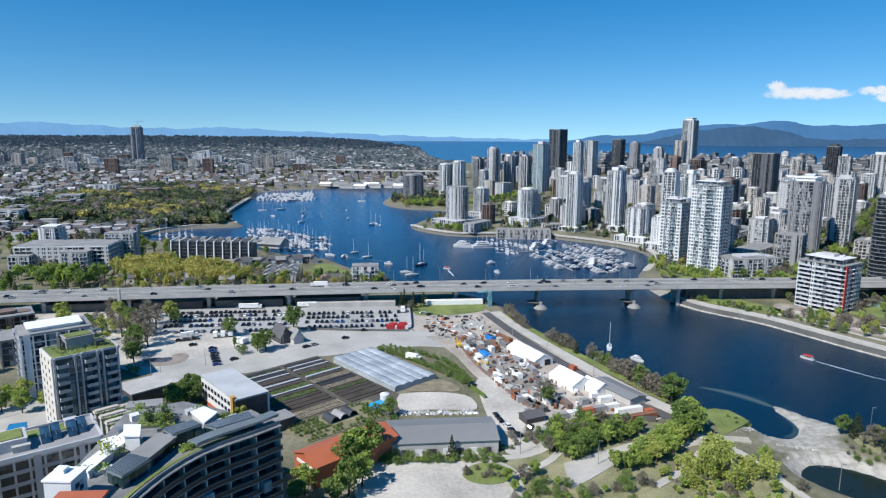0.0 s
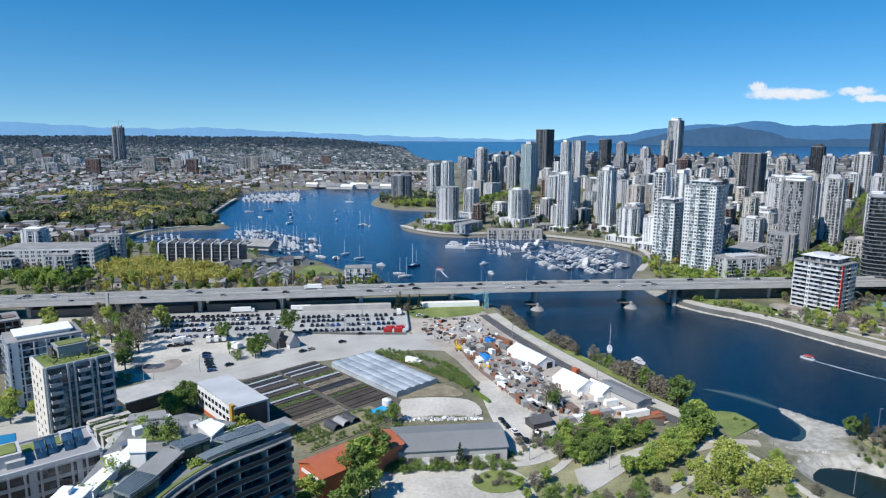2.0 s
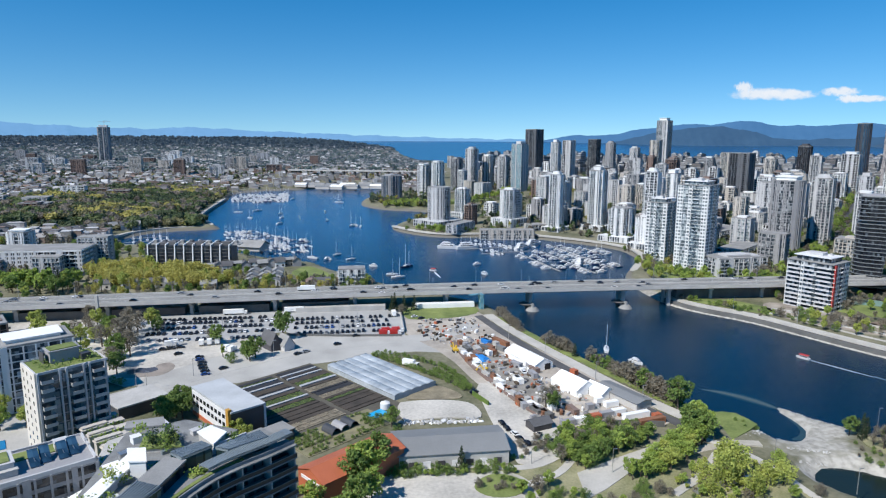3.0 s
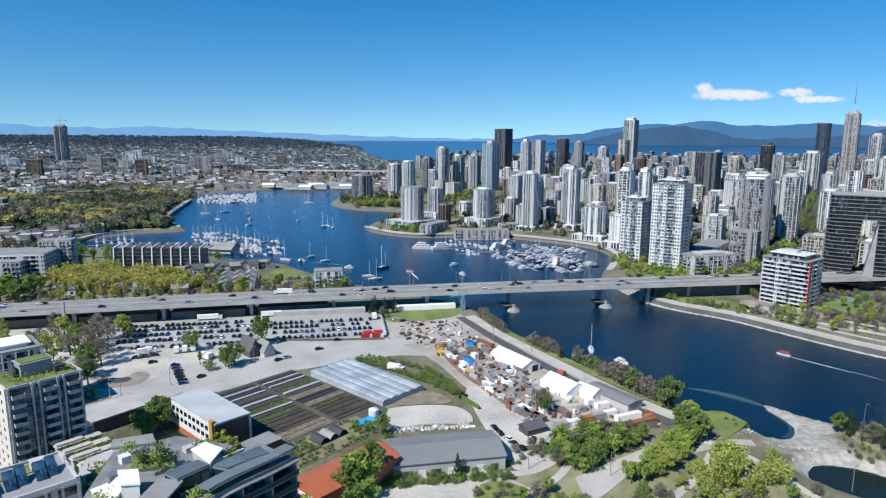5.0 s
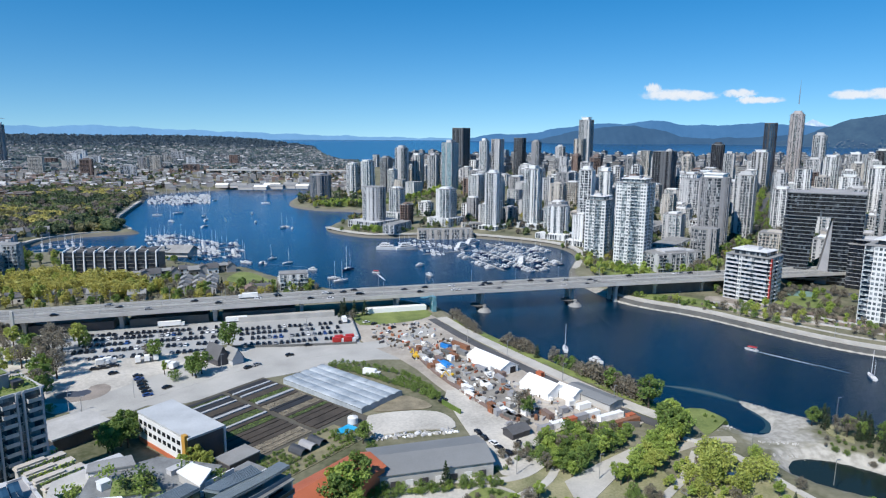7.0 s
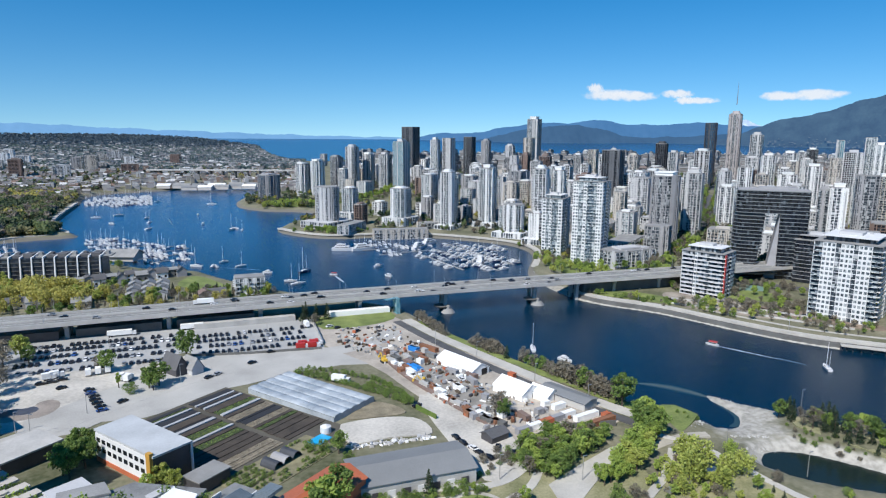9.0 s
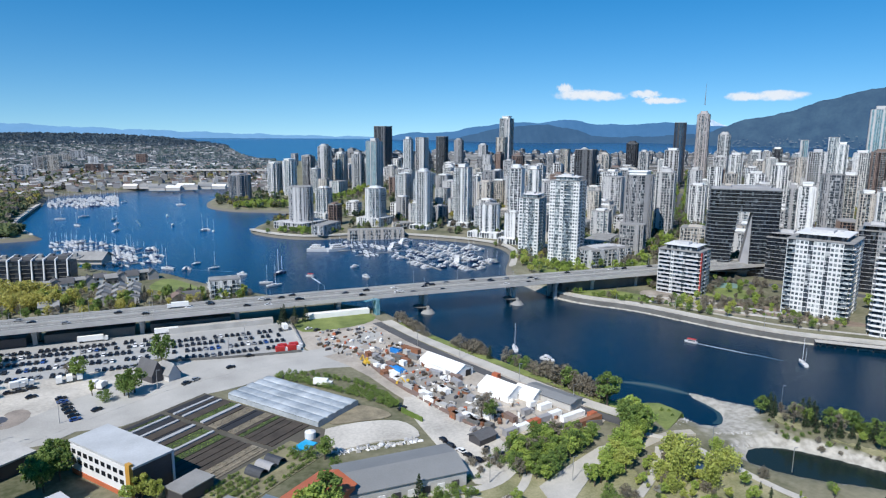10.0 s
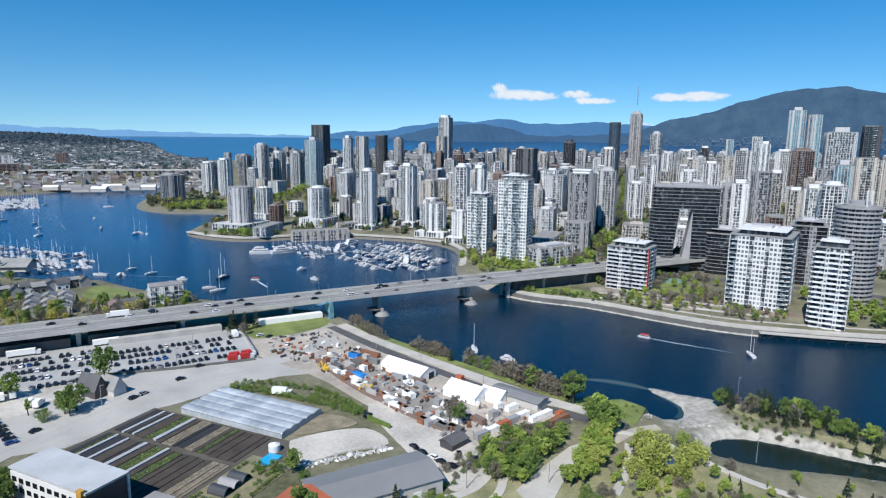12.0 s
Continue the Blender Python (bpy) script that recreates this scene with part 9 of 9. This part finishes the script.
GLAZE = {"yacht": Geo().box(0.2, 0, 1.3, 2.4, 1.94, 0.25).mesh("windows", GLASS_DARK), "cruiser": Geo().box(-0.2, 0, 2.3, 5.2, 3.06, 0.5).mesh("windows", GLASS_DARK), "motor_yacht": Geo().box(-1.2, 0, 3.6, 13.5, 5.08, 0.7).box(-2.4, 0, 5.7, 8.2, 4.48, 0.6).mesh("windows", GLASS_DARK)}
MAST = Geo().taper(0.8, 0, 1.2, 0.17, 0.1, 14.5, 5).mesh("mast", HULL_WHITE)
BOOM = Geo().beam((0.8, 0, 2.6), (-3.8, 0, 2.7), 0.2).mesh("boom", HULL_BLUE)
BOAT_TEXT = {"yacht": "sailing yacht with bare mast", "cruiser": "motor cruiser with cabin", "motor_yacht": "large motor yacht with stacked decks"}


def boat(nm, x, y, turn, dark=0, where="berthed in the marina", group="marina boats", scale=1.0, far=False):
    if far:
        ob = tagged(new({"yacht": "sailing_boat", "cruiser": "motor_boat"}[nm], BOAT[nm][dark]), ("navy " if dark else "white ") + BOAT_TEXT[nm] + " " + where, "boat", group)
        ob.matrix_basis = pose(x, y, 0, 0, 0, turn) @ Matrix.Scale(scale, 4)
        part("cabin", CABINS[nm], None, ob)
        if nm == "yacht":
            part("mast", MAST, None, ob)
        return ob
    ob = thing({"yacht": "sailing_boat", "cruiser": "motor_boat", "motor_yacht": "motor_yacht"}[nm], ("navy " if dark else "white ") + BOAT_TEXT[nm] + " " + where, "boat", group, at=(x, y, 0), turn=turn)
    ob.scale = (scale,) * 3
    part("hull", BOAT[nm][dark], None, ob)
    part("cabin", CABINS[nm], None, ob)
    part("window_band", GLAZE[nm], None, ob)
    if nm == "yacht":
        part("mast", MAST, None, ob)
        part("boom", BOOM, None, ob)
    return ob


br = random.Random(44)


def marina(poly, turn, kinds, gap, aisle, seed, fill=0.66, smin=0.55, smax=0.9, far=False):
    """Rows of berths in a plan outline, with a floating walkway along each."""
    rng = random.Random(seed)
    cx, cy = sum(p[0] for p in poly) / len(poly), sum(p[1] for p in poly) / len(poly)
    c, s = math.cos(radians(turn)), math.sin(radians(turn))
    for v in np.arange(-120, 120, aisle):
        run = []
        for u in np.arange(-130, 130, gap):
            x, y = cx + u * c - v * s, cy + u * s + v * c
            if float(signed_distance(x, y, poly)) > 0 or float(signed_distance(x, y, CREEK)) > -5:
                continue
            run.append(u)
            for k in (-1, 1):
                if rng.random() < fill:
                    nm = rng.choice(kinds)
                    o = k * (aisle * 0.27)
                    boat(nm, x - o * s + rng.uniform(-0.5, 0.5), y + o * c, turn + 90 * k + rng.uniform(-4, 4), int(rng.random() < 0.2), scale=rng.uniform(smin, smax), far=far)
        if len(run) > 1:
            a, b = min(run) - 3, max(run) + 3
            tagged(new("dock", Geo().box(cx + (a + b) / 2 * c - v * s, cy + (a + b) / 2 * s + v * c, -0.2, b - a, 1.8, 0.7, turn).mesh("dock", ROOF_GREY)), "floating grey marina dock", "dock", "docks")


marina([(80, 690), (100, 715), (178, 705), (150, 640), (100, 645)], 12, ["cruiser", "yacht", "yacht"], 5.6, 30, 2, 0.64, 0.5, 0.85)
marina([(133, 615), (153, 556), (203, 537), (226, 619), (223, 664), (193, 690)], 100, ["cruiser", "yacht", "cruiser"], 5.2, 27, 3, 0.64, 0.5, 0.82)
marina([(-190, 812), (-165, 835), (-76, 729), (-78, 676), (-108, 660), (-150, 700), (-164, 715)], 30, ["yacht", "yacht", "yacht", "cruiser"], 5.0, 24, 4, 0.66, 0.6, 0.95, True)
marina([(-290, 740), (-250, 730), (-230, 745), (-250, 800), (-280, 800)], 20, ["yacht"], 7, 28, 6, 0.7, 0.7, 1.0, True)
marina([(-285, 1290), (-173, 1345), (-160, 1192), (-255, 1184)], 20, ["cruiser", "yacht"], 7.5, 30, 5, 0.85, 0.9, 1.25, True)
for x, y, t in ((72, 679, -20), (92, 676, 10), (168, 690, 35), (150, 668, 40), (184, 580, 60)):
    boat("motor_yacht", x, y, t)
for i, (x, y) in enumerate(((-68, 636), (-31, 871), (-24, 856), (-157, 1246), (-134, 893), (-216, 1032), (-185, 958), (-149, 1006), (-190, 1050), (-45, 650), (-30, 625), (7, 552), (21, 583), (12, 540), (-66, 1178), (-140, 960), (24, 588), (-36, 862))):
    boat("yacht", x, y, br.uniform(0, 360), int(i in (12, 16)), "moored in the inlet", "moored boats", br.uniform(0.9, 1.4))
for x, y in ((-9, 590), (88, 589), (-72, 921), (-82, 1026), (-54, 626), (87, 547), (128, 320)):
    boat("cruiser", x, y, br.uniform(0, 360), 0, "moored in the inlet", "moored boats", 0.7)
boat("yacht", 120, 342, 70, 0, "moored off the promenade", "moored boats", 0.95)
st = boat("yacht", 252, 269, 60, 0, "anchored in the inlet", "moored boats", 0.9)
part("mizzen_mast", Geo().taper(-3.4, 0, 1.2, 0.1, 0.06, 10.5, 5), HULL_WHITE, st)
FOAM = mat("white wake foam", (0.55, 0.60, 0.63), 0.6, var=0.35, scale=0.3, fine=2)


def ferry(x, y, turn, k):
    ob = thing("harbour_ferry", "small red and white harbour ferry under way", "boat", "ferries", at=(x, y, 0), turn=turn)
    ob.scale = (k,) * 3
    part("hull", hull(9, 3.4, 1.0).mesh("hull", HULL_WHITE), None, ob)
    part("cabin", Geo().box(-0.6, 0, 1.0, 5.4, 2.6, 1.6), HULL_WHITE, ob)
    part("window_band", Geo().box(-0.6, 0, 1.5, 5.0, 2.66, 0.7), GLASS_DARK, ob)
    part("roof", Geo().box(-0.6, 0, 2.6, 6.0, 3.0, 0.3), RED, ob, "red cabin roof")
    return ob


FAINT_FOAM = mat("thin fading foam", (0.10, 0.16, 0.21), 0.5, var=0.5, scale=0.2, fine=1.2)


def wake(x, y, turn, ln, w0, w1, m=FOAM):
    ob = tagged(new("boat_wake", Geo().add([(-4, -w0, 0.05), (-4, w0, 0.05), (-ln * 0.5, w1, 0.05), (-ln, w1 * 1.2, 0.05), (-ln, w1 * 0.7, 0.05), (-ln * 0.5, -w1 * 0.1, 0.05)], [(0, 5, 2, 1), (5, 4, 3, 2)]).mesh("boat_wake", m)), "white foaming wake behind a small boat", "wake", "wakes", "structure")
    ob.matrix_basis = pose(x, y, 0, 0, 0, turn)


ferry(222, 318, 122, 0.8)
wake(222, 318, 122, 34, 0.35, 1.0)
wake(237.9, 292.6, 122, 18, 0.8, 1.3, FAINT_FOAM)
ferry(44, 566, 150, 0.8)
wake(44, 566, 100, 30, 0.4, 1.6)
boat("cruiser", -52, 628, 150, 0, "under way in the inlet", "moored boats", 0.6)
wake(-52, 628, 150, 45, 0.4, 1.4, FAINT_FOAM)
wake(-120, 1000, 100, 70, 0.6, 2.2, FAINT_FOAM)
